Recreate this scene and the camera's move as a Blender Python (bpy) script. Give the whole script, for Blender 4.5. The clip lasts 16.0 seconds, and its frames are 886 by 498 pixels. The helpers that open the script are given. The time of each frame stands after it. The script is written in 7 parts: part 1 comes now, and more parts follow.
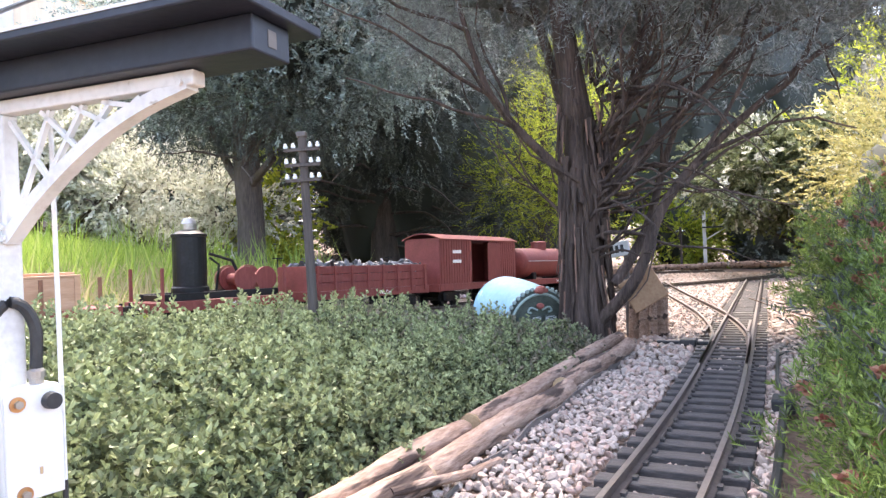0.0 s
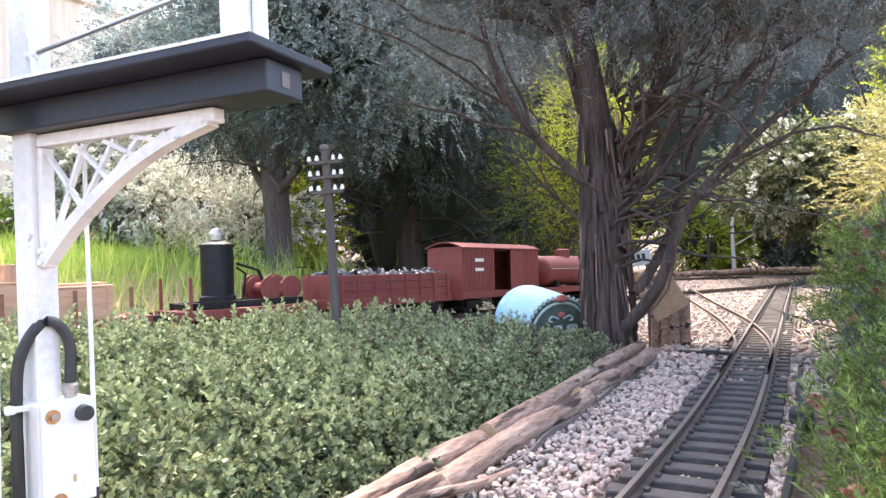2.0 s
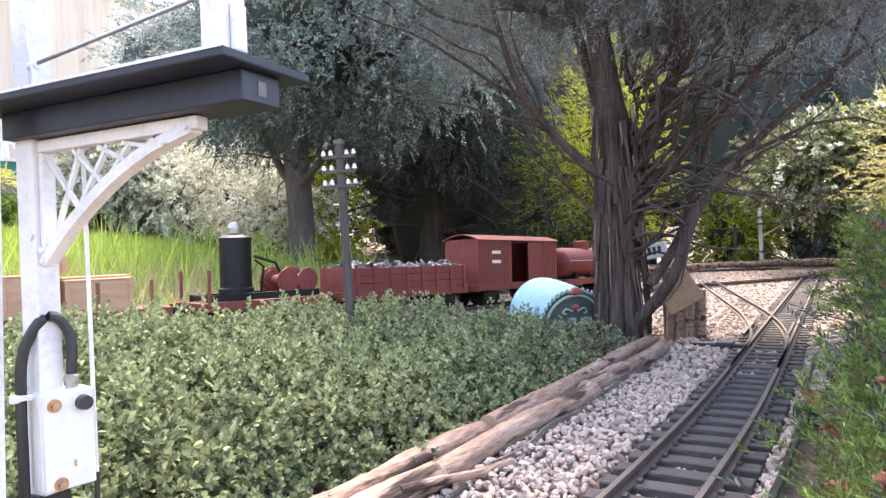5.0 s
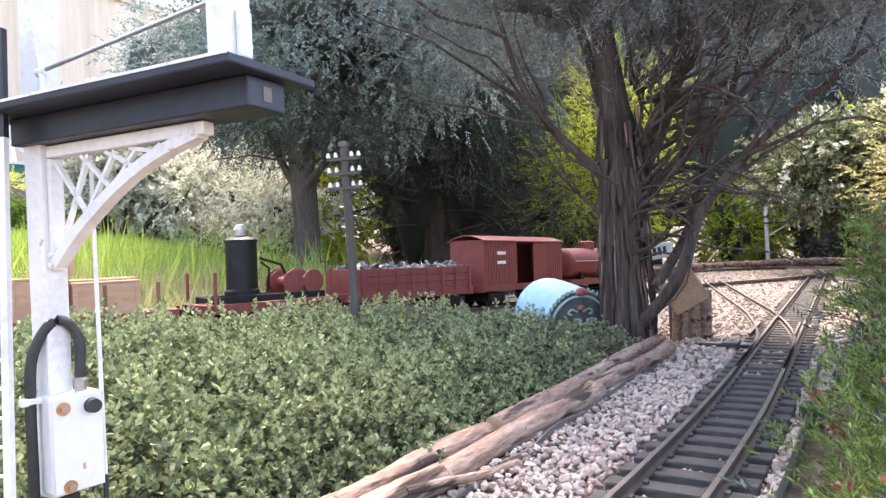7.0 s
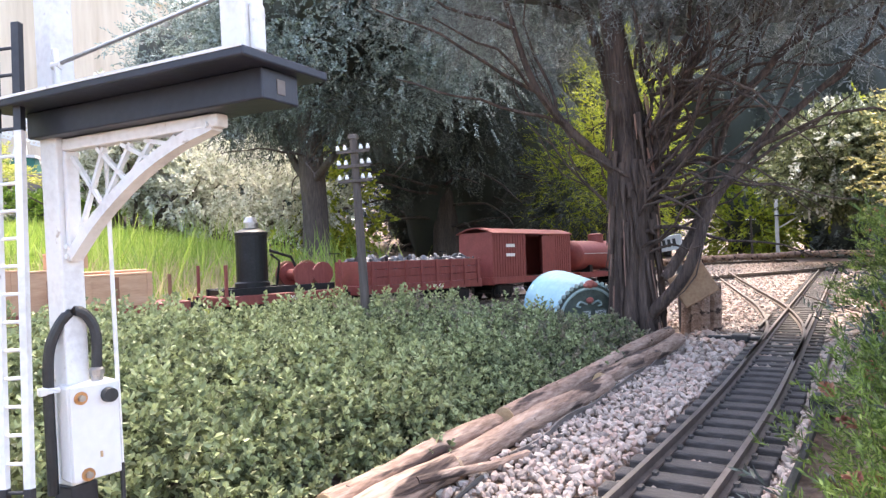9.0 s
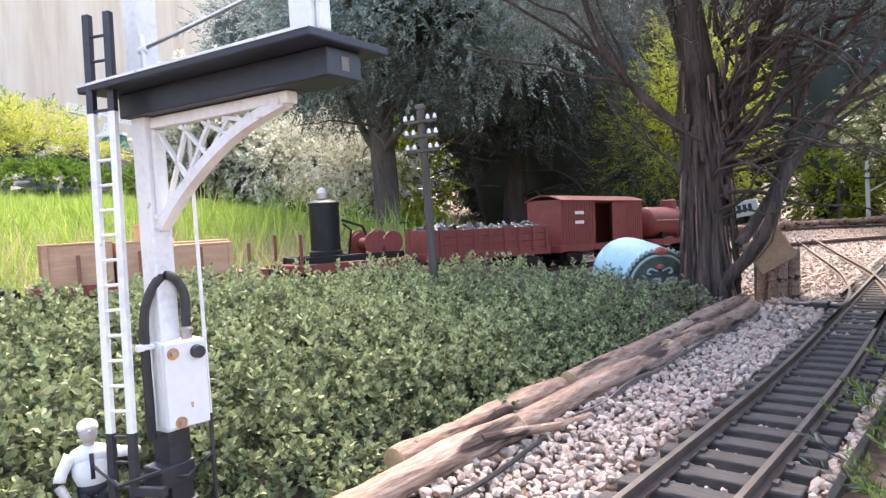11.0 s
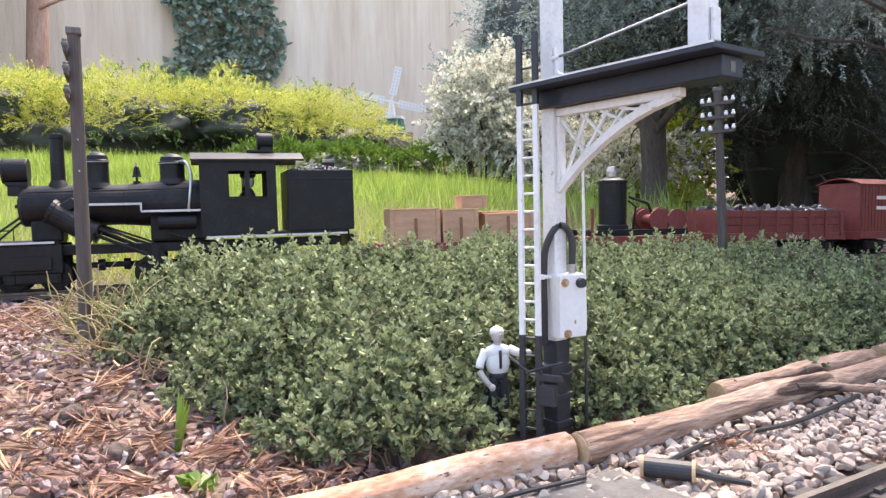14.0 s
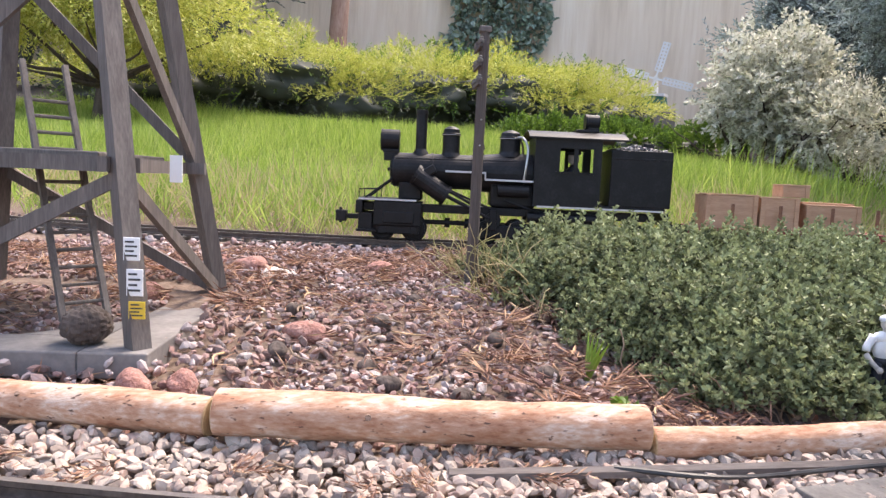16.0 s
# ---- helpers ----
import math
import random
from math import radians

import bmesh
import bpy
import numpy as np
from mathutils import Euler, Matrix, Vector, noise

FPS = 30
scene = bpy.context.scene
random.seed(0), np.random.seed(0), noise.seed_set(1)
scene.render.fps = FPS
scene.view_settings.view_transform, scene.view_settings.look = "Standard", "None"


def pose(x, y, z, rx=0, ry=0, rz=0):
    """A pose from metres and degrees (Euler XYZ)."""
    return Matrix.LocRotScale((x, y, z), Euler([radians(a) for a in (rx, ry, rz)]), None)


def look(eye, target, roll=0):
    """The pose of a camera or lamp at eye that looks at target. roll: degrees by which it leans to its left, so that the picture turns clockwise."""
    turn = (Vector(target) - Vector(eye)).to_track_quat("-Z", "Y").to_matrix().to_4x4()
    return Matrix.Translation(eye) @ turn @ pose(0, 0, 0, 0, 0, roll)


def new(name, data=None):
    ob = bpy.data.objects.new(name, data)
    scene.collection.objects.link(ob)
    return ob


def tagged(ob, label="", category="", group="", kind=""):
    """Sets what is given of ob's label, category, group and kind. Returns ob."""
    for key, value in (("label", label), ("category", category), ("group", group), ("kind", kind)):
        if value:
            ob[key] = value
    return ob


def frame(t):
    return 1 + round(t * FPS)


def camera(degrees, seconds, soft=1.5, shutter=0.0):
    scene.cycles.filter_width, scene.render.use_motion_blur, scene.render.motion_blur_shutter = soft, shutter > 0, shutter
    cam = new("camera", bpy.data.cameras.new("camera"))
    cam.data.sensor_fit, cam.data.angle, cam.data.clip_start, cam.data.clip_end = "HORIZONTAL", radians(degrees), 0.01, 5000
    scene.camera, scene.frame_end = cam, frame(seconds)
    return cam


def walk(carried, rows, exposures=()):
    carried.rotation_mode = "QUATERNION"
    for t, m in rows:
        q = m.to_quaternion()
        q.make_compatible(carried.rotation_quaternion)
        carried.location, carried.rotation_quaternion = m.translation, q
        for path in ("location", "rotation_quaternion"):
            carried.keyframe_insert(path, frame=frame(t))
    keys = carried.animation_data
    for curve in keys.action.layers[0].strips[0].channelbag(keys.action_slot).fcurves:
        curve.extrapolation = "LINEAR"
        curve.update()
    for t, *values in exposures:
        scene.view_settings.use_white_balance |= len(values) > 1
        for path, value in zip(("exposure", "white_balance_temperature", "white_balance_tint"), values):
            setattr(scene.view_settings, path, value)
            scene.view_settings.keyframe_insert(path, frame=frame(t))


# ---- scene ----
cam = camera(65.8, 16.0, soft=1.4)
METRES, EYE, TILT, LEAN, TURN = 0.33, 0.145, 0.0, 0.0, 27.9
ROWS = [
    (0.0, 0.0, 0.0, 0.0, 0.01, 0.33, 2.34),
    (0.5, 0.0036, -0.0037, 0.0052, 0.22, 0.92, 2.61),
    (1.0, 0.007, -0.0148, 0.0117, 0.45, 1.27, 2.85),
    (1.5, 0.0125, -0.0225, 0.0143, 1.67, 0.83, 3.01),
    (2.0, 0.024, -0.0378, 0.0182, 2.24, 0.84, 2.39),
    (2.5, 0.0441, -0.0529, 0.0177, 3.22, -0.33, 1.94),
    (3.0, 0.0702, -0.0654, 0.019, 4.62, -0.56, 1.8),
    (3.5, 0.0805, -0.0619, 0.0204, 4.08, -0.4, 1.66),
    (4.0, 0.0818, -0.0629, 0.025, 4.0, 0.09, 2.07),
    (6.5, 0.084, -0.0666, 0.0257, 4.95, 0.08, 2.53),
    (7.0, 0.0841, -0.0683, 0.0282, 4.94, 0.21, 2.64),
    (7.5, 0.0845, -0.0686, 0.0273, 5.03, -0.08, 2.6),
    (8.0, 0.0857, -0.0714, 0.0264, 5.26, -0.25, 2.62),
    (8.5, 0.0785, -0.071, 0.0268, 5.28, -0.22, 2.49),
    (11.0, 0.0995, -0.1088, 0.0232, 11.54, -2.66, 3.3),
    (11.5, 0.0783, -0.155, 0.0143, 14.0, -3.19, 2.39),
    (12.0, 0.0694, -0.205, 0.0042, 16.97, -3.68, 2.27),
    (12.5, 0.0626, -0.2527, -0.0121, 20.23, -4.76, 2.13),
    (13.0, 0.0583, -0.3022, -0.0108, 23.71, -5.04, 2.17),
    (13.5, 0.042, -0.3653, -0.0157, 27.21, -4.08, 1.4),
    (14.0, 0.0247, -0.4553, 0.0014, 31.9, -3.34, 1.42),
    (14.5, 0.006, -0.5508, 0.0137, 36.76, -3.13, 1.15),
    (15.0, -0.0242, -0.6584, 0.0128, 41.52, -3.83, 0.48),
    (15.5, -0.0472, -0.7555, -0.0024, 46.04, -5.32, -1.63),
    (16.0, -0.0748, -0.8787, 0.0056, 51.43, -5.65, -2.58),
]
walk(cam, [(t, pose(0, 0, EYE, TILT, LEAN, TURN) @ pose(METRES * x, METRES * y, METRES * z, 90 + pitch, roll, yaw)) for t, x, y, z, yaw, pitch, roll in ROWS],
     exposures=[(0.0, 3.0, 7000, 17), (4.0, 2.9, 7000, 17), (8.0, 2.85, 7000, 17), (11.0, 2.65, 7000, 17), (12.0, 2.55, 7000, 17), (14.0, 2.3, 7000, 16), (16.0, 1.9, 7000, 17)])


# ---------------------------------------------------------------- light
world = bpy.data.worlds.new("world")
scene.world = world
world.use_nodes = True
wn = world.node_tree
sky = wn.nodes.new("ShaderNodeTexSky")
sky.sky_type = "NISHITA"
sky.sun_disc = False
SUN_ELEV, SUN_AZ = 62.0, 128.0            # degrees; azimuth counted from +x towards +y
sky.sun_elevation = radians(SUN_ELEV)
sky.sun_rotation = radians(90.0 - SUN_AZ)
sky.air_density, sky.dust_density, sky.ozone_density = 1.0, 3.0, 1.0
wn.nodes["Background"].inputs["Strength"].default_value = 0.15
wn.links.new(sky.outputs[0], wn.nodes["Background"].inputs["Color"])
sun_dir = Vector((math.cos(radians(SUN_AZ)) * math.cos(radians(SUN_ELEV)), math.sin(radians(SUN_AZ)) * math.cos(radians(SUN_ELEV)), math.sin(radians(SUN_ELEV))))
sun = new("sun", bpy.data.lights.new("sun", "SUN"))
sun.data.energy, sun.data.angle, sun.data.color = 1.3, radians(14.0), (1.0, 0.95, 0.86)
sun.matrix_basis = look(sun_dir * 20, (0, 0, 0))

# ---------------------------------------------------------------- materials


def material(name, cols, rough=0.7, metal=0.0, scale=40.0, bump=0.0, bump_scale=None, island=False, objrand=False,
             translucent=0.0, stretch=(1, 1, 1), detail=6.0, spec=0.5, spots=None, spread=(0.3, 0.7)):
    """A surface whose colour runs through cols by noise, by island or by object, with a bump of noise at two scales."""
    m = bpy.data.materials.new(name)
    m.use_nodes = True
    nt = m.node_tree
    bsdf = nt.nodes["Principled BSDF"]
    bsdf.inputs["Roughness"].default_value = rough
    bsdf.inputs["Metallic"].default_value = metal
    bsdf.inputs["Specular IOR Level"].default_value = spec
    tc = nt.nodes.new("ShaderNodeTexCoord")
    mp = nt.nodes.new("ShaderNodeMapping")
    mp.inputs["Scale"].default_value = stretch
    nt.links.new(tc.outputs["Object"], mp.inputs["Vector"])
    n1 = nt.nodes.new("ShaderNodeTexNoise")
    n1.inputs["Scale"].default_value = scale
    n1.inputs["Detail"].default_value = detail
    n1.inputs["Roughness"].default_value = 0.65
    nt.links.new(mp.outputs[0], n1.inputs["Vector"])
    n2 = nt.nodes.new("ShaderNodeTexNoise")
    n2.inputs["Scale"].default_value = scale * 7.3
    n2.inputs["Detail"].default_value = 3.0
    nt.links.new(mp.outputs[0], n2.inputs["Vector"])
    mixf = nt.nodes.new("ShaderNodeMath")
    mixf.operation = "MULTIPLY_ADD"
    mixf.inputs[1].default_value = 0.35
    nt.links.new(n2.outputs["Fac"], mixf.inputs[0])
    sub = nt.nodes.new("ShaderNodeMath")
    sub.operation = "MULTIPLY_ADD"
    sub.inputs[1].default_value = 0.65 if not (island or objrand) else 0.35
    sub.inputs[2].default_value = 0.0
    nt.links.new(n1.outputs["Fac"], sub.inputs[0])
    nt.links.new(sub.outputs[0], mixf.inputs[2])
    fac = mixf.outputs[0]
    if island or objrand:
        if island:
            gi = nt.nodes.new("ShaderNodeNewGeometry").outputs["Random Per Island"]
        else:
            gi = nt.nodes.new("ShaderNodeObjectInfo").outputs["Random"]
        ad = nt.nodes.new("ShaderNodeMath")
        ad.operation = "MULTIPLY_ADD"
        ad.inputs[1].default_value = 0.62
        nt.links.new(gi, ad.inputs[0])
        lo = nt.nodes.new("ShaderNodeMath")
        lo.operation = "MULTIPLY_ADD"
        lo.inputs[1].default_value = 0.54
        lo.inputs[2].default_value = 0.0
        nt.links.new(fac, lo.inputs[0])
        nt.links.new(lo.outputs[0], ad.inputs[2])
        fac = ad.outputs[0]
        spread = (0.12, 0.88)
    ramp = nt.nodes.new("ShaderNodeValToRGB")
    els = ramp.color_ramp.elements
    while len(els) < len(cols):
        els.new(0.5)
    for i, c in enumerate(cols):
        els[i].position = spread[0] + (spread[1] - spread[0]) * i / max(1, len(cols) - 1)
        els[i].color = (*c, 1)
    nt.links.new(fac, ramp.inputs["Fac"])
    colour = ramp.outputs["Color"]
    if spots:
        scol, sscale, thr = spots
        n3 = nt.nodes.new("ShaderNodeTexNoise")
        n3.inputs["Scale"].default_value = sscale
        n3.inputs["Detail"].default_value = 4.0
        nt.links.new(mp.outputs[0], n3.inputs["Vector"])
        st = nt.nodes.new("ShaderNodeMapRange")
        st.inputs["From Min"].default_value, st.inputs["From Max"].default_value = thr, thr + 0.06
        nt.links.new(n3.outputs["Fac"], st.inputs["Value"])
        mx = nt.nodes.new("ShaderNodeMix")
        mx.data_type = "RGBA"
        mx.inputs["B"].default_value = (*scol, 1)
        nt.links.new(st.outputs[0], mx.inputs["Factor"])
        nt.links.new(colour, mx.inputs["A"])
        colour = mx.outputs["Result"]
    nt.links.new(colour, bsdf.inputs["Base Color"])
    if bump:
        nb = nt.nodes.new("ShaderNodeTexNoise")
        nb.inputs["Scale"].default_value = bump_scale or scale * 3
        nb.inputs["Detail"].default_value = 8.0
        nt.links.new(mp.outputs[0], nb.inputs["Vector"])
        bp = nt.nodes.new("ShaderNodeBump")
        bp.inputs["Strength"].default_value = 0.8
        bp.inputs["Distance"].default_value = bump
        nt.links.new(nb.outputs["Fac"], bp.inputs["Height"])
        nt.links.new(bp.outputs[0], bsdf.inputs["Normal"])
    if translucent:
        tr = nt.nodes.new("ShaderNodeBsdfTranslucent")
        nt.links.new(colour, tr.inputs["Color"])
        ms = nt.nodes.new("ShaderNodeMixShader")
        ms.inputs[0].default_value = translucent
        nt.links.new(bsdf.outputs[0], ms.inputs[1])
        nt.links.new(tr.outputs[0], ms.inputs[2])
        nt.links.new(ms.outputs[0], nt.nodes["Material Output"].inputs["Surface"])
    return m


M = {
    "soil": material("soil", [(0.06, 0.04, 0.03), (0.16, 0.11, 0.08), (0.28, 0.22, 0.18)], 0.95, scale=30, bump=0.004),
    "gravel": material("gravel", [(0.13, 0.10, 0.083), (0.30, 0.24, 0.20), (0.44, 0.37, 0.31), (0.39, 0.265, 0.21), (0.54, 0.485, 0.415)], 0.8, scale=90, island=True, bump=0.0005),
    "gravel_one": material("gravel_one", [(0.16, 0.125, 0.105), (0.32, 0.255, 0.21), (0.44, 0.37, 0.31), (0.38, 0.26, 0.205), (0.54, 0.485, 0.415)], 0.8, scale=90, objrand=True, bump=0.0005),
    "bed_gravel": material("bed_gravel", [(0.085, 0.055, 0.05), (0.20, 0.14, 0.125), (0.30, 0.175, 0.15), (0.37, 0.305, 0.29), (0.54, 0.48, 0.455)], 0.85, scale=90, island=True, bump=0.0005),
    "bed_one": material("bed_one", [(0.12, 0.08, 0.07), (0.28, 0.19, 0.16), (0.38, 0.24, 0.19), (0.42, 0.35, 0.31), (0.58, 0.52, 0.48)], 0.85, scale=90, objrand=True, bump=0.0005),
    "needles": material("needles", [(0.12, 0.06, 0.045), (0.22, 0.115, 0.08), (0.34, 0.185, 0.115), (0.54, 0.37, 0.21)], 0.8, island=True),
    "litter": material("litter", [(0.09, 0.045, 0.035), (0.20, 0.10, 0.075), (0.29, 0.18, 0.14)], 0.9, island=True),
    "red_rock": material("red_rock", [(0.15, 0.065, 0.05), (0.29, 0.135, 0.105), (0.38, 0.205, 0.165), (0.42, 0.30, 0.26)], 0.92, scale=85, bump=0.004),
    "pale_rock": material("pale_rock", [(0.45, 0.43, 0.40), (0.66, 0.64, 0.60), (0.76, 0.74, 0.70)], 0.85, scale=50, bump=0.001),
    "rail": material("rail", [(0.06, 0.043, 0.036), (0.11, 0.082, 0.068), (0.18, 0.14, 0.115)], 0.55, 0.35, scale=60, stretch=(1, 1, 1)),
    "rail_top": material("rail_top", [(0.17, 0.145, 0.13), (0.28, 0.25, 0.23)], 0.38, 0.55, scale=80),
    "sleeper": material("sleeper", [(0.03, 0.027, 0.025), (0.06, 0.054, 0.05), (0.115, 0.104, 0.095)], 0.8, scale=60, bump=0.0006, stretch=(1, 6, 6), objrand=False),
    "bark": material("bark", [(0.09, 0.052, 0.038), (0.24, 0.15, 0.105), (0.38, 0.265, 0.20), (0.54, 0.42, 0.33)], 0.92, scale=70, bump=0.0045, stretch=(1, 0.16, 1), spots=((0.055, 0.034, 0.026), 75, 0.555)),
    "pale_bark": material("pale_bark", [(0.20, 0.075, 0.04), (0.36, 0.175, 0.10), (0.46, 0.275, 0.18), (0.58, 0.45, 0.36), (0.40, 0.22, 0.14)], 0.8, scale=38, bump=0.0016, stretch=(1.6, 0.55, 1.6), spots=((0.10, 0.05, 0.035), 260, 0.635)),
    "cut_wood": material("cut_wood", [(0.36, 0.22, 0.11), (0.58, 0.42, 0.25)], 0.85, scale=80, bump=0.0004),
    "tree_bark": material("tree_bark", [(0.02, 0.013, 0.011), (0.05, 0.034, 0.028), (0.095, 0.065, 0.052), (0.17, 0.12, 0.098)], 0.95, scale=34, bump=0.010, stretch=(1.6, 1.6, 0.16)),
    "peel_bark": material("peel_bark", [(0.12, 0.06, 0.045), (0.24, 0.135, 0.10), (0.36, 0.23, 0.18)], 0.9, scale=50, bump=0.003, stretch=(1.6, 1.6, 0.2)),
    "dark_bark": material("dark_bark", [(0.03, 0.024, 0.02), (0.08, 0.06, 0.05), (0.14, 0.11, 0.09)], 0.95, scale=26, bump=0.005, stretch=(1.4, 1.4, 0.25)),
    "pine_bark": material("pine_bark", [(0.20, 0.11, 0.08), (0.36, 0.22, 0.16), (0.46, 0.32, 0.25)], 0.92, scale=14, bump=0.008, stretch=(1.4, 1.4, 0.3)),
    "twig": material("twig", [(0.14, 0.09, 0.06), (0.30, 0.22, 0.15)], 0.9, island=True),
    "thyme": material("thyme", [(0.042, 0.050, 0.027), (0.090, 0.106, 0.053), (0.185, 0.21, 0.105), (0.265, 0.295, 0.165), (0.33, 0.38, 0.165)], 0.55, island=True, translucent=0.22, spec=0.3),
    "thyme_young": material("thyme_young", [(0.11, 0.13, 0.065), (0.20, 0.235, 0.115), (0.30, 0.345, 0.175), (0.41, 0.455, 0.235)], 0.5, island=True, translucent=0.25, spec=0.3),
    "thyme_dry": material("thyme_dry", [(0.10, 0.11, 0.07), (0.18, 0.17, 0.11), (0.26, 0.21, 0.15)], 0.7, island=True, translucent=0.15),
    "grass": material("grass", [(0.13, 0.20, 0.04), (0.22, 0.34, 0.055), (0.34, 0.46, 0.09), (0.50, 0.53, 0.20)], 0.5, island=True, translucent=0.5),
    "straw": material("straw", [(0.30, 0.24, 0.12), (0.50, 0.42, 0.24), (0.26, 0.30, 0.10)], 0.7, island=True, translucent=0.4),
    "yew": material("yew", [(0.088, 0.092, 0.087), (0.148, 0.156, 0.146), (0.235, 0.25, 0.232), (0.38, 0.41, 0.38)], 0.55, island=True, translucent=0.4),
    "blue_conifer": material("blue_conifer", [(0.105, 0.13, 0.117), (0.195, 0.245, 0.22), (0.33, 0.40, 0.36), (0.50, 0.57, 0.53)], 0.55, island=True, translucent=0.25),
    # Dark foliage; also the shade put into other plants' insides and undersides.
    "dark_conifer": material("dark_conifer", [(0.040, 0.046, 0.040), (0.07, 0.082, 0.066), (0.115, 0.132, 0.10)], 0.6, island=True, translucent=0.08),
    "lime_conifer": material("lime_conifer", [(0.15, 0.20, 0.03), (0.30, 0.37, 0.04), (0.47, 0.52, 0.06), (0.58, 0.57, 0.10)], 0.5, island=True, translucent=0.5),
    "gold_conifer": material("gold_conifer", [(0.22, 0.27, 0.05), (0.41, 0.45, 0.08), (0.58, 0.58, 0.13), (0.70, 0.68, 0.27)], 0.5, island=True, translucent=0.35),
    "ochre_conifer": material("ochre_conifer", [(0.18, 0.17, 0.06), (0.33, 0.30, 0.11), (0.45, 0.41, 0.16), (0.43, 0.44, 0.18)], 0.5, island=True, translucent=0.35),
    "green_shrub": material("green_shrub", [(0.05, 0.10, 0.02), (0.12, 0.21, 0.03), (0.22, 0.34, 0.05)], 0.5, island=True, translucent=0.35),
    "white_leaf": material("white_leaf", [(0.18, 0.20, 0.13), (0.53, 0.54, 0.42), (0.77, 0.76, 0.66), (0.82, 0.81, 0.75)], 0.5, island=True, translucent=0.3),
    "ivy": material("ivy", [(0.11, 0.17, 0.12), (0.22, 0.30, 0.23), (0.40, 0.48, 0.41)], 0.4, island=True, translucent=0.15),
    "heather": material("heather", [(0.05, 0.08, 0.022), (0.105, 0.16, 0.035), (0.19, 0.28, 0.055), (0.30, 0.38, 0.10)], 0.5, island=True, translucent=0.35),
    "pink_bud": material("pink_bud", [(0.24, 0.08, 0.06), (0.38, 0.15, 0.11), (0.48, 0.28, 0.18)], 0.6, island=True, translucent=0.25),
    "white_paint": material("white_paint", [(0.54, 0.52, 0.50), (0.70, 0.69, 0.67), (0.76, 0.75, 0.74)], 0.5, scale=55, bump=0.0003, spots=((0.42, 0.37, 0.32), 160, 0.68)),
    "white_plastic": material("white_plastic", [(0.62, 0.61, 0.59), (0.73, 0.72, 0.71)], 0.4, scale=40, spots=((0.55, 0.48, 0.42), 90, 0.70)),
    "black_paint": material("black_paint", [(0.010, 0.011, 0.014), (0.020, 0.021, 0.026), (0.035, 0.035, 0.040)], 0.5, scale=50, bump=0.0003),
    "board_paint": material("board_paint", [(0.008, 0.011, 0.020), (0.013, 0.017, 0.030), (0.022, 0.026, 0.040)], 0.45, scale=50, bump=0.0003, spots=((0.4, 0.4, 0.42), 60, 0.76)),
    "loco_black": material("loco_black", [(0.0045, 0.0045, 0.005), (0.008, 0.008, 0.009), (0.018, 0.018, 0.020)], 0.5, 0.0, scale=45, bump=0.0002, spec=0.28),
    "loco_edge": material("loco_edge", [(0.42, 0.42, 0.42), (0.62, 0.62, 0.62)], 0.5, scale=45),
    "steel": material("steel", [(0.30, 0.29, 0.28), (0.50, 0.49, 0.47)], 0.35, 0.9, scale=60),
    "brass": material("brass", [(0.45, 0.22, 0.10), (0.66, 0.40, 0.20)], 0.35, 0.9, scale=90),
    "rubber": material("rubber", [(0.012, 0.012, 0.013), (0.035, 0.035, 0.036)], 0.5, scale=60),
    "wagon_red": material("wagon_red", [(0.125, 0.024, 0.02), (0.19, 0.038, 0.031), (0.25, 0.06, 0.048)], 0.6, scale=45, bump=0.0003, stretch=(6, 1, 1)),
    "crate": material("crate", [(0.36, 0.20, 0.12), (0.48, 0.28, 0.17), (0.58, 0.37, 0.24)], 0.75, scale=40, bump=0.0004, stretch=(0.4, 3, 3)),
    "crate_band": material("crate_band", [(0.16, 0.07, 0.04), (0.26, 0.12, 0.07)], 0.8, scale=60),
    "lettering": material("lettering", [(0.70, 0.68, 0.64), (0.78, 0.76, 0.72)], 0.6),
    "coal": material("coal", [(0.012, 0.012, 0.013), (0.05, 0.05, 0.055), (0.22, 0.22, 0.23)], 0.35, island=True),
    "pole_wood": material("pole_wood", [(0.045, 0.036, 0.032), (0.085, 0.068, 0.06), (0.13, 0.105, 0.09)], 0.85, scale=40, bump=0.0008, stretch=(3, 3, 0.2)),
    "ceramic": material("ceramic", [(0.74, 0.74, 0.73), (0.82, 0.82, 0.81)], 0.2),
    "blue_barrel": material("blue_barrel", [(0.15, 0.33, 0.43), (0.22, 0.43, 0.54), (0.31, 0.51, 0.60)], 0.45, scale=18, bump=0.0005, spots=((0.50, 0.62, 0.66), 60, 0.66)),
    "hut_green": material("hut_green", [(0.03, 0.04, 0.035), (0.07, 0.085, 0.07), (0.12, 0.14, 0.11)], 0.7, scale=60, bump=0.0006),
    "hut_trim": material("hut_trim", [(0.25, 0.34, 0.32), (0.42, 0.50, 0.47)], 0.7, scale=60),
    "window_pale": material("window_pale", [(0.50, 0.52, 0.50), (0.62, 0.63, 0.60)], 0.25),
    "rose": material("rose", [(0.24, 0.05, 0.04), (0.42, 0.14, 0.11)], 0.7),
    "tan_board": material("tan_board", [(0.20, 0.11, 0.06), (0.32, 0.19, 0.11), (0.42, 0.27, 0.16)], 0.85, scale=35, bump=0.0008),
    "strip_wood": material("strip_wood", [(0.075, 0.06, 0.052), (0.14, 0.115, 0.10), (0.21, 0.18, 0.16)], 0.88, scale=50, bump=0.0006, stretch=(3, 0.3, 3)),
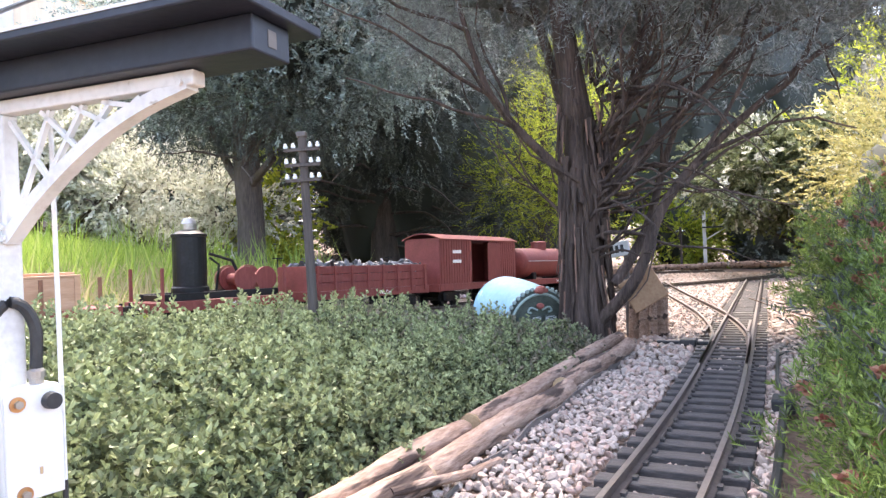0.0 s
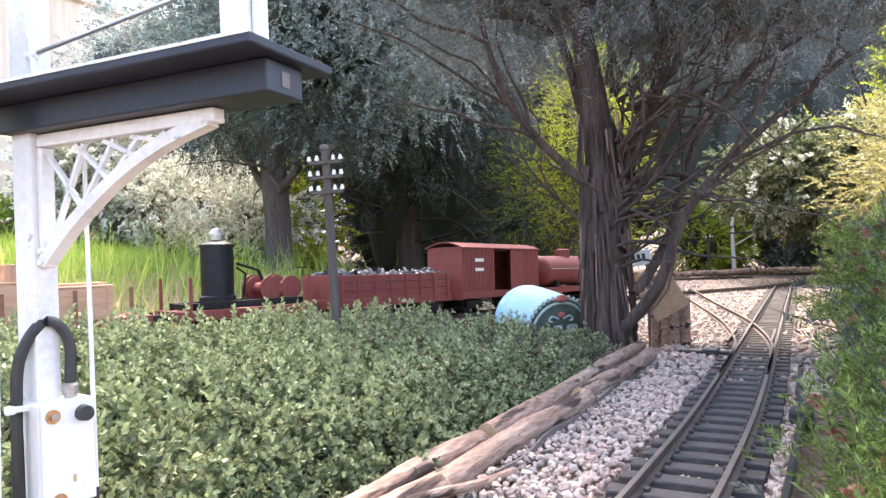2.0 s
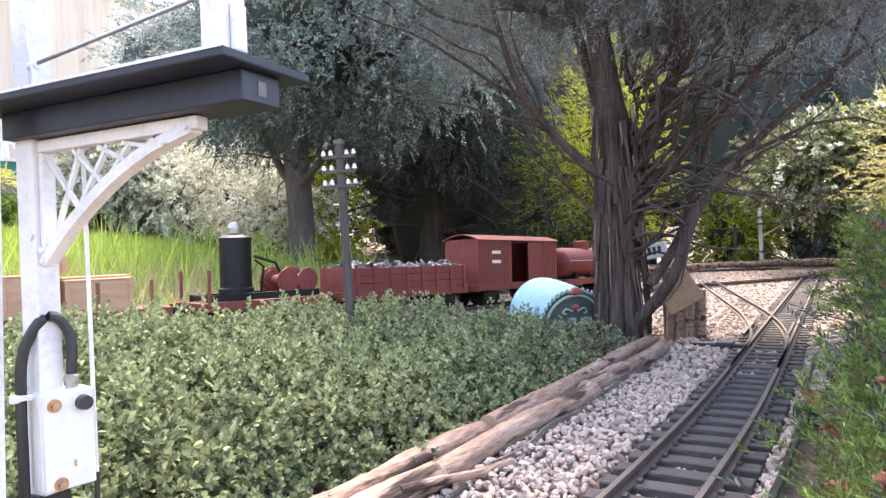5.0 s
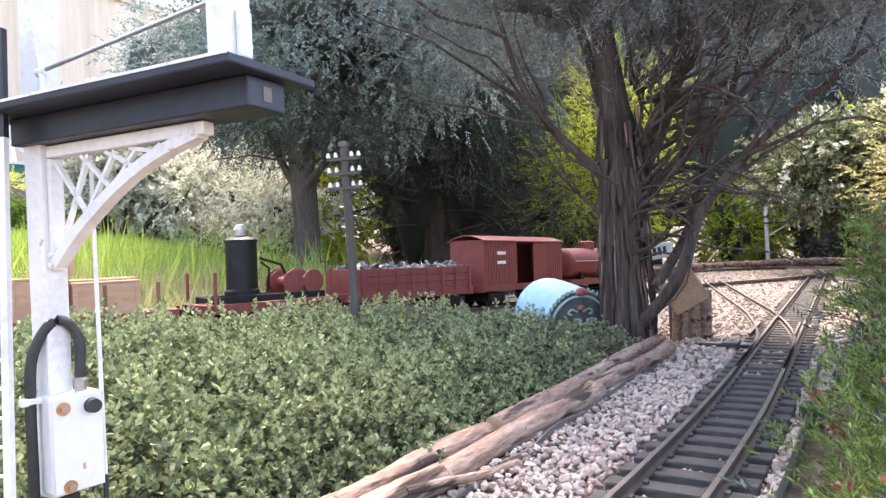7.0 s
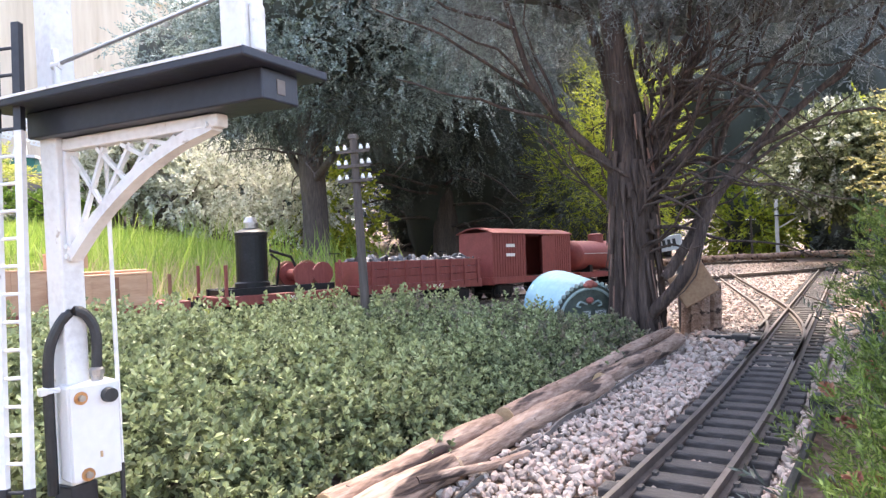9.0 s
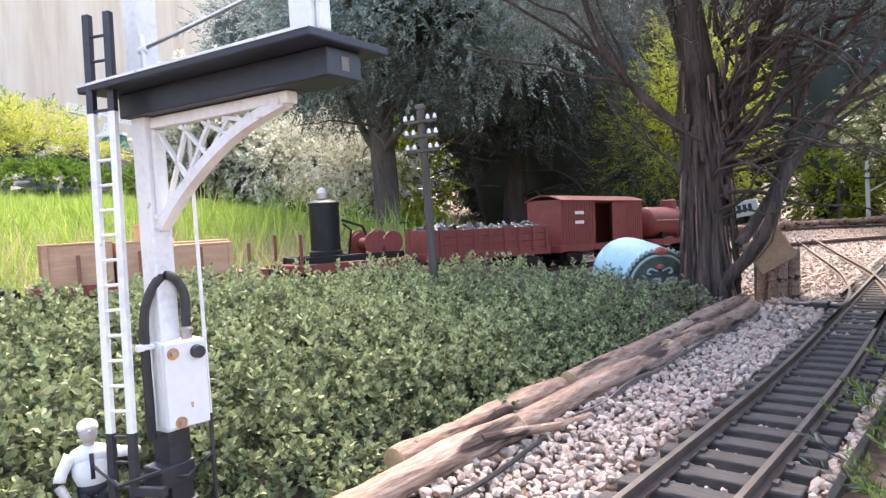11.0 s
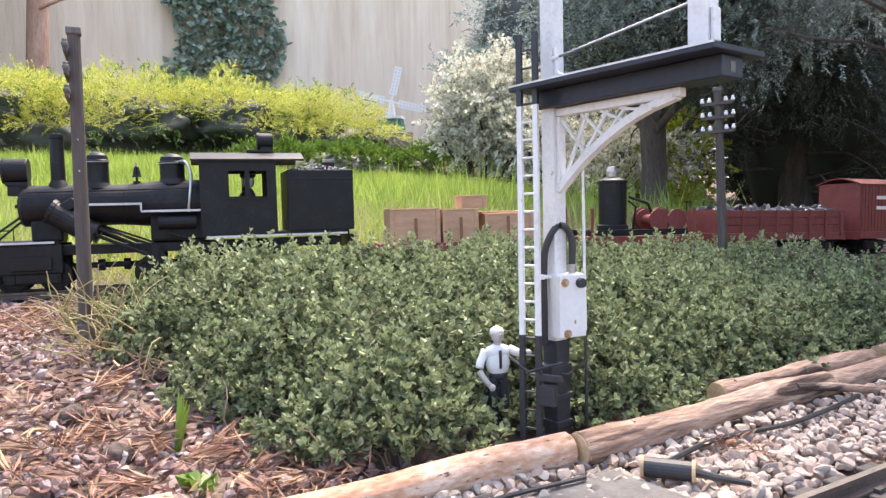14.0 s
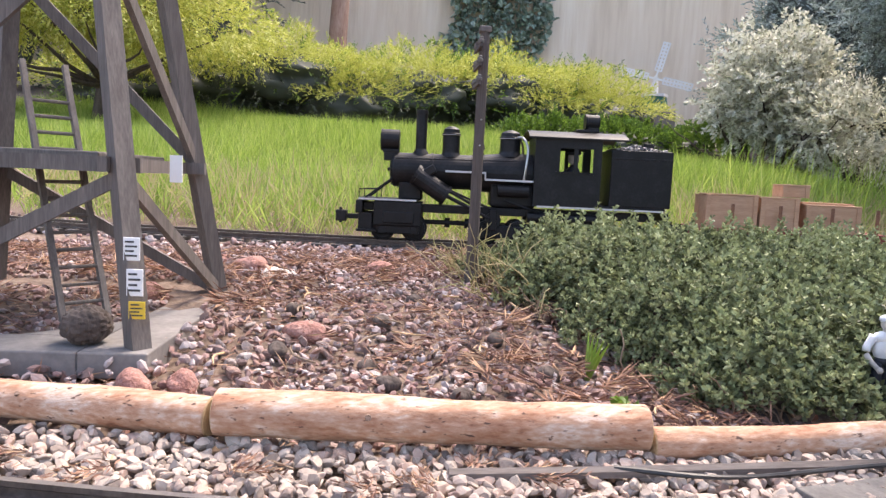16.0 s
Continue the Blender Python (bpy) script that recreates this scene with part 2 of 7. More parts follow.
    "grey_wood": material("grey_wood", [(0.07, 0.06, 0.054), (0.125, 0.108, 0.098), (0.19, 0.167, 0.152)], 0.8, scale=40, bump=0.0006, stretch=(3, 3, 0.3)),
    "slab": material("slab", [(0.12, 0.108, 0.102), (0.18, 0.165, 0.155), (0.25, 0.23, 0.215)], 0.85, scale=30, bump=0.0006),
    "felt": material("felt", [(0.075, 0.07, 0.064), (0.13, 0.12, 0.11), (0.19, 0.175, 0.16)], 0.9, scale=70, bump=0.0006),
    "notice": material("notice", [(0.74, 0.74, 0.72), (0.80, 0.80, 0.79)], 0.5),
    "ink": material("ink", [(0.03, 0.03, 0.03), (0.06, 0.06, 0.06)], 0.6),
    "yellow": material("yellow", [(0.62, 0.42, 0.03), (0.72, 0.50, 0.06)], 0.5),
    "wall": material("wall", [(0.50, 0.40, 0.29), (0.65, 0.55, 0.425), (0.74, 0.66, 0.545)], 0.9, scale=1.2, bump=0.006, bump_scale=25, stretch=(2.2, 2.2, 0.22)),
    "mill_green": material("mill_green", [(0.02, 0.12, 0.09), (0.04, 0.20, 0.15)], 0.6, scale=8),
    "skin": material("figure_paint", [(0.36, 0.33, 0.30), (0.46, 0.43, 0.40)], 0.7, scale=200),
    "shirt": material("shirt_paint", [(0.66, 0.66, 0.66), (0.78, 0.78, 0.78)], 0.75, scale=200, bump=0.0003),
    "navy": material("navy_paint", [(0.012, 0.013, 0.02), (0.03, 0.032, 0.045)], 0.7, scale=150),
    "lens_glass": material("lens_glass", [(0.5, 0.5, 0.48), (0.7, 0.7, 0.66)], 0.1),
    "lamp_red": material("lamp_red", [(0.45, 0.10, 0.03), (0.60, 0.20, 0.06)], 0.3),
}

# ---------------------------------------------------------------- building helpers


def thing(name, label, category, m=None, group="", kind=""):
    ob = new(name)
    ob.empty_display_size = 0.02
    if m is not None:
        ob.matrix_basis = m
    return tagged(ob, label, category, group, kind)


def part(name, bm, mat, parent=None, label="", smooth=False):
    """Links a bmesh as one mesh object under a thing or under a part."""
    me = bpy.data.meshes.new(name)
    bm.to_mesh(me)
    bm.free()
    for mm in (mat if isinstance(mat, (list, tuple)) else [mat]):
        me.materials.append(mm)
    if smooth:
        me.polygons.foreach_set("use_smooth", [True] * len(me.polygons))
    ob = new(name, me)
    if parent is not None:
        ob.parent = parent
    if label:
        tagged(ob, label)
    return ob


def raw(name, verts, faces, mat, parent=None, smooth=False, label=""):
    """A mesh from numpy arrays: verts N x 3, faces M x k."""
    me = bpy.data.meshes.new(name)
    n, k = faces.shape
    me.vertices.add(len(verts))
    me.vertices.foreach_set("co", np.asarray(verts, dtype=np.float32).ravel())
    me.loops.add(n * k)
    me.loops.foreach_set("vertex_index", faces.astype(np.int32).ravel())
    me.polygons.add(n)
    me.polygons.foreach_set("loop_start", np.arange(0, n * k, k, dtype=np.int32))
    me.polygons.foreach_set("loop_total", np.full(n, k, dtype=np.int32))
    me.polygons.foreach_set("use_smooth", np.full(n, smooth))
    me.update(calc_edges=True)
    me.materials.append(mat)
    ob = new(name, me)
    if parent is not None:
        ob.parent = parent
    if label:
        tagged(ob, label)
    return ob


def box(bm, x0, x1, y0, y1, z0, z1, bevel=0.0, m=None, mi=0):
    r = bmesh.ops.create_cube(bm, size=1.0, matrix=Matrix.Translation(((x0 + x1) / 2, (y0 + y1) / 2, (z0 + z1) / 2)) @ Matrix.Diagonal((x1 - x0, y1 - y0, z1 - z0, 1)))
    vs = r["verts"]
    if bevel:
        es = list({e for v in vs for e in v.link_edges})
        rb = bmesh.ops.bevel(bm, geom=es, offset=bevel, segments=2, affect="EDGES", profile=0.5)
        vs = list({v for f in rb["faces"] for v in f.verts} | {v for v in vs if v.is_valid})
    if mi:
        for f in {f for v in vs for f in v.link_faces}:
            f.material_index = mi
    if m is not None:
        bmesh.ops.transform(bm, matrix=m, verts=vs)
    return bm


def cyl(bm, a, b, r0, r1=None, seg=16, mi=0):
    a, b = Vector(a), Vector(b)
    d = b - a
    m = Matrix.Translation((a + b) / 2) @ d.to_track_quat("Z", "Y").to_matrix().to_4x4()
    r = bmesh.ops.create_cone(bm, cap_ends=True, segments=seg, radius1=r0, radius2=r0 if r1 is None else r1, depth=d.length, matrix=m)
    if mi:
        for f in {f for v in r["verts"] for f in v.link_faces}:
            f.material_index = mi
    return bm


def ball(bm, c, r, sx=1, sy=1, sz=1, mi=0, seg=14):
    q = bmesh.ops.create_uvsphere(bm, u_segments=seg, v_segments=max(6, seg // 2), radius=r, matrix=Matrix.Translation(c) @ Matrix.Diagonal((sx, sy, sz, 1)))
    if mi:
        for f in {f for v in q["verts"] for f in v.link_faces}:
            f.material_index = mi
    return bm


def lathe(bm, profile, centre=(0, 0), seg=20, axis="Z", off=(0, 0, 0)):
    """Rotates (r, h) pairs round an axis."""
    rings = []
    for r, h in profile:
        ring = []
        for i in range(seg):
            a = 2 * math.pi * i / seg
            p = (r * math.cos(a), r * math.sin(a), h)
            p = p if axis == "Z" else (h, p[0], p[1]) if axis == "X" else (p[0], h, p[1])
            ring.append(bm.verts.new((p[0] + off[0], p[1] + off[1], p[2] + off[2])))
        rings.append(ring)
    for q, w in zip(rings, rings[1:]):
        for i in range(seg):
            bm.faces.new((q[i], q[(i + 1) % seg], w[(i + 1) % seg], w[i]))
    bm.faces.new(rings[0][::-1])
    bm.faces.new(rings[-1])
    return bm


def tube_arrays(pts, radii, seg=8, rough=0.0, rnd=None):
    """A tube through points, with its own radius at each; verts and quads."""
    pts = [Vector(p) for p in pts]
    vs, fs = [], []
    side = Vector((0.31, 0.87, 0.39))
    for i, p in enumerate(pts):
        t = (pts[min(i + 1, len(pts) - 1)] - pts[max(i - 1, 0)]).normalized()
        u = t.cross(side).normalized()
        w = t.cross(u)
        for k in range(seg):
            a = 2 * math.pi * k / seg
            r = radii[i] * (1 + (rough * (rnd.random() - 0.5) if rnd else 0))
            vs.append(p + (u * math.cos(a) + w * math.sin(a)) * r)
        if i:
            o = (i - 1) * seg
            for k in range(seg):
                fs.append((o + k, o + (k + 1) % seg, o + seg + (k + 1) % seg, o + seg + k))
    return np.array([tuple(v) for v in vs]), np.array(fs)


def tube(bm, pts, radius, seg=8, mi=0):
    v, f = tube_arrays(pts, [radius] * len(pts) if not isinstance(radius, (list, tuple)) else radius, seg)
    bv = [bm.verts.new(tuple(p)) for p in v]
    for q in f:
        bm.faces.new([bv[i] for i in q]).material_index = mi
    bm.faces.new([bv[i] for i in range(seg)][::-1]).material_index = mi
    bm.faces.new([bv[len(bv) - seg + i] for i in range(seg)]).material_index = mi
    return bm


def smooth_line(ctrl, step):
    """Points at even steps along a Catmull-Rom line through ctrl."""
    c = [Vector(p) for p in ctrl]
    c = [2 * c[0] - c[1]] + c + [2 * c[-1] - c[-2]]
    fine = []
    for i in range(1, len(c) - 2):
        for k in range(40):
            u = k / 40
            fine.append(0.5 * ((2 * c[i]) + (c[i + 1] - c[i - 1]) * u + (2 * c[i - 1] - 5 * c[i] + 4 * c[i + 1] - c[i + 2]) * u * u
                               + (-c[i - 1] + 3 * c[i] - 3 * c[i + 1] + c[i + 2]) * u ** 3))
    fine.append(c[-2])
    out, need = [fine[0]], step
    for a, b in zip(fine, fine[1:]):
        seg = (b - a).length
        while seg >= need:
            a = a + (b - a) * (need / seg)
            out.append(a)
            seg = (b - a).length
            need = step
        need -= seg
    return out


rng = np.random.default_rng(7)


def unit(v):
    return v / np.maximum(1e-9, np.linalg.norm(v, axis=-1, keepdims=True))


def leaf_mesh(name, P, D, L, W, mat, parent=None, broad=True, fold=0.35, label=""):
    """Leaves at P along D; broad ones have six corners and a folded midrib, narrow ones four."""
    n = len(P)
    R = unit(np.cross(D, rng.normal(size=(n, 3))))
    N = np.cross(R, D)
    L = (np.broadcast_to(L, n) * rng.uniform(0.7, 1.25, n))[:, None]
    W = (np.broadcast_to(W, n) * rng.uniform(0.75, 1.2, n))[:, None]
    if broad:
        up = N * W * fold
        V = np.stack([P, P + D * L * 0.3 + R * W * 0.45 + up, P + D * L * 0.7 + R * W * 0.42 + up, P + D * L - N * L * 0.12,
                      P + D * L * 0.7 - R * W * 0.42 + up, P + D * L * 0.3 - R * W * 0.45 + up], 1).reshape(-1, 3)
        o = np.arange(n)[:, None] * 6
        F = np.concatenate([o + np.array([0, 1, 2, 3]), o + np.array([0, 3, 4, 5])], 1).reshape(-1, 4)
    else:
        V = np.stack([P - R * W * 0.3, P + D * L * 0.55 + R * W * 0.5 - N * L * 0.05, P + D * L - N * L * 0.15, P + D * L * 0.5 - R * W * 0.5 - N * L * 0.05], 1).reshape(-1, 3)
        o = np.arange(n)[:, None] * 4
        F = o + np.array([0, 1, 2, 3])
    return raw(name, V, F, mat, parent, label=label)


def sprays(C, D, n, length, spread=0.8, flat=True):
    """Leaf places and ways for n leaves along each twig that starts at C and runs along D."""
    k = len(C)
    u = np.linspace(0.08, 1.0, n)[None, :, None]
    side = unit(np.cross(D, rng.normal(size=(k, 3)) * 0.5 + np.array([0, 0, 1.0])))
    ln = (np.broadcast_to(length, k) * rng.uniform(0.7, 1.3, k))[:, None, None]
    P = C[:, None] + D[:, None] * u * ln + np.array([0, 0, -1.0]) * (u ** 2) * ln * 0.18
    s = np.where(np.arange(n) % 2 == 0, 1.0, -1.0)[None, :, None]
    ups = np.cross(side, D)
    ang = 0 if flat else 1
    DD = unit(D[:, None] + side[:, None] * s * spread + ang * ups[:, None] * rng.uniform(-spread, spread, (k, n, 1)) + rng.normal(size=(k, n, 3)) * 0.18)
    return P.reshape(-1, 3), DD.reshape(-1, 3)


def shell(centre, radii, n, zmin=-1.0, thick=0.35, lumps=0.18, seed=0):
    """n points and outward ways on a lumpy shell."""
    d = unit(rng.normal(size=(n * 2, 3)))
    d = d[d[:, 2] > zmin][:n]
    ph = seed * 1.7
    lump = 1 + lumps * (np.sin(d[:, 0] * 5 + ph) * np.cos(d[:, 1] * 6 - ph) + 0.7 * np.sin(d[:, 2] * 9 + d[:, 0] * 4 + ph) + 0.5 * np.sin(d[:, 1] * 13 + ph))
    r = lump * (1 - thick * rng.random(len(d)) ** 1.6)
    return np.array(centre) + d * r[:, None] * np.array(radii), unit(d / np.array(radii) * np.mean(radii))


def sstep(a, b, x):
    t = np.clip((x - a) / (b - a), 0, 1)
    return t * t * (3 - 2 * t)


# ---------------------------------------------------------------- lie of the land


def base_height(x, y):
    x, y = np.asarray(x, float), np.asarray(y, float)
    bank = 0.044 * sstep(-0.20, -0.62, x) * (1 - 0.6 * sstep(0.5, 1.9, y))
    lawn = 0.15 * np.maximum(0, -1.12 - x) * (1 - 0.55 * sstep(1.2, 2.6, y) * sstep(-4.2, -2.6, x)) * (1 - sstep(-7.0, -30, x) * 0.9)
    return bank + np.minimum(lawn, 0.95)


def ground_height(x, y):
    x, y = np.asarray(x, float), np.asarray(y, float)
    rough = 0.003 * np.sin(x * 31 + 2 * np.sin(y * 17)) * np.cos(y * 27 + x * 9) + 0.002 * np.sin(x * 71 + y * 53)
    return base_height(x, y) + rough * sstep(-0.22, -0.3, x) - 0.004


def axis_values(parts):
    out = []
    for a, b, step in parts:
        out += list(np.arange(a, b, step))
    return np.array(out + [parts[-1][1]])


gx = axis_values([(-900, -60, 120), (-60, -8, 4), (-8, -1.6, 0.1), (-1.6, 0.4, 0.02), (0.4, 3, 0.2), (3, 60, 6), (60, 900, 120)])
gy = axis_values([(-900, -60, 120), (-60, -4, 4), (-4, -1.0, 0.2), (-1.0, 3.6, 0.025), (3.6, 8, 0.2), (8, 60, 6), (60, 900, 120)])
GX, GY = np.meshgrid(gx, gy, indexing="ij")
gv = np.stack([GX, GY, ground_height(GX, GY)], -1).reshape(-1, 3)
ii, jj = np.meshgrid(np.arange(len(gx) - 1), np.arange(len(gy) - 1), indexing="ij")
o = (ii * len(gy) + jj).ravel()
gf = np.stack([o, o + len(gy), o + len(gy) + 1, o + 1], 1)
ground = tagged(raw("ground", gv, gf, M["soil"], smooth=True), "brown garden soil rising towards a far wall", "ground", kind="structure")

# boundary wall, weathered render, far behind the lawn
WALL_X = -5.7
bm = bmesh.new()
box(bm, WALL_X - 0.22, WALL_X, -6.0, 7.5, 0.2, 2.55)
box(bm, WALL_X - 0.26, WALL_X + 0.04, -6.0, 7.5, 2.55, 2.62, 0.01)
wall = tagged(part("wall_west", bm, M["wall"]), "streaked grey-beige rendered garden wall", "wall", kind="structure")

# ---------------------------------------------------------------- tracks
GAUGE, RAIL_TOP = 0.0475, 0.013


def rail_mesh(name, pts, parent):
    """A rail with head, web and foot, swept along points that lie on its top."""
    prof = [(-0.0018, 0.0), (0.0018, 0.0), (0.0018, -0.0026), (0.0006, -0.0036), (0.0006, -0.0064), (0.0040, -0.0072), (0.0040, -0.0084),
            (-0.0040, -0.0084), (-0.0040, -0.0072), (-0.0006, -0.0064), (-0.0006, -0.0036), (-0.0018, -0.0026)]
    k = len(prof)
    bmr = bmesh.new()
    rows = []
    for i, p in enumerate(pts):
        t = (pts[min(i + 1, len(pts) - 1)] - pts[max(i - 1, 0)]).normalized()
        u = Vector((t.y, -t.x, 0)).normalized()
        rows.append([bmr.verts.new(p + u * a + Vector((0, 0, b))) for a, b in prof])
    for q, w in zip(rows, rows[1:]):
        for i in range(k):
            f = bmr.faces.new((q[i], q[(i + 1) % k], w[(i + 1) % k], w[i]))
            f.material_index = 1 if i == 0 else 0
    bmr.faces.new(rows[0])
    bmr.faces.new(rows[-1][::-1])
    return part(name, bmr, [M["rail"], M["rail_top"]], parent)


def track_level(p):
    return float(base_height(p.x, p.y)) + RAIL_TOP


def on_level(line):
    return [Vector((p.x, p.y, track_level(p))) for p in line]


def offset_line(line, d):
    out = []
    for i, p in enumerate(line):
        t = (line[min(i + 1, len(line) - 1)] - line[max(i - 1, 0)]).normalized()
        out.append(p + Vector((t.y, -t.x, 0)) * d)
    return out


bm = bmesh.new()
box(bm, -0.0425, 0.0425, -0.0078, 0.0078, -0.007, 0.0, 0.0012)
for s in (-1, 1):
    for q in (-1, 1):
        box(bm, s * GAUGE / 2 + q * 0.0052 - 0.0016, s * GAUGE / 2 + q * 0.0052 + 0.0016, -0.003, 0.003, 0, 0.0022)
sleeper_mesh = bpy.data.meshes.new("sleeper")
bm.to_mesh(sleeper_mesh)
bm.free()
sleeper_mesh.materials.append(M["sleeper"])
rs = random.Random(3)


def railway(name, label, ctrl, sleepers=True, pitch=0.0292, skip=None):
    line = on_level(smooth_line(ctrl, 0.02))
    tr = thing(name, label, "railway track")
    rail_mesh("rail", offset_line(line, -GAUGE / 2), tr)
    rail_mesh("rail", offset_line(line, GAUGE / 2), tr)
    if sleepers:
        sl = on_level(smooth_line(ctrl, pitch))
        for i, p in enumerate(sl):
            if skip and skip(p):
                continue
            t = (sl[min(i + 1, len(sl) - 1)] - sl[max(i - 1, 0)]).normalized()
            ob = new("sleeper", sleeper_mesh)
            ob.parent = tr
            ob.matrix_basis = Matrix.Translation((p.x, p.y, p.z - 0.0084)) @ Euler((0, 0, math.atan2(t.y, t.x) - math.pi / 2 + rs.uniform(-0.02, 0.02))).to_matrix().to_4x4()
    return tr, line


def main_x(y):
    return -0.078 - 0.26 * max(0.0, 0.2 - y) ** 2 - 0.043 * max(0.0, y - 0.65)


MAIN = [(main_x(y), y, 0) for y in (-0.95, -0.7, -0.5, -0.3, -0.1, 0.1, 0.3, 0.6, 1.0, 1.5, 2.0, 2.6)]
main_track, main_line = railway("main_track", "model railway track with rusty rails on dark sleepers", MAIN, skip=lambda p: 0.86 < p.y < 1.45)
DIVERGE = [(-0.085, 0.80, 0), (-0.0915, 0.95, 0), (-0.106, 1.10, 0), (-0.142, 1.29, 0), (-0.204, 1.534, 0), (-0.386, 2.14, 0), (-0.44, 2.32, 0)]
branch_track, branch_line = railway("branch_track", "diverging model railway track leaving a turnout", DIVERGE, skip=lambda p: p.y < 1.45)
LOOP = [(0.55, 3.45, 0), (0.15, 3.15, 0), (-0.1, 2.8, 0), (-0.33, 2.35, 0), (-0.50, 1.85, 0), (-0.60, 1.35, 0), (-0.66, 0.90, 0), (-0.76, 0.48, 0), (-0.865, 0.13, 0),
        (-0.915, -0.15, 0), (-0.975, -0.40, 0), (-1.07, -0.66, 0), (-1.22, -0.95, 0), (-1.42, -1.25, 0)]
loop_track, loop_line = railway("loop_track", "dark model railway track curving behind the thyme", LOOP)
OUTER = [(-0.35, 3.3, 0), (-0.66, 2.75, 0), (-0.86, 2.1, 0), (-0.905, 1.5, 0), (-0.86, 0.95, 0), (-0.835, 0.55, 0), (-0.875, 0.2, 0)]
outer_track, outer_line = railway("outer_track", "dark outer model railway track beside the loop", OUTER, skip=lambda p: p.y < 0.52)
# long timbers and check rails of the turnout
bm = bmesh.new()
box(bm, -0.5, 0.5, -0.0076, 0.0076, -0.007, 0.0)
timber_mesh = bpy.data.meshes.new("long_sleeper")
bm.to_mesh(timber_mesh)
bm.free()
timber_mesh.materials.append(M["sleeper"])
turnout = thing("turnout", "plastic-sleepered turnout with point blades and throw bar", "turnout")
y = 0.86
while y < 1.45:
    w = max(0.0, main_x(y) - float(np.interp(y, [0.80, 0.95, 1.10, 1.29, 1.534], [-0.085, -0.0915, -0.106, -0.142, -0.204]))) + 0.085
    ob = new("sleeper", timber_mesh)
    ob.parent = turnout
    ob.matrix_basis = Matrix.Translation((main_x(y) + 0.0425 - w / 2, y + 0.009, RAIL_TOP - 0.0088)) @ Matrix.Diagonal((w, 1, 1, 1))
    y += 0.0292
for d in (-1, 1):
    rail_mesh("check_rail", [Vector((main_x(1.08 + 0.02 * k) + (0.0178 if d > 0 else -0.0415), 1.08 + 0.02 * k, RAIL_TOP + 0.0006)) for k in range(9)], turnout)
bm = bmesh.new()
box(bm, -0.192, -0.115, 0.998, 1.004, 0.004, 0.009, 0.0015)
box(bm, -0.160, -0.138, 0.990, 1.014, 0.002, 0.012, 0.002)
part("throw_bar", bm, M["rubber"], turnout)
bm = bmesh.new()
box(bm, -0.030, -0.012, 0.62, 0.648, 0.002, 0.014, 0.002)
tube(bm, [(-0.022, 0.30, 0.006), (-0.02, 0.46, 0.007), (-0.021, 0.62, 0.008)], 0.003)
tube(bm, [(-0.021, 0.648, 0.008), (-0.03, 0.75, 0.007), (-0.036, 0.95, 0.006)], 0.002)
part("point_motor", bm, M["rubber"], turnout)

# ---------------------------------------------------------------- stones
ICO = []
for sub in (1, 2, 3):
    bm = bmesh.new()
    bmesh.ops.create_icosphere(bm, subdivisions=sub, radius=1.0)
    bm.verts.ensure_lookup_table()
    ICO.append((np.array([tuple(v.co) for v in bm.verts]), np.array([[v.index for v in f.verts] for f in bm.faces])))
    bm.free()


def stone_shapes(level, count):
    v, f = ICO[level]
    out = []
    for i in range(count):
        k = rng.normal(size=(5, 3))
        d = 1 + 0.13 * sum(np.sin(v @ k[j] * 1.9 + j) for j in range(5)) / 1.6
        w = v * d[:, None]
        for nn, dd in zip(unit(rng.normal(size=(7, 3))), rng.uniform(0.42, 0.78, 7)):
            w = w - np.maximum(0, w @ nn - dd)[:, None] * nn
        out.append(w * 1.18 * np.array([rng.uniform(0.85, 1.25), rng.uniform(0.65, 1.0), rng.uniform(0.5, 0.85)]))
    return out, f


def random_turns(n, tilt=0.5):
    a, b, c = rng.uniform(0, 6.28, n), rng.normal(0, tilt, n), rng.normal(0, tilt, n)
    ca, sa, cb, sb, cc, sc = np.cos(a), np.sin(a), np.cos(b), np.sin(b), np.cos(c), np.sin(c)
    Z, O = np.zeros(n), np.ones(n)
    Rz = np.stack([np.stack([ca, -sa, Z], -1), np.stack([sa, ca, Z], -1), np.stack([Z, Z, O], -1)], 1)
    Rx = np.stack([np.stack([O, Z, Z], -1), np.stack([Z, cb, -sb], -1), np.stack([Z, sb, cb], -1)], 1)
    Ry = np.stack([np.stack([cc, Z, sc], -1), np.stack([Z, O, Z], -1), np.stack([-sc, Z, cc], -1)], 1)
    return Rz @ Rx @ Ry


def stones(name, P, size, mat, level, label, smooth=True):
    shapes, f = stone_shapes(level, 14)
    n = len(P)
    which = rng.integers(0, 14, n)
    R = random_turns(n)
    S = np.broadcast_to(size, n) * rng.uniform(0.65, 1.35, n)
    V = np.einsum("nij,nkj->nki", R, np.array(shapes)[which]) * S[:, None, None] + P[:, None]
    F = (np.arange(n)[:, None, None] * len(shapes[0]) + f[None]).reshape(-1, 3)
    return tagged(raw(name, V.reshape(-1, 3), F, mat, smooth=smooth), label, "gravel", kind="stuff")


def scatter(x0, x1, y0, y1, step):
    xs, ys = np.meshgrid(np.arange(x0, x1, step), np.arange(y0, y1, step), indexing="ij")
    p = np.stack([xs.ravel(), ys.ravel()], 1)
    return p + rng.uniform(-step * 0.55, step * 0.55, p.shape)


def log_x(y):
    """Where the row of edging logs runs."""
    y = np.asarray(y, float)
    return np.interp(y, [-0.9, -0.46, -0.31, -0.088, 0.113, 0.30, 0.55, 0.95, 1.1], [-0.46, -0.290, -0.250, -0.213, -0.205, -0.200, -0.205, -0.222, -0.235])


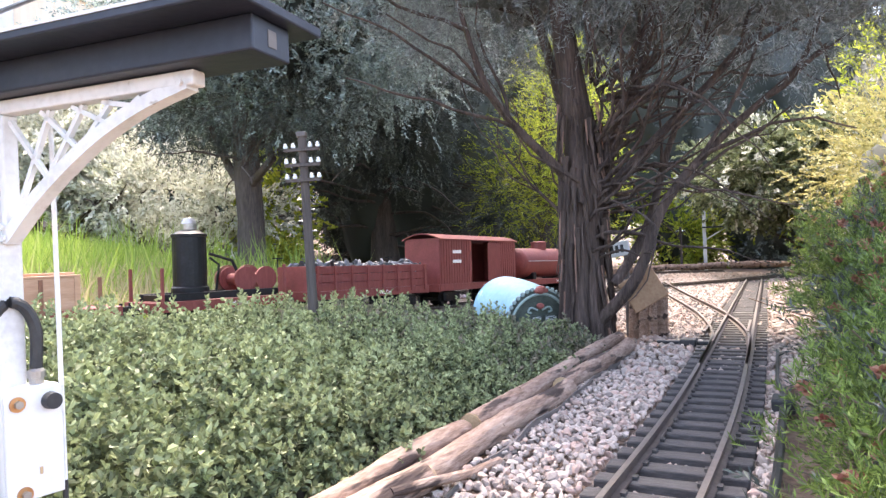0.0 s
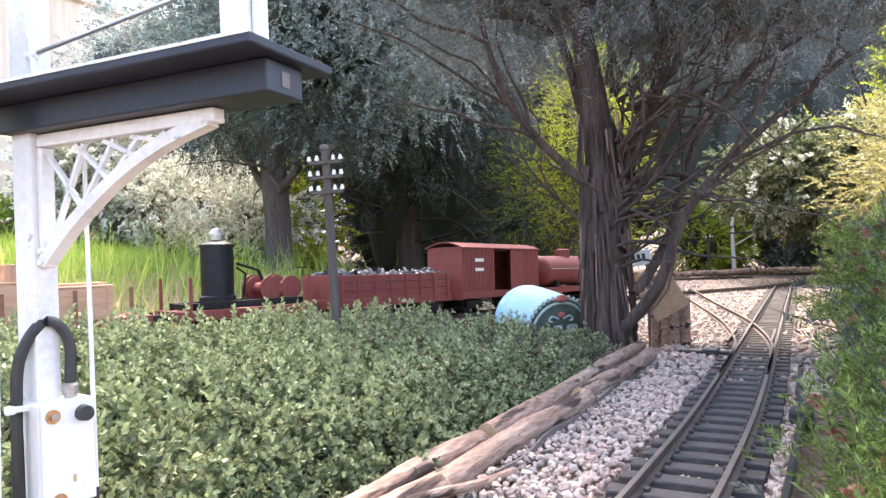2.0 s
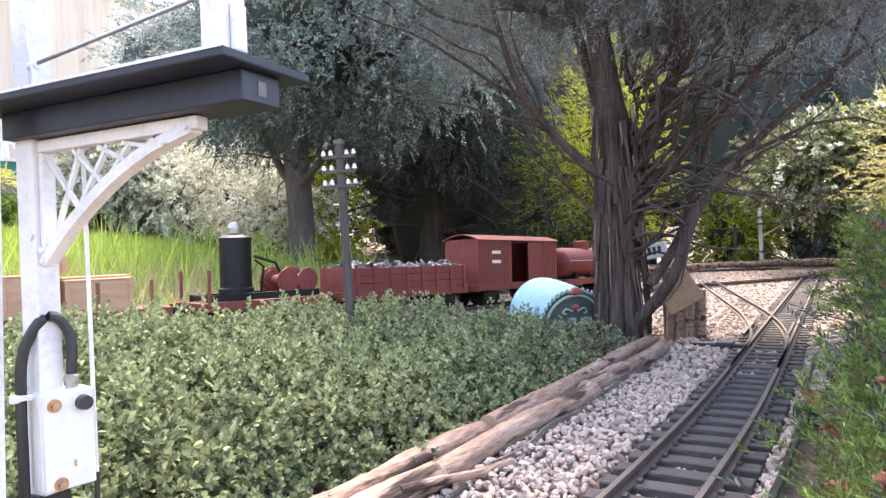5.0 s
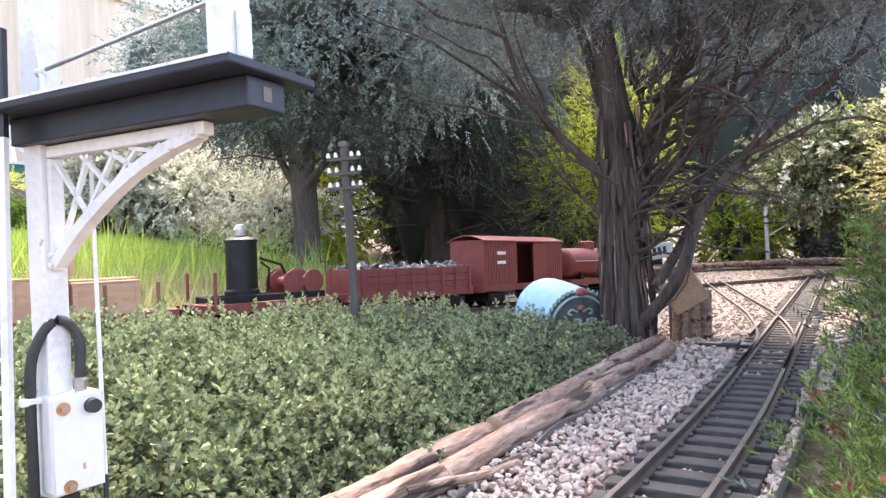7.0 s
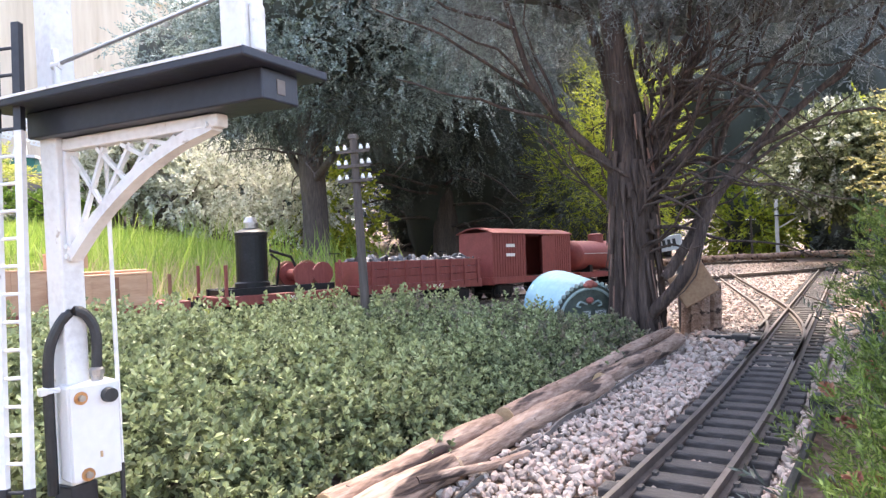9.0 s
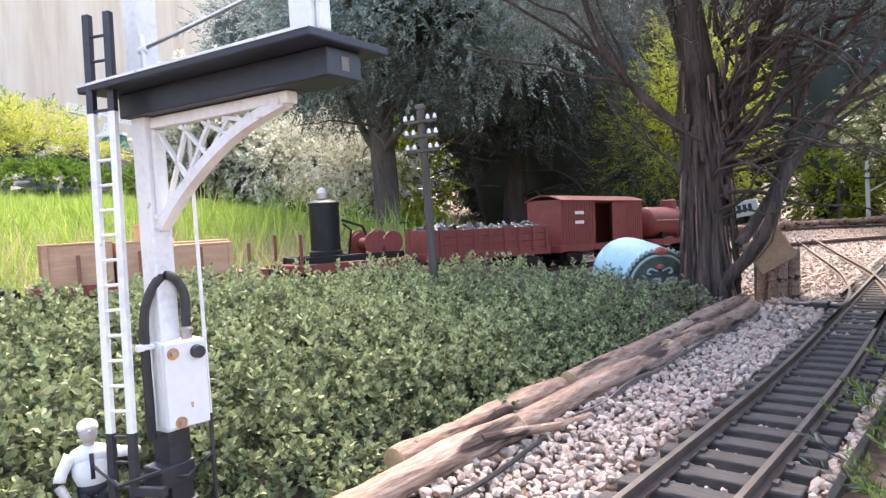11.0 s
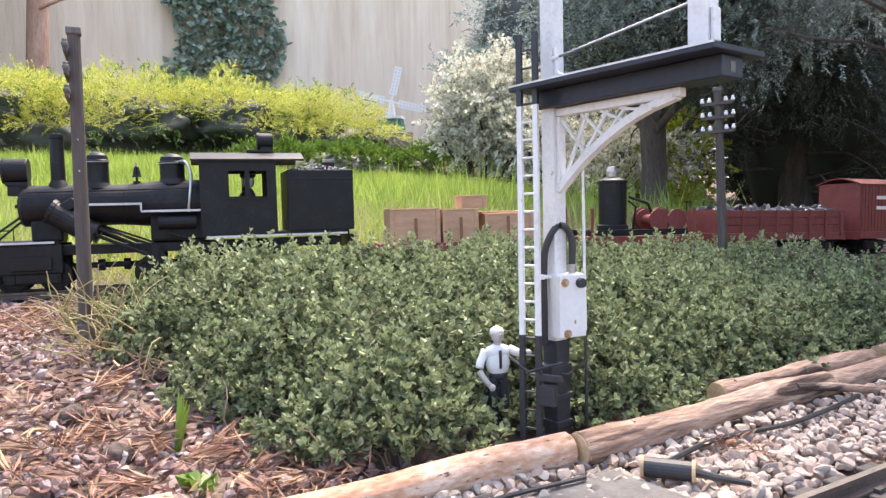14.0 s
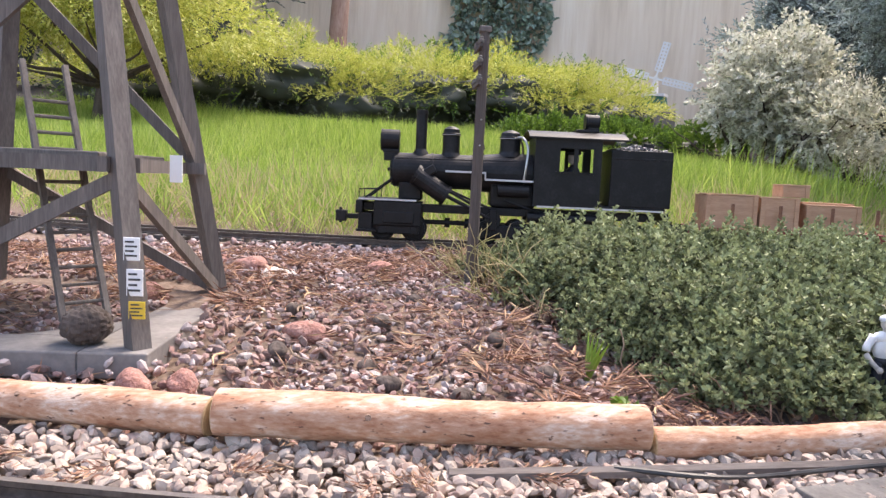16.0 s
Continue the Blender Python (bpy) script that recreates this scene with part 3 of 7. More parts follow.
def far_from_track(p, lim=0.034):
    mx = np.array([main_x(v) for v in p[:, 1]])
    return np.abs(p[:, 0] - mx) > lim


P = scatter(-0.50, 0.03, -0.62, 0.75, 0.0047)
P = P[(P[:, 0] > log_x(P[:, 1]) + 0.004) & ((P[:, 0] < np.array([main_x(v) for v in P[:, 1]]) + 0.058))]
intrack = ~far_from_track(P, 0.046)
drop = np.where(intrack, 0.0055, 0.0)
keep = rng.random(len(P)) > 0.05
P, drop, intrack = P[keep], drop[keep], intrack[keep]
Z = 0.0022 - drop + rng.uniform(-0.0012, 0.0028, len(P)) + 0.004 * np.exp(-((P[:, 0] - log_x(P[:, 1])) / 0.02) ** 2)
size = np.where(intrack, 0.0024, 0.0032)
P3 = np.column_stack([P, Z])
near = np.flatnonzero(~intrack & (P[:, 0] < -0.115) & (P[:, 1] > -0.32) & (P[:, 1] < 0.30))[::16][:250]
mask = np.ones(len(P), bool)
mask[near] = False
close = P3[mask][:, 1] < 0.26
ballast = stones("ballast", P3[mask][close], size[mask][close], M["gravel"], 1, "pale pink and grey pea gravel ballast", smooth=False)
stones("ballast", P3[mask][~close], size[mask][~close], M["gravel"], 0, "pale pink and grey pea gravel ballast", smooth=False)
single_ballast = P3[near]
P = scatter(-0.62, 0.12, 0.75, 3.3, 0.0090)
lx = np.where(P[:, 1] < 1.1, log_x(P[:, 1]), -0.75)
P = P[(P[:, 0] > lx) & (P[:, 0] < np.interp(P[:, 1], [0.7, 1.5, 3.3], [-0.0, 0.03, 0.15])) & (np.hypot(P[:, 0] + 0.30, P[:, 1] - 0.98) > 0.06)]
zz = base_height(P[:, 0], P[:, 1]) + 0.002 - np.where(far_from_track(P, 0.046), 0, 0.0036) + rng.uniform(-0.001, 0.002, len(P))
stones("ballast", np.column_stack([P, zz]), 0.0046, M["gravel"], 0, "pale gravel round the turnout and crossing", smooth=False)
# ballast along the loop and between the back tracks
Q = []
for ln, wd in ((loop_line, 0.085), (outer_line, 0.075)):
    for p in ln[::1]:
        if -1.3 < p.y < 3.2:
            Q.append(np.column_stack([p.x + rng.uniform(-wd, wd, 14), p.y + rng.uniform(-0.012, 0.012, 14), np.full(14, p.z - RAIL_TOP)]))
Q = np.concatenate(Q)
Q[:, 2] = base_height(Q[:, 0], Q[:, 1]) + 0.0005 + rng.uniform(-0.001, 0.0025, len(Q))
dl = np.array([min((abs(q[0] - p.x) for p in loop_line[::4] if abs(p.y - q[1]) < 0.05), default=1) for q in Q])
Q[dl < 0.045, 2] -= 0.0035
stones("ballast", Q, 0.0048, M["bed_gravel"], 0, "brown and grey gravel between the back tracks", smooth=True)

# the bed between the logs and the loop: gravel, fallen needles, litter


def in_bed(p):
    sx, sy = p[:, 0] + 0.4645, p[:, 1] + 0.465
    ca, sa = math.cos(radians(7)), math.sin(radians(7))
    u, w = sx * ca - sy * sa, sx * sa + sy * ca
    slab_here = (np.maximum(abs(u), abs(w)) < 0.112 - 0.004 * np.sin(w * 90 + u * 70)) & ((np.maximum(abs(u), abs(w)) > 0.070) | (u + w > 0.085))
    return (p[:, 0] < log_x(p[:, 1]) - 0.008) & (p[:, 0] > -0.90) & ~slab_here


P = scatter(-0.92, -0.2, -0.95, 0.10, 0.0064)
P = P[in_bed(P) & (rng.random(len(P)) < 0.85)]
zz = ground_height(P[:, 0], P[:, 1]) + 0.003 + rng.uniform(-0.002, 0.002, len(P))
# stones heaped against the slab under the tower
su, sw = P[:, 0] + 0.4645, P[:, 1] + 0.465
ring_ = np.maximum(abs(su * math.cos(radians(7)) - sw * math.sin(radians(7))), abs(su * math.sin(radians(7)) + sw * math.cos(radians(7))))
heap = 0.013 * np.exp(-((ring_ - 0.114) / 0.020) ** 2) * (ring_ > 0.105) * (P[:, 0] > -0.46)
zz = zz + heap * rng.uniform(0.35, 1.0, len(P))
B3 = np.column_stack([P, zz])
nearb = np.flatnonzero((P[:, 0] > -0.48) & (P[:, 1] > -0.36) & (P[:, 1] < 0.0))[::9][:200]
maskb = np.ones(len(B3), bool)
maskb[nearb] = False
bed = stones("gravel_bed", B3[maskb], rng.uniform(0.0020, 0.0044, maskb.sum()), M["bed_gravel"], 0, "brown and grey gravel bed strewn with dead needles", smooth=False)
single_bed = B3[nearb]
# patches of dead needles
cent = scatter(-0.80, -0.22, -0.62, 0.02, 0.034)
cent = cent[in_bed(cent)]
C, D = [], []
for c in cent:
    den = 0.5 + 0.5 * math.sin(c[0] * 23 + 1) * math.cos(c[1] * 19)
    k = int(4 + 75 * max(0, den) ** 2 * rng.random())
    C.append(np.column_stack([c + rng.normal(0, 0.017, (k, 2)), np.zeros(k)]))
C = np.concatenate(C)
C = C[in_bed(C)]
C[:, 2] = ground_height(C[:, 0], C[:, 1]) + 0.006 + rng.uniform(0, 0.005, len(C))
D = unit(np.column_stack([rng.normal(size=(len(C), 2)), rng.normal(0, 0.22, len(C))]))
leaf_mesh("fallen_needles", C, D, 0.015, 0.0012, M["needles"], broad=False)
tagged(bpy.data.objects["fallen_needles"], "rust-brown fallen conifer needles on gravel", "needles", kind="stuff")
C = np.column_stack([rng.uniform(-0.8, -0.24, 2600), rng.uniform(-0.7, 0.05, 2600), np.zeros(2600)])
C = C[in_bed(C)]
C[:, 2] = ground_height(C[:, 0], C[:, 1]) + 0.005
leaf_mesh("leaf_litter", C, unit(np.column_stack([rng.normal(size=(len(C), 2)), rng.normal(0, 0.4, len(C))])), 0.008, 0.003, M["litter"])
tagged(bpy.data.objects["leaf_litter"], "dark brown dead leaf litter", "litter", kind="stuff")
# bundles of long dead needles, fanned from one point
hub = scatter(-0.78, -0.23, -0.62, 0.02, 0.021)
hub = hub[in_bed(hub) & (rng.random(len(hub)) < 0.16 + 0.4 * np.sin(hub[:, 0] * 14) * np.cos(hub[:, 1] * 11 + 1))]
C, D = [], []
for c in hub:
    k = int(rng.integers(9, 26))
    a = rng.uniform(0, 6.28)
    an = a + rng.normal(0, 0.55, k)
    C.append(np.column_stack([c + rng.normal(0, 0.0022, (k, 2)), np.full(k, float(ground_height(*c)) + 0.0075) + rng.uniform(0, 0.004, k)]))
    D.append(unit(np.column_stack([np.cos(an), np.sin(an), rng.normal(0.12, 0.18, k)])))
leaf_mesh("needle_bundles", np.concatenate(C), np.concatenate(D), 0.023, 0.0015, M["needles"], broad=False)
tagged(bpy.data.objects["needle_bundles"], "orange-tan bundles of long dead needles on gravel", "needles", kind="stuff")
# tufts of dry sprigs lying on the ballast
C, D = [], []
for c in ((-0.215, -0.36), (-0.185, -0.235), (-0.20, -0.185), (-0.178, -0.21), (-0.19, -0.16), (-0.235, -0.40), (-0.205, -0.30), (-0.17, 0.215), (-0.18, 0.20)):
    cc = np.column_stack([np.array(c) + rng.normal(0, 0.004, (10, 2)), np.full(10, 0.008)])
    a = rng.uniform(0, 6.28)
    dd = unit(np.column_stack([math.cos(a) + rng.normal(0, 0.5, 10), math.sin(a) + rng.normal(0, 0.5, 10), rng.uniform(0, 0.3, 10)]))
    p, d = sprays(cc, dd, 9, 0.02, 0.5)
    C.append(p)
    D.append(d)
leaf_mesh("dry_sprigs", np.concatenate(C), np.concatenate(D), 0.006, 0.0011, M["needles"], broad=False)
tagged(bpy.data.objects["dry_sprigs"], "straw-coloured dead conifer sprigs on the ballast", "dead sprig", kind="stuff")


def rock(name, label, c, size, mat, seed):
    r = np.random.default_rng(seed)
    v, f = ICO[2]
    k = r.normal(size=(6, 3))
    d = 1 + 0.16 * sum(np.sign(np.sin(v @ k[j] * 1.5 + j)) * np.abs(np.sin(v @ k[j] * 1.5 + j)) ** 0.6 for j in range(6)) / 2.2
    a = r.uniform(0, 6.28)
    R = np.array([[math.cos(a), -math.sin(a), 0], [math.sin(a), math.cos(a), 0], [0, 0, 1]])
    d = d + r.normal(0, 0.03, len(v))
    ob = raw(name, (v * d[:, None] * np.array(size)) @ R.T, f, mat, smooth=True)
    ob.location = (c[0], c[1], float(ground_height(c[0], c[1])) + size[2] * 0.55)
    return tagged(ob, label, "rock")


for c, s, k in (((-0.624, -0.195), (0.017, 0.012, 0.010), 1), ((-0.52, -0.41), (0.018, 0.014, 0.012), 2), ((-0.66, -0.33), (0.022, 0.014, 0.010), 3), ((-0.42, -0.27), (0.016, 0.012, 0.009), 4),
                ((-0.318, -0.372), (0.011, 0.009, 0.011), 5), ((-0.326, -0.345), (0.010, 0.009, 0.009), 6), ((-0.70, -0.37), (0.02, 0.012, 0.009), 7), ((-0.28, -0.33), (0.014, 0.010, 0.008), 8)):
    rock("rock", "rough reddish-brown stone on the gravel bed", c, s, M["red_rock"], k)
rock("pale_rock", "smooth pale grey stone on the gravel bed", (-0.60, -0.305), (0.016, 0.010, 0.008), M["pale_rock"], 11)
rock("pale_rock", "flat cream stone beside the log", (-0.232, -0.045), (0.014, 0.010, 0.004), M["pale_rock"], 12)

# ---------------------------------------------------------------- edging logs


def edging_log(label, a, b, r0, r1, mat, seed, bend=0.004, seg=28):
    rr = random.Random(seed)
    a, b = Vector(a), Vector(b)
    n = max(8, int((b - a).length / 0.012))
    pts, rad = [], []
    side = Vector((b.y - a.y, a.x - b.x, 0)).normalized()
    ph = rr.uniform(0, 6)
    for i in range(n + 1):
        u = i / n
        pts.append(a.lerp(b, u) + side * bend * math.sin(u * 5 + ph) + Vector((0, 0, bend * 0.3 * math.sin(u * 7 + ph))))
        rad.append((r0 + (r1 - r0) * u) * (1 + 0.04 * math.sin(u * 9 + ph) + rr.uniform(-0.015, 0.015)))
    lg = thing("edging_log", label, "log", group="edging logs")
    pts = [p for q, w in zip(pts, pts[1:]) for p in (q, q.lerp(w, 0.33), q.lerp(w, 0.67))] + [pts[-1]]
    rad = [p for q, w in zip(rad, rad[1:]) for p in (q, q + (w - q) * 0.33, q + (w - q) * 0.67)] + [rad[-1]]
    v, f = tube_arrays(pts, rad, seg)
    rough = 0.10 if mat is M["bark"] else 0.05
    for i in range(len(pts)):
        for k in range(seg):
            a = 2 * math.pi * k / seg
            h = noise.noise(Vector((math.cos(a) * 2.2, math.sin(a) * 2.2, i * 0.16 + seed))) + 0.7 * noise.noise(Vector((math.cos(a) * 5, math.sin(a) * 5, i * 0.30 + seed)))
            j = i * seg + k
            v[j] = np.array(pts[i]) + (v[j] - np.array(pts[i])) * (1 + rough * h)
    raw("trunk", v, f, mat, lg, smooth=True)
    for p, q, r in ((pts[0], pts[1], rad[0]), (pts[-1], pts[-2], rad[-1])):
        bmc = bmesh.new()
        d = (p - q).normalized()
        cyl(bmc, p - d * 0.0015, p + d * 0.0006, r * 0.99, r * 0.93, 20)
        part("cut_end", bmc, M["cut_wood"], lg, "sawn pale end grain")
    rr2 = random.Random(seed + 50)
    for _ in range(max(1, n // 10)):
        i = rr2.randrange(2, len(pts) - 2)
        an = rr2.uniform(0.2, 2.9)
        nrm = (side * math.cos(an) + Vector((0, 0, math.sin(an)))).normalized()
        bmc = bmesh.new()
        cyl(bmc, pts[i] + nrm * rad[i] * 0.8, pts[i] + nrm * (rad[i] * 1.08), r0 * 0.22, r0 * 0.12, 8)
        part("knot", bmc, M["bark"], lg)
    return lg


edging_log("pale-barked round edging log, peeling", (-0.330, -0.56, 0.020), (-0.252, -0.318, 0.017), 0.0105, 0.0105, M["pale_bark"], 1, 0.002)
edging_log("thick golden-barked edging log lying on gravel", (-0.2495, -0.314, 0.0215), (-0.213, -0.090, 0.0205), 0.0122, 0.0116, M["pale_bark"], 2, 0.001)
edging_log("slim golden-barked edging log with sawn ends", (-0.212, -0.088, 0.0130), (-0.2065, 0.111, 0.0130), 0.0082, 0.0092, M["pale_bark"], 3, 0.0015)
edging_log("rough brown-barked edging log beside the ballast", (-0.2045, 0.114, 0.0125), (-0.203, 0.345, 0.0135), 0.0095, 0.0095, M["bark"], 4, 0.003)
edging_log("rough brown-barked edging log beside the ballast", (-0.203, 0.35, 0.0125), (-0.208, 0.63, 0.0125), 0.0095, 0.0090, M["bark"], 5, 0.004)
edging_log("brown edging log ending near the tree", (-0.210, 0.635, 0.0125), (-0.214, 0.93, 0.0125), 0.0095, 0.0090, M["bark"], 6, 0.003)
edging_log("second brown log lying behind the edging", (-0.226, 0.255, 0.016), (-0.224, 0.44, 0.016), 0.0080, 0.0085, M["bark"], 7, 0.003)
edging_log("second brown log lying behind the edging", (-0.230, 0.46, 0.014), (-0.240, 0.98, 0.014), 0.0090, 0.0080, M["bark"], 8, 0.004)
for a, b in (((-1.28, 1.70), (-1.22, 2.02)), ((-1.22, 2.05), (-1.12, 2.36)), ((-1.11, 2.38), (-0.98, 2.68)), ((-0.96, 2.70), (-0.78, 2.98)), ((-0.76, 3.0), (-0.58, 3.22))):
    za, zb = float(base_height(*a)) + 0.018, float(base_height(*b)) + 0.018
    edging_log("weathered pale log along the back track", (*a, za), (*b, zb), 0.016, 0.015, M["bark"], int(a[1] * 100), 0.004)
for a, b in (((-0.62, 3.35), (-0.35, 3.60)), ((-0.33, 3.62), (-0.05, 3.55))):
    edging_log("weathered pale log by the far crossing", (*a, 0.03), (*b, 0.03), 0.016, 0.015, M["bark"], int(a[1] * 100), 0.004)

# thin metal edging along the ballast, and a slab with the point motor
bm = bmesh.new()
ctrl = [(float(log_x(v)) + 0.0125 + 0.0015 * math.sin(v * 60), v) for v in np.arange(0.40, 0.93, 0.012)]
rows = [[bm.verts.new((x + dx, yv, z)) for dx, z in ((0, -0.004), (0, 0.0105 + 0.0015 * math.sin(yv * 40)), (0.0014, 0.0105 + 0.0015 * math.sin(yv * 40)), (0.0014, -0.004))] for x, yv in ctrl]
for q, w in zip(rows, rows[1:]):
    for i in range(4):
        bm.faces.new((q[i], q[(i + 1) % 4], w[(i + 1) % 4], w[i]))
bm.faces.new(rows[0])
bm.faces.new(rows[-1][::-1])
tagged(part("lawn_edging", bm, M["strip_wood"]), "grey wavy edging strip between logs and ballast", "edging strip")
bm = bmesh.new()
tube(bm, smooth_line([(-0.197, -0.20, 0.006), (-0.190, -0.12, 0.0075), (-0.188, -0.04, 0.0075), (-0.190, 0.05, 0.006)], 0.01), 0.0034, 6)
tagged(part("lawn_edging", bm, M["strip_wood"]), "grey-brown wooden edging strip half buried in gravel", "edging strip")
bm = bmesh.new()
tube(bm, smooth_line([(-0.199, 0.305, 0.019), (-0.193, 0.330, 0.017), (-0.189, 0.355, 0.013), (-0.188, 0.385, 0.008), (-0.183, 0.42, 0.006)], 0.008), 0.0030, 10)
tagged(part("dead_branch", bm, M["bark"]), "bent brown dead branch lying against the log", "branch")
bm = bmesh.new()
box(bm, -0.178, -0.110, -0.03, 0.128, 0.001, 0.0068, 0.001, m=Matrix.Translation((-0.14, 0.05, 0)) @ Euler((0, 0, radians(7))).to_matrix().to_4x4() @ Matrix.Translation((0.14, -0.05, 0)))
tagged(part("felt_strip", bm, M["felt"]), "dark grey roofing felt strip on the ballast", "felt strip")
mot = thing("wire_drum", "black cylinder with cream end rings and a rod", "cylinder", pose(-0.160, 0.137, 0.0115, 0, 0, 38) @ Matrix.Scale(0.74, 4))
bm = bmesh.new()
cyl(bm, (-0.016, 0, 0), (0.016, 0, 0), 0.0068, seg=20)
part("body", bm, M["rubber"], mot, smooth=False)
for s in (-1, 1):
    bm = bmesh.new()
    cyl(bm, (s * 0.0155, 0, 0), (s * 0.0178, 0, 0), 0.0076, seg=20)
    part("ring", bm, M["cut_wood"], mot, "cream end ring")
bm = bmesh.new()
tube(bm, [(0.017, 0, 0), (0.03, 0.0, -0.002), (0.052, 0.001, -0.004)], [0.0032, 0.0025, 0.002])
part("rod", bm, M["rubber"], mot)
bm = bmesh.new()
tube(bm, smooth_line([(-0.172, 0.145, 0.008), (-0.18, 0.20, 0.009), (-0.176, 0.27, 0.008), (-0.185, 0.36, 0.009)], 0.01), 0.0016, 6)
tube(bm, smooth_line([(-0.180, 0.10, 0.009), (-0.183, 0.03, 0.009), (-0.178, -0.06, 0.008), (-0.19, -0.12, 0.01)], 0.01), 0.0013, 6)
tagged(part("ground_cable", bm, M["rubber"]), "thin black cable lying along the logs", "cable")

for i, (x, y) in enumerate(((-0.33, -0.215), (-0.355, -0.15), (-0.36, -0.225), (-0.305, -0.17), (-0.41, -0.12), (-0.29, -0.24), (-0.44, -0.21), (-0.34, -0.10), (-0.30, -0.27), (-0.47, -0.28), (-0.38, -0.29), (-0.52, -0.17))):
    rk = rock("fir_cone", "dark brown decayed cone on the gravel bed", (x, y), (0.0085, 0.0075, 0.0065), M["dark_bark"], 40 + i)
    tagged(rk, category="cone", group="fallen cones")
rt = random.Random(9)
for i in range(26):
    x, y = rt.uniform(-0.56, -0.25), rt.uniform(-0.34, 0.0)
    z = float(ground_height(x, y)) + 0.0075
    a, ln = rt.uniform(-0.9, 0.9), rt.uniform(0.015, 0.05)
    bm = bmesh.new()
    tube(bm, smooth_line([(0, 0, 0), (ln * 0.5 * math.cos(a), ln * 0.5 * math.sin(a), rt.uniform(0, 0.004)), (ln * math.cos(a + 0.2), ln * math.sin(a + 0.2), 0.001)], 0.006), 0.0008, 5)
    tw_ = part("fallen_twig", bm, M["cut_wood"] if i % 2 else M["twig"])
    tw_.location = (x, y, z)
    tagged(tw_, "thin pale dead twig on the gravel", "twig", group="fallen twigs")

# ---------------------------------------------------------------- bracket signal
sg = thing("bracket_signal", "white model bracket signal with black platform and ladder", "signal", pose(-0.2480, 0.1385, 0.006, 0, 0, 7))
bm = bmesh.new()
box(bm, -0.0050, 0.0050, -0.0050, 0.0050, 0.058, 0.42, 0.0007)
part("post", bm, M["white_paint"], sg)
bm = bmesh.new()
box(bm, -0.0058, 0.0058, -0.0058, 0.0058, -0.008, 0.058, 0.0008)
box(bm, -0.0072, 0.0072, -0.0072, 0.0072, 0.022, 0.026, 0.0006)
box(bm, -0.0068, 0.0068, -0.0110, 0.0068, 0.034, 0.044, 0.0010)
box(bm, -0.0068, 0.0068, -0.0068, 0.0068, 0.004, 0.009, 0.0006)
part("base_post", bm, M["black_paint"], sg, "black painted lower post")
bm = bmesh.new()
box(bm, -0.0147, 0.1195, -0.0225, 0.0205, 0.2078, 0.2110, 0.0006)
part("platform", bm, M["board_paint"], sg, "blue-black platform board")
# Light on the board's front edge is painted as a thin white strip.
bm = bmesh.new()
box(bm, -0.0145, 0.1193, -0.0229, -0.0225, 0.2104, 0.2114)
part("platform_lit_edge", bm, M["white_paint"], sg, "white strip standing for light on the platform edge")
bm = bmesh.new()
box(bm, -0.0062, 0.1150, -0.0092, 0.0092, 0.1975, 0.2078, 0.0006)
beam = part("beam", bm, M["board_paint"], sg, "blue-black beam under the platform")
bm = bmesh.new()
box(bm, 0.1150, 0.1153, -0.002, 0.002, 0.2000, 0.2050, 0.0001)
part("end_scuff", bm, M["slab"], beam, "scuffed bare end")
# lattice bracket: top chord, curved lower chord, crossing bars
bm = bmesh.new()
box(bm, 0.0052, 0.0887, -0.0028, 0.0028, 0.1925, 0.1972, 0.0006)
box(bm, 0.0052, 0.0076, -0.0028, 0.0028, 0.148, 0.1922, 0.0005)
ch = smooth_line([(0.0060, 0, 0.150), (0.022, 0, 0.1640), (0.044, 0, 0.1785), (0.065, 0, 0.1880), (0.087, 0, 0.1940)], 0.004)
rows = []
for i, p in enumerate(ch):
    d = (ch[min(i + 1, len(ch) - 1)] - ch[max(i - 1, 0)]).normalized()
    up_ = Vector((-d.z, 0, d.x)) * 0.0021
    rows.append([bm.verts.new(p + up_ * q + Vector((0, w, 0))) for q, w in ((1, 0.0027), (1, -0.0027), (-1, -0.0027), (-1, 0.0027))])
for q, w in zip(rows, rows[1:]):
    for i in range(4):
        bm.faces.new((q[i], q[(i + 1) % 4], w[(i + 1) % 4], w[i]))
bm.faces.new(rows[0])
bm.faces.new(rows[-1][::-1])
part("bracket", bm, M["white_paint"], sg)


def bar(parent, a, b, w, t, mat, name="lattice_bar"):
    a, b = Vector(a), Vector(b)
    d = b - a
    bmb = bmesh.new()
    box(bmb, -d.length / 2, d.length / 2, -t / 2, t / 2, -w / 2, w / 2, m=Matrix.Translation((a + b) / 2) @ d.to_track_quat("X", "Z").to_matrix().to_4x4())
    return part(name, bmb, mat, parent)


for a, b in (((0.008, 0, 0.154), (0.027, 0, 0.192)), ((0.008, 0, 0.190), (0.026, 0, 0.168)), ((0.021, 0, 0.164), (0.042, 0, 0.192)), ((0.023, 0, 0.192), (0.040, 0, 0.177)),
             ((0.038, 0, 0.176), (0.054, 0, 0.192)), ((0.037, 0, 0.192), (0.054, 0, 0.184)), ((0.052, 0, 0.183), (0.066, 0, 0.192)), ((0.050, 0, 0.192), (0.067, 0, 0.1885))):
    bar(sg, a, b, 0.0015, 0.0018, M["white_paint"])
for x, z in ((0.0064, 0.154), (0.0064, 0.150), (0.084, 0.1935)):
    bm = bmesh.new()
    cyl(bm, (x, -0.0028, z), (x, -0.0040, z), 0.0011, seg=8)
    part("rivet", bm, M["white_paint"], sg)
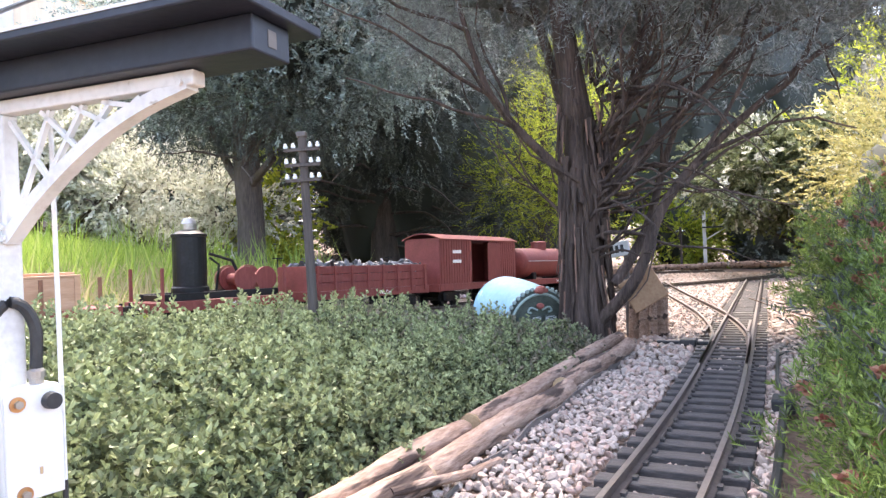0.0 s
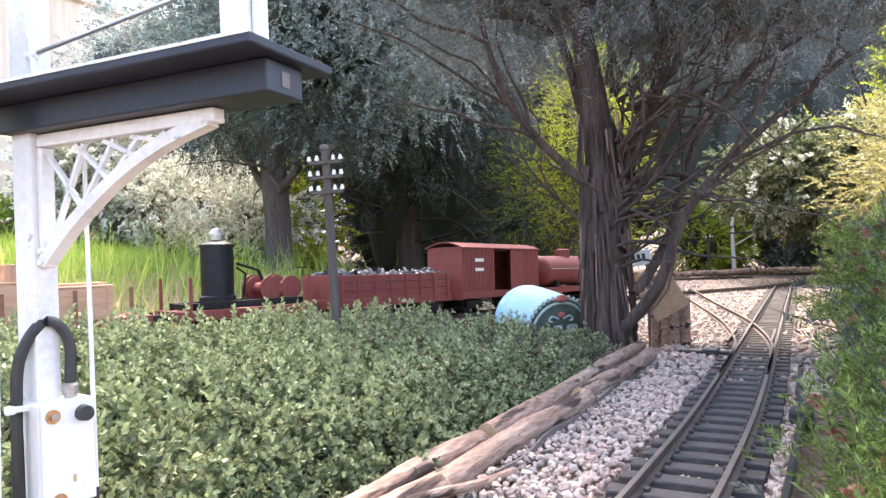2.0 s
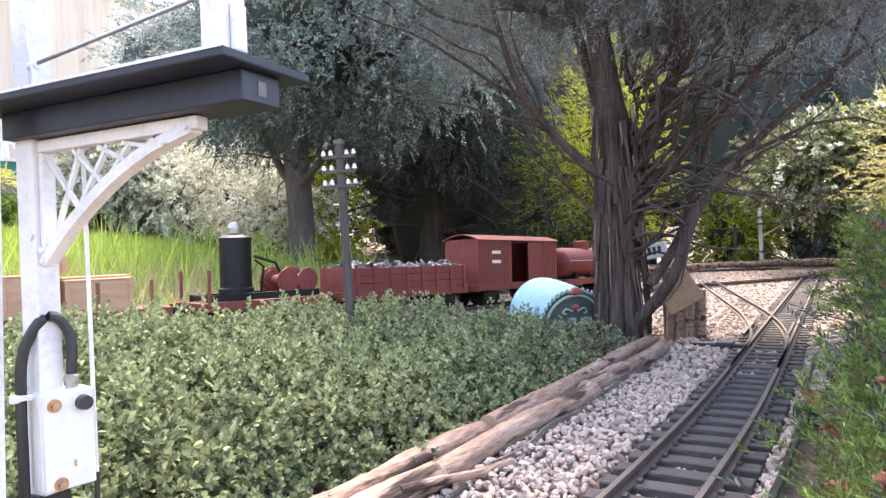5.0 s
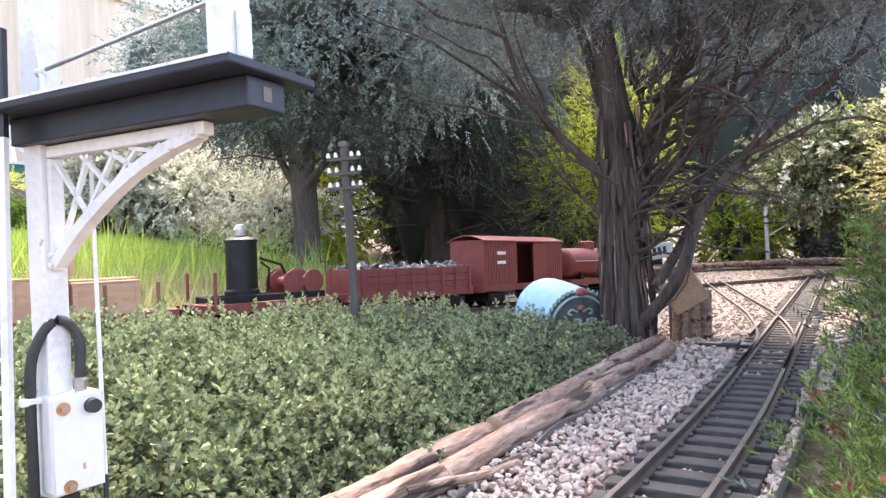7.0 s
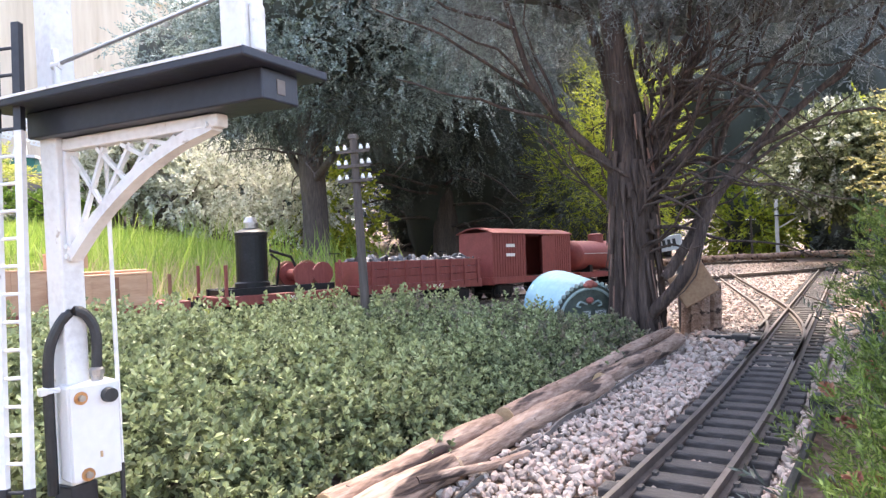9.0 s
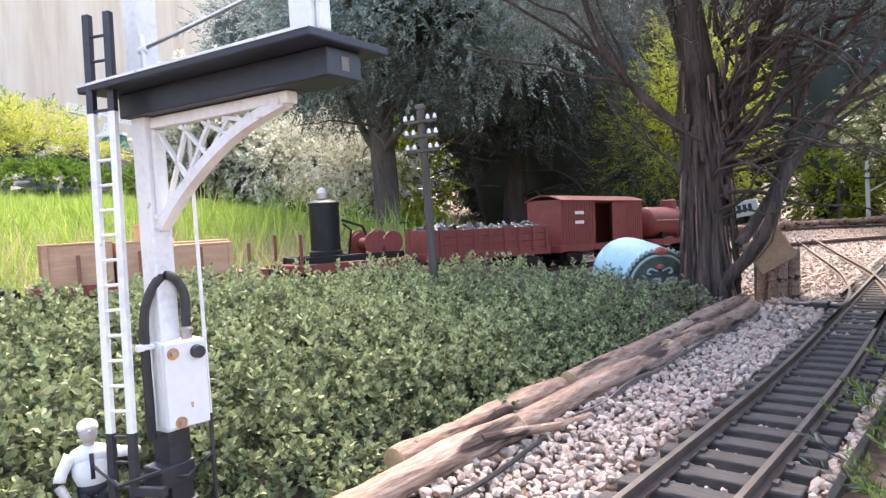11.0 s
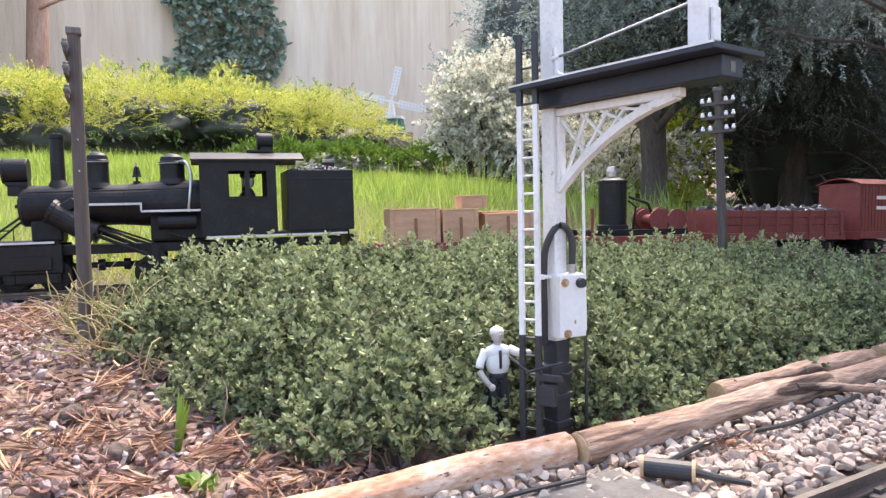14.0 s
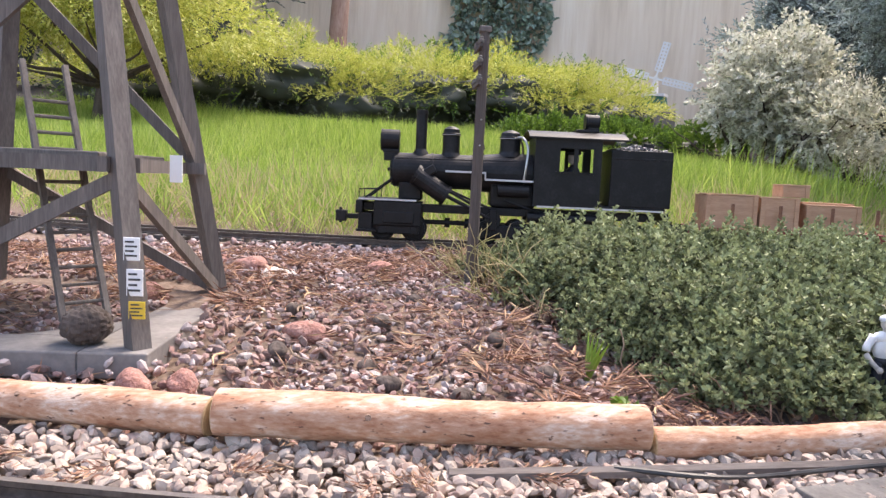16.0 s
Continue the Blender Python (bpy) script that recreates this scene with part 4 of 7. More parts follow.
# doll post on the platform end with its rod and crank
bm = bmesh.new()
box(bm, 0.0945, 0.1050, -0.0053, 0.0053, 0.2110, 0.40, 0.0008)
part("doll_post", bm, M["white_paint"], sg)
bm = bmesh.new()
box(bm, 0.1052, 0.1076, -0.003, 0.003, 0.216, 0.232, 0.0008)
part("lamp_slide", bm, M["white_paint"], sg)
bm = bmesh.new()
tube(bm, [(0.008, -0.004, 0.2265), (0.0945, -0.004, 0.2360)], 0.0008, 8)
part("pull_rod", bm, M["steel"], sg, "thin metal pull rod")
bm = bmesh.new()
tube(bm, smooth_line([(0.006, -0.004, 0.2325), (0.008, -0.0045, 0.2235), (0.009, -0.0045, 0.2170), (0.017, -0.0045, 0.2135)], 0.002), 0.0013, 8)
cyl(bm, (0.0048, -0.004, 0.2260), (0.0098, -0.004, 0.2260), 0.0018, seg=10)
part("crank", bm, M["white_paint"], sg)
# signal wire down to the base
bm = bmesh.new()
tube(bm, [(0.0126, 0.0115, 0.1975), (0.0137, 0.0112, 0.064)], 0.0009, 8)
part("signal_wire", bm, M["white_paint"], sg)
bm = bmesh.new()
tube(bm, [(0.0137, 0.0112, 0.064), (0.0137, 0.0112, 0.004)], 0.0010, 8)
tube(bm, [(0.0137, 0.0112, 0.046), (0.010, 0.0, 0.038), (-0.004, -0.012, 0.040)], 0.0010, 8)
part("lower_wire", bm, M["rubber"], sg)
# junction box with bolts, knob, gland and looped cable
jb = thing("junction_box", "white plastic junction box bolted to the signal post", "junction box", pose(-0.2408, 0.1412, 0.0665, 0, 0, -6))
bm = bmesh.new()
box(bm, -0.0062, 0.0050, -0.0098, 0.0098, 0.0, 0.0385, 0.0012)
part("box_body", bm, M["white_plastic"], jb)
bm = bmesh.new()
box(bm, 0.0051, 0.0064, -0.0094, 0.0094, 0.0006, 0.0380, 0.0005)
part("lid", bm, M["white_plastic"], jb)
for y, z in ((-0.0055, 0.0335), (-0.0040, 0.0030)):
    bm = bmesh.new()
    cyl(bm, (0.0063, y, z), (0.0070, y, z), 0.0026, seg=14)
    w = part("washer", bm, M["brass"], jb, "copper-coloured washer")
    bm = bmesh.new()
    cyl(bm, (0.0070, y, z), (0.0084, y, z), 0.0014, seg=6)
    part("bolt", bm, M["steel"], jb)
bm = bmesh.new()
cyl(bm, (0.0063, 0.0052, 0.0330), (0.0095, 0.0052, 0.0330), 0.0031, 0.0028, 16)
part("knob", bm, M["rubber"], jb, "black plastic knob")
bm = bmesh.new()
lathe(bm, [(0.0024, 0.0385), (0.0024, 0.0405), (0.0030, 0.0407), (0.0030, 0.0430), (0.0020, 0.0440)], seg=12, off=(0, 0.004, 0))
part("cable_gland", bm, M["steel"], jb)
bm = bmesh.new()
tube(bm, smooth_line([(0.0, 0.004, 0.043), (0.0, 0.0042, 0.058), (-0.001, 0.000, 0.0665), (-0.002, -0.006, 0.066), (-0.004, -0.0118, 0.054), (-0.005, -0.0128, 0.036), (-0.005, -0.0128, 0.010), (-0.006, -0.0125, -0.006)], 0.002), 0.0021, 10)
part("cable", bm, M["rubber"], jb, "thick looped black cable")
bm = bmesh.new()
tube(bm, [(-0.0055, -0.0145, 0.0370), (-0.0020, -0.0150, 0.0370), (-0.0018, -0.0105, 0.0370), (-0.0060, -0.0100, 0.0370), (-0.0065, -0.0145, 0.0370)], 0.0013, 6)
box(bm, -0.004, -0.001, -0.0175, -0.0145, 0.0355, 0.0385, 0.0005)
part("cable_tie", bm, M["white_plastic"], jb, "white cable tie")
bm = bmesh.new()
box(bm, 0.0065, 0.0067, 0.0010, 0.0020, 0.0085, 0.0110)
part("mark", bm, M["cut_wood"], jb)
# ladder
ld = thing("signal_ladder", "white model ladder with black ends against the signal", "ladder", pose(-0.2361, 0.1094, 0.005, -3.6, -1.6, 25))
for s in (-1, 1):
    bm = bmesh.new()
    box(bm, s * 0.0052 - 0.0015, s * 0.0052 + 0.0015, -0.0012, 0.0012, 0.066, 0.200)
    part("stile", bm, M["white_paint"], ld)
    for z0, z1 in ((-0.006, 0.066), (0.200, 0.242)):
        bm = bmesh.new()
        box(bm, s * 0.0052 - 0.0016, s * 0.0052 + 0.0016, -0.0013, 0.0013, z0, z1)
        part("stile_end", bm, M["black_paint"], ld, "black painted stile end")
z = 0.012
while z < 0.238:
    bm = bmesh.new()
    cyl(bm, (-0.0040, 0, z), (0.0040, 0, z), 0.0007, seg=6)
    part("rung", bm, M["white_paint"] if 0.066 < z < 0.2 else M["black_paint"], ld)
    z += 0.0105
bm = bmesh.new()
box(bm, 0.003, 0.020, -0.0016, 0.0016, 0.040, 0.044, 0.0005)
box(bm, 0.005, 0.016, -0.0025, 0.0025, 0.026, 0.038, 0.0008)
tube(bm, [(-0.014, 0.0, 0.052), (0.0, -0.003, 0.045), (0.022, -0.004, 0.052)], 0.0009, 6)
part("lever_frame", bm, M["black_paint"], ld)

# little painted signalman figure
fig = bmesh.new()
tube(fig, smooth_line([(-0.0035, 0, 0.0), (-0.004, 0, 0.015), (-0.0028, 0, 0.031)], 0.003), 0.0036, 10, mi=2)
tube(fig, smooth_line([(0.0035, 0, 0.0), (0.004, 0.001, 0.015), (0.0028, 0, 0.031)], 0.003), 0.0036, 10, mi=2)
ball(fig, (-0.004, -0.002, 0.0015), 0.0036, 0.9, 1.6, 0.6, mi=2)
ball(fig, (0.004, -0.002, 0.0015), 0.0036, 0.9, 1.6, 0.6, mi=2)
ball(fig, (0, 0, 0.0310), 0.0066, 1.0, 0.72, 0.65, mi=2)
ball(fig, (0, 0, 0.0395), 0.0082, 0.98, 0.70, 1.25, mi=1)
ball(fig, (0, 0, 0.0460), 0.0074, 1.20, 0.68, 0.66, mi=1)
tube(fig, smooth_line([(-0.0075, 0, 0.0470), (-0.0120, -0.0015, 0.0400), (-0.0135, -0.003, 0.0350)], 0.002), [0.0030, 0.0029, 0.0027, 0.0026, 0.0026, 0.0026, 0.0025, 0.0025][:len(smooth_line([(-0.0075, 0, 0.0470), (-0.0120, -0.0015, 0.0400), (-0.0135, -0.003, 0.0350)], 0.002))], 9, mi=1)
tube(fig, [(-0.0132, -0.003, 0.0350), (-0.0110, -0.007, 0.0300), (-0.0085, -0.0105, 0.0270)], [0.0022, 0.0019, 0.0017], 8, mi=0)
ball(fig, (-0.0078, -0.0115, 0.0262), 0.0022, mi=0, seg=8)
tube(fig, [(0.0075, 0, 0.0470), (0.0120, -0.003, 0.0450), (0.0170, -0.0055, 0.0450)], [0.0030, 0.0027, 0.0022], 9, mi=1)
ball(fig, (0.0185, -0.006, 0.0450), 0.0021, mi=0, seg=8)
cyl(fig, (0, 0, 0.049), (0, -0.0004, 0.0535), 0.0024, seg=10, mi=0)
ball(fig, (0, -0.0006, 0.0562), 0.0045, 0.88, 1.0, 1.12, mi=0)
ball(fig, (0, -0.0046, 0.0572), 0.0009, mi=0, seg=6)
ball(fig, (0, 0.0005, 0.0586), 0.0047, 0.96, 1.04, 0.72, mi=1)
box(fig, -0.0009, 0.0009, -0.0056, -0.0048, 0.036, 0.0475, mi=2)
man = part("figurine", fig, [M["skin"], M["shirt"], M["navy"]], smooth=True)
man.matrix_basis = pose(-0.2760, 0.1140, 0.009, 0, 0, 75)
tagged(man, "small painted model signalman in white shirt and dark tie", "figurine")

# ---------------------------------------------------------------- telegraph poles


def telegraph_pole(label, m, height, arms=3, caps="ceramic"):
    tp = thing("telegraph_pole", label, "telegraph pole", m, group="telegraph poles")
    bm = bmesh.new()
    cyl(bm, (0, 0, -0.02), (0, 0, height), 0.0062, 0.0050, 14)
    part("pole", bm, M["pole_wood"], tp)
    bm = bmesh.new()
    box(bm, -0.0058, 0.0058, -0.0058, 0.0058, height, height + 0.006, 0.001)
    part("cap", bm, M["grey_wood"], tp)
    for k in range(arms):
        z = height - 0.016 - k * 0.0185
        bm = bmesh.new()
        box(bm, -0.0215, 0.0215, -0.0075, -0.0045, z - 0.002, z + 0.002, 0.0006)
        arm = part("crossarm", bm, M["pole_wood"], tp)
        for x in (-0.0195, -0.0100, 0.0105, 0.0195):
            bm = bmesh.new()
            lathe(bm, [(0.0008, z + 0.002), (0.0026, z + 0.0026), (0.0028, z + 0.0048), (0.0018, z + 0.0060), (0.0022, z + 0.0075), (0.0008, z + 0.0085)], seg=10, off=(x, -0.006, 0))
            part("insulator", bm, M[caps], arm, "white insulator" if caps == "ceramic" else "dark grey insulator")
    for k in range(4):
        z = height - 0.075 - 0.013 * k
        bm = bmesh.new()
        s = 1 if k % 2 else -1
        cyl(bm, (0, 0, z), (s * 0.0105, 0, z), 0.0007, seg=6)
        part("step", bm, M["steel"], tp)
    bm = bmesh.new()
    box(bm, -0.0068, 0.0068, -0.0068, 0.0068, -0.01, 0.012, 0.001)
    part("socket", bm, M["grey_wood"], tp)
    return tp


gh = lambda x, y: float(base_height(x, y))
telegraph_pole("dark wooden model telegraph pole with white insulators", pose(-0.527, 0.657, gh(-0.527, 0.657), 0, -1.5, 25), 0.298 - gh(-0.527, 0.657) - 0.006)
telegraph_pole("leaning dark telegraph pole seen end-on", pose(-0.583, -0.102, gh(-0.583, -0.102), -0.5, 0, -5), 0.256, caps="felt")
telegraph_pole("small far telegraph pole by the crossing", pose(-0.53, 3.45, gh(-0.53, 3.45), 0, 0, 5), 0.20, 1)
bm = bmesh.new()
tube(bm, smooth_line([(-0.535, 0.662, 0.272), (-0.62, 0.75, 0.252), (-0.75, 0.88, 0.236)], 0.02), 0.0012, 6)
tagged(part("stay_wire", bm, M["steel"]), "thin grey stay wire from the pole", "wire")
# the far bracket signal
fs = thing("far_signal", "small white model signal at the far crossing", "signal", pose(-0.44, 3.60, 0.0))
bm = bmesh.new()
box(bm, -0.008, 0.008, -0.008, 0.008, -0.01, 0.30, 0.001)
part("post", bm, M["white_paint"], fs)
bm = bmesh.new()
box(bm, -0.01, 0.13, -0.02, 0.02, 0.215, 0.222)
part("platform", bm, M["board_paint"], fs)
bar(fs, (0.008, 0, 0.16), (0.10, 0, 0.213), 0.006, 0.005, M["white_paint"], "bracket")
bm = bmesh.new()
box(bm, 0.10, 0.114, -0.006, 0.006, 0.222, 0.34)
part("doll_post", bm, M["white_paint"], fs)

# ---------------------------------------------------------------- barrel hut beside the tree
hut = thing("barrel_hut", "pale blue barrel-shaped model hut with a carved dark front", "model hut", pose(-0.362, 0.972, -0.012, 8, 0, 50))
R, LEN = 0.0545, 0.115
bm = bmesh.new()
N = 32
rows = []
for j in range(13):
    yy = LEN * j / 12
    rr_ = R * (1 + 0.035 * math.sin(math.pi * j / 12)) + (0.0010 if j % 2 else 0)
    rows.append([bm.verts.new((rr_ * math.cos(2 * math.pi * i / N), yy, 0.045 + rr_ * math.sin(2 * math.pi * i / N))) for i in range(N)])
for q, w in zip(rows, rows[1:]):
    for i in range(N):
        bm.faces.new((q[i], w[i], w[(i + 1) % N], q[(i + 1) % N]))
bm.faces.new(rows[-1])
part("barrel", bm, M["blue_barrel"], hut, smooth=True)
bm = bmesh.new()
cyl(bm, (0, -0.002, 0.045), (0, 0.004, 0.045), R * 0.97, seg=32)
part("front_wall", bm, M["hut_green"], hut)
for i in range(26):
    a = math.pi * (-0.12 + 1.24 * i / 25)
    bm = bmesh.new()
    ball(bm, (R * 1.02 * math.cos(a), -0.002, 0.045 + R * 1.02 * math.sin(a)), 0.0036, 1, 0.6, 1, seg=8)
    part("scallop", bm, M["hut_trim"], hut)
bm = bmesh.new()
pts = [(R * 0.86 * math.cos(a), -0.003, 0.045 + R * 0.86 * math.sin(a)) for a in np.linspace(0.1, math.pi - 0.1, 24)]
tube(bm, pts, 0.0022, 6)
part("arch_trim", bm, M["hut_trim"], hut)
for x0, x1 in ((-0.014, 0.004), (0.008, 0.030)):
    bm = bmesh.new()
    box(bm, x0, x1, -0.0045, -0.002, 0.030, 0.060, 0.0006)
    fr = part("window_frame", bm, M["hut_green"], hut)
    bm = bmesh.new()
    box(bm, x0 + 0.002, x1 - 0.002, -0.0052, -0.0046, 0.032, 0.058)
    part("pane", bm, M["window_pale"], fr, "pale leaded pane")
    for k in range(3):
        bar(fr, (x0 + 0.002, -0.0056, 0.034 + 0.009 * k), (x1 - 0.002, -0.0056, 0.040 + 0.009 * k), 0.0009, 0.0005, M["hut_green"], "lead")
        bar(fr, (x0 + 0.002, -0.0056, 0.040 + 0.009 * k), (x1 - 0.002, -0.0056, 0.034 + 0.009 * k), 0.0009, 0.0005, M["hut_green"], "lead")
for x, z, s in ((0.0, 0.0985, 0.008), (-0.006, 0.097, 0.005), (0.007, 0.097, 0.005), (0.0, 0.074, 0.006)):
    bm = bmesh.new()
    ball(bm, (x, -0.005, z), s, 1.1, 0.7, 0.8, seg=10)
    part("flower", bm, M["rose"], hut, "dull red carved flower")
for s in (-1, 1):
    bm = bmesh.new()
    tube(bm, smooth_line([(s * 0.004, -0.004, 0.068), (s * 0.015, -0.004, 0.072), (s * 0.020, -0.004, 0.066), (s * 0.014, -0.004, 0.064)], 0.002), 0.0016, 6)
    part("scroll", bm, M["hut_trim"], hut)

# stump posts, tan board and small pale sign beside the tree
st = thing("wooden_stump", "weathered pale stump posts beside the tree", "stump", pose(-0.222, 1.075, 0.0))
for x, y, h, r in ((0.0, 0, 0.085, 0.012), (0.022, 0.008, 0.078, 0.010), (-0.020, 0.006, 0.07, 0.009), (0.012, -0.012, 0.06, 0.007)):
    bm = bmesh.new()
    cyl(bm, (x, y, -0.01), (x + 0.003, y, h), r, r * 0.85, 12)
    part("post", bm, M["bark"], st)
bm = bmesh.new()
box(bm, -0.026, 0.026, -0.003, 0.003, 0.072, 0.120, 0.002, m=Euler((radians(8), radians(-30), radians(14))).to_matrix().to_4x4())
tb = part("tan_board", bm, M["tan_board"])
tb.matrix_basis = pose(-0.160, 1.000, 0.000)
tagged(tb, "tilted tan wooden board fixed to a stump", "board")
bm = bmesh.new()
box(bm, -0.026, 0.026, -0.002, 0.002, 0.128, 0.152, 0.002, m=Euler((0, radians(-8), 0)).to_matrix().to_4x4())
ws = part("small_sign", bm, M["notice"])
ws.matrix_basis = pose(-0.250, 1.085, 0.0)
tagged(ws, "small pale model sign with dark marks", "sign")
for k in range(5):
    bm = bmesh.new()
    box(bm, -0.020 + 0.008 * k, -0.015 + 0.008 * k, -0.0026, -0.0021, 0.134, 0.146, m=Euler((0, radians(-8), 0)).to_matrix().to_4x4())
    part("mark", bm, M["ink"], ws)
tubes_ = bmesh.new()
tube(tubes_, [(-0.25, 1.085, 0.0), (-0.25, 1.087, 0.13)], 0.004, 8)
tagged(part("sign_post", tubes_, M["grey_wood"]), "thin wooden post behind the sign", "post")

# ---------------------------------------------------------------- wooden trestle tower
tw = thing("trestle_tower", "grey wooden model trestle tower on a flat slab", "trestle tower", pose(-0.4645, -0.465, 0.031, 0, 0, -7))
HB, HT, ZT = 0.101, 0.029, 0.50
corner = [(1, 1), (-1, 1), (-1, -1), (1, -1)]


def leg_at(c, z):
    u = z / ZT
    h = HB + (HT - HB) * u
    return Vector((c[0] * h, c[1] * h, z))


for c in corner:
    bar(tw, leg_at(c, -0.004), leg_at(c, ZT), 0.0125, 0.0125, M["grey_wood"], "leg")
for zl in (0.117, 0.28, 0.45):
    for a, b in zip(corner, corner[1:] + corner[:1]):
        pa, pb = leg_at(a, zl), leg_at(b, zl)
        d = (pb - pa).normalized() * 0.010
        n_ = Vector((d.y, -d.x, 0)).normalized() * -0.0085
        bar(tw, pa - d - n_ * -1, pb + d - n_ * -1, 0.010, 0.006, M["grey_wood"], "beam")
for (z0, z1) in ((0.004, 0.110), (0.121, 0.275)):
    for a, b in zip(corner, corner[1:] + corner[:1]):
        lo_, hi_ = (a, b) if a[0] * a[1] < 0 else (b, a)
        bar(tw, leg_at(lo_, z0), leg_at(hi_, z1), 0.0095, 0.005, M["grey_wood"], "brace")
bm = bmesh.new()
box(bm, -0.066, 0.066, -0.075, 0.062, 0.1205, 0.1255, 0.001)
part("deck", bm, M["grey_wood"], tw)
for s in (0, 1):
    bar(tw, (0.050 - 0.022 * s, 0.030 + 0.022 * s, 0.004), (-0.015 - 0.022 * s, -0.030 + 0.022 * s, 0.195), 0.0050, 0.004, M["grey_wood"], "ladder_stile")
for k in range(13):
    u = 0.06 + k * 0.065
    bm = bmesh.new()
    cyl(bm, (0.050 - 0.065 * u, 0.030 - 0.060 * u, 0.004 + 0.191 * u), (0.028 - 0.065 * u, 0.052 - 0.060 * u, 0.004 + 0.191 * u), 0.0014, seg=6)
    part("ladder_rung", bm, M["grey_wood"], tw)
for z, h, mat in ((0.056, 0.0150, M["notice"]), (0.0335, 0.0175, M["notice"]), (0.019, 0.0115, M["yellow"])):
    q = leg_at((1, 1), z)
    bm = bmesh.new()
    box(bm, q.x + 0.0068, q.x + 0.0080, q.y - 0.0015, q.y + 0.0090, z, z + h, 0.0004)
    nt_ = part("notice", bm, mat, tw, "small printed notice plate")
    for k in range(4):
        bm = bmesh.new()
        box(bm, q.x + 0.0081, q.x + 0.0084, q.y, q.y + 0.0075 - 0.002 * (k % 2), z + h * (0.18 + 0.2 * k), z + h * (0.26 + 0.2 * k))
        part("bar", bm, M["ink"], nt_)
bm = bmesh.new()
box(bm, -0.0005, 0.0005, -0.0045, 0.0045, 0.106, 0.126, m=Matrix.Translation((0.028, 0.1015, 0)))
part("notice", bm, M["notice"], tw, "small white notice on the beam")
base_frame = thing("tower_base", "flat grey slab frame under the trestle tower", "slab", pose(-0.4645, -0.465, 0.031, 0, 0, -7))
for name, (x0, x1, y0, y1) in (("plank", (0.072, 0.116, -0.116, 0.068)), ("plank", (-0.116, 0.116, 0.0685, 0.112)), ("plank", (-0.116, -0.072, -0.116, 0.068)), ("plank", (-0.0715, 0.0715, -0.116, -0.072))):
    bm = bmesh.new()
    box(bm, x0, x1, y0, y1, -0.018, -0.001, 0.0012)
    part(name, bm, M["slab"], base_frame)
bm = bmesh.new()
low_ring = [bm.verts.new((x, y, -0.018)) for x, y in ((0.0715, 0.068), (0.015, 0.068), (0.0715, 0.012))]
high_ring = [bm.verts.new((v.co.x, v.co.y, -0.0012)) for v in low_ring]
bm.faces.new(high_ring)
bm.faces.new(low_ring[::-1])
for k in range(3):
    bm.faces.new((low_ring[k], low_ring[(k + 1) % 3], high_ring[(k + 1) % 3], high_ring[k]))
part("corner_plate", bm, M["slab"], base_frame)
bm = bmesh.new()
bmesh.ops.create_icosphere(bm, subdivisions=4, radius=0.0155)
for v in bm.verts:
    v.co *= 1 + 0.12 * noise.noise(v.co * 500) + 0.08 * noise.noise(v.co * 150)
    v.co.z *= 0.85
cone = part("cone_lump", bm, M["dark_bark"])
cone.matrix_basis = pose(-0.365, -0.412, 0.042)
tagged(cone, "dark brown shaggy cone lying on the slab", "cone")

# ---------------------------------------------------------------- windmill ornament near the wall
wm = thing("windmill", "white garden windmill ornament with green base", "windmill", pose(-5.0, 2.366, 0.715, 0, 0, 62) @ Matrix.Scale(0.84, 4))
bm = bmesh.new()
cyl(bm, (0, 0, 0.06), (0, 0, 0.20), 0.14, 0.11, 8)
part("base", bm, M["mill_green"], wm)
bm = bmesh.new()
box(bm, -0.2, 0.2, -0.2, 0.2, -0.45, 0.06, 0.02)
part("plinth", bm, M["slab"], wm)
bm = bmesh.new()
lathe(bm, [(0.125, 0.20), (0.12, 0.225), (0.035, 0.235), (0.025, 0.36), (0.02, 0.39), (0.005, 0.40)], seg=8)
part("tower", bm, M["white_paint"], wm)
for k in range(4):
    a = radians(-14 + 90 * k)
    ux, uz = math.cos(a), math.sin(a)
    hub = Vector((0, -0.08, 0.36))
    tip = hub + Vector((ux, 0, uz)) * 0.34
    sail = bar(wm, hub, tip, 0.018, 0.01, M["ceramic"], "sail")
    off_ = Vector((-uz, 0, ux)) * 0.029
    for s in (-1, 0, 1):
        bar(sail, hub + Vector((ux, 0, uz)) * 0.07 + off_ * s, tip + off_ * s, 0.014, 0.005, M["ceramic"], "slat")
    for j in range(9):
        q = hub + Vector((ux, 0, uz)) * (0.075 + 0.032 * j)
        bar(sail, q - off_ * 1.1, q + off_ * 1.1, 0.016, 0.005, M["ceramic"], "slat")

# ---------------------------------------------------------------- plants


def joined_tubes(name, tubes, mat, parent, seg=7, label=""):
    vs, fs, off = [], [], 0
    for pts, rad in tubes:
        v, f = tube_arrays(pts, rad, seg)
        vs.append(v)
        fs.append(f + off)
        off += len(v)
    return raw(name, np.concatenate(vs), np.concatenate(fs), mat, parent, smooth=True, label=label)


def limb(rr, a, d, length, r0, r1, wob=0.25, n=7, lift=0.0):
    """A wandering tapered branch: points and radii."""
    p, d = Vector(a), Vector(d).normalized()
    pts, rad = [p.copy()], [r0]
    for i in range(n):
        d = (d + Vector((rr.gauss(0, wob), rr.gauss(0, wob), rr.gauss(0, wob) + lift)) * 0.5).normalized()
        p = p + d * (length / n)
        pts.append(p.copy())
        rad.append(r0 + (r1 - r0) * (i + 1) / n)
    return pts, rad, d


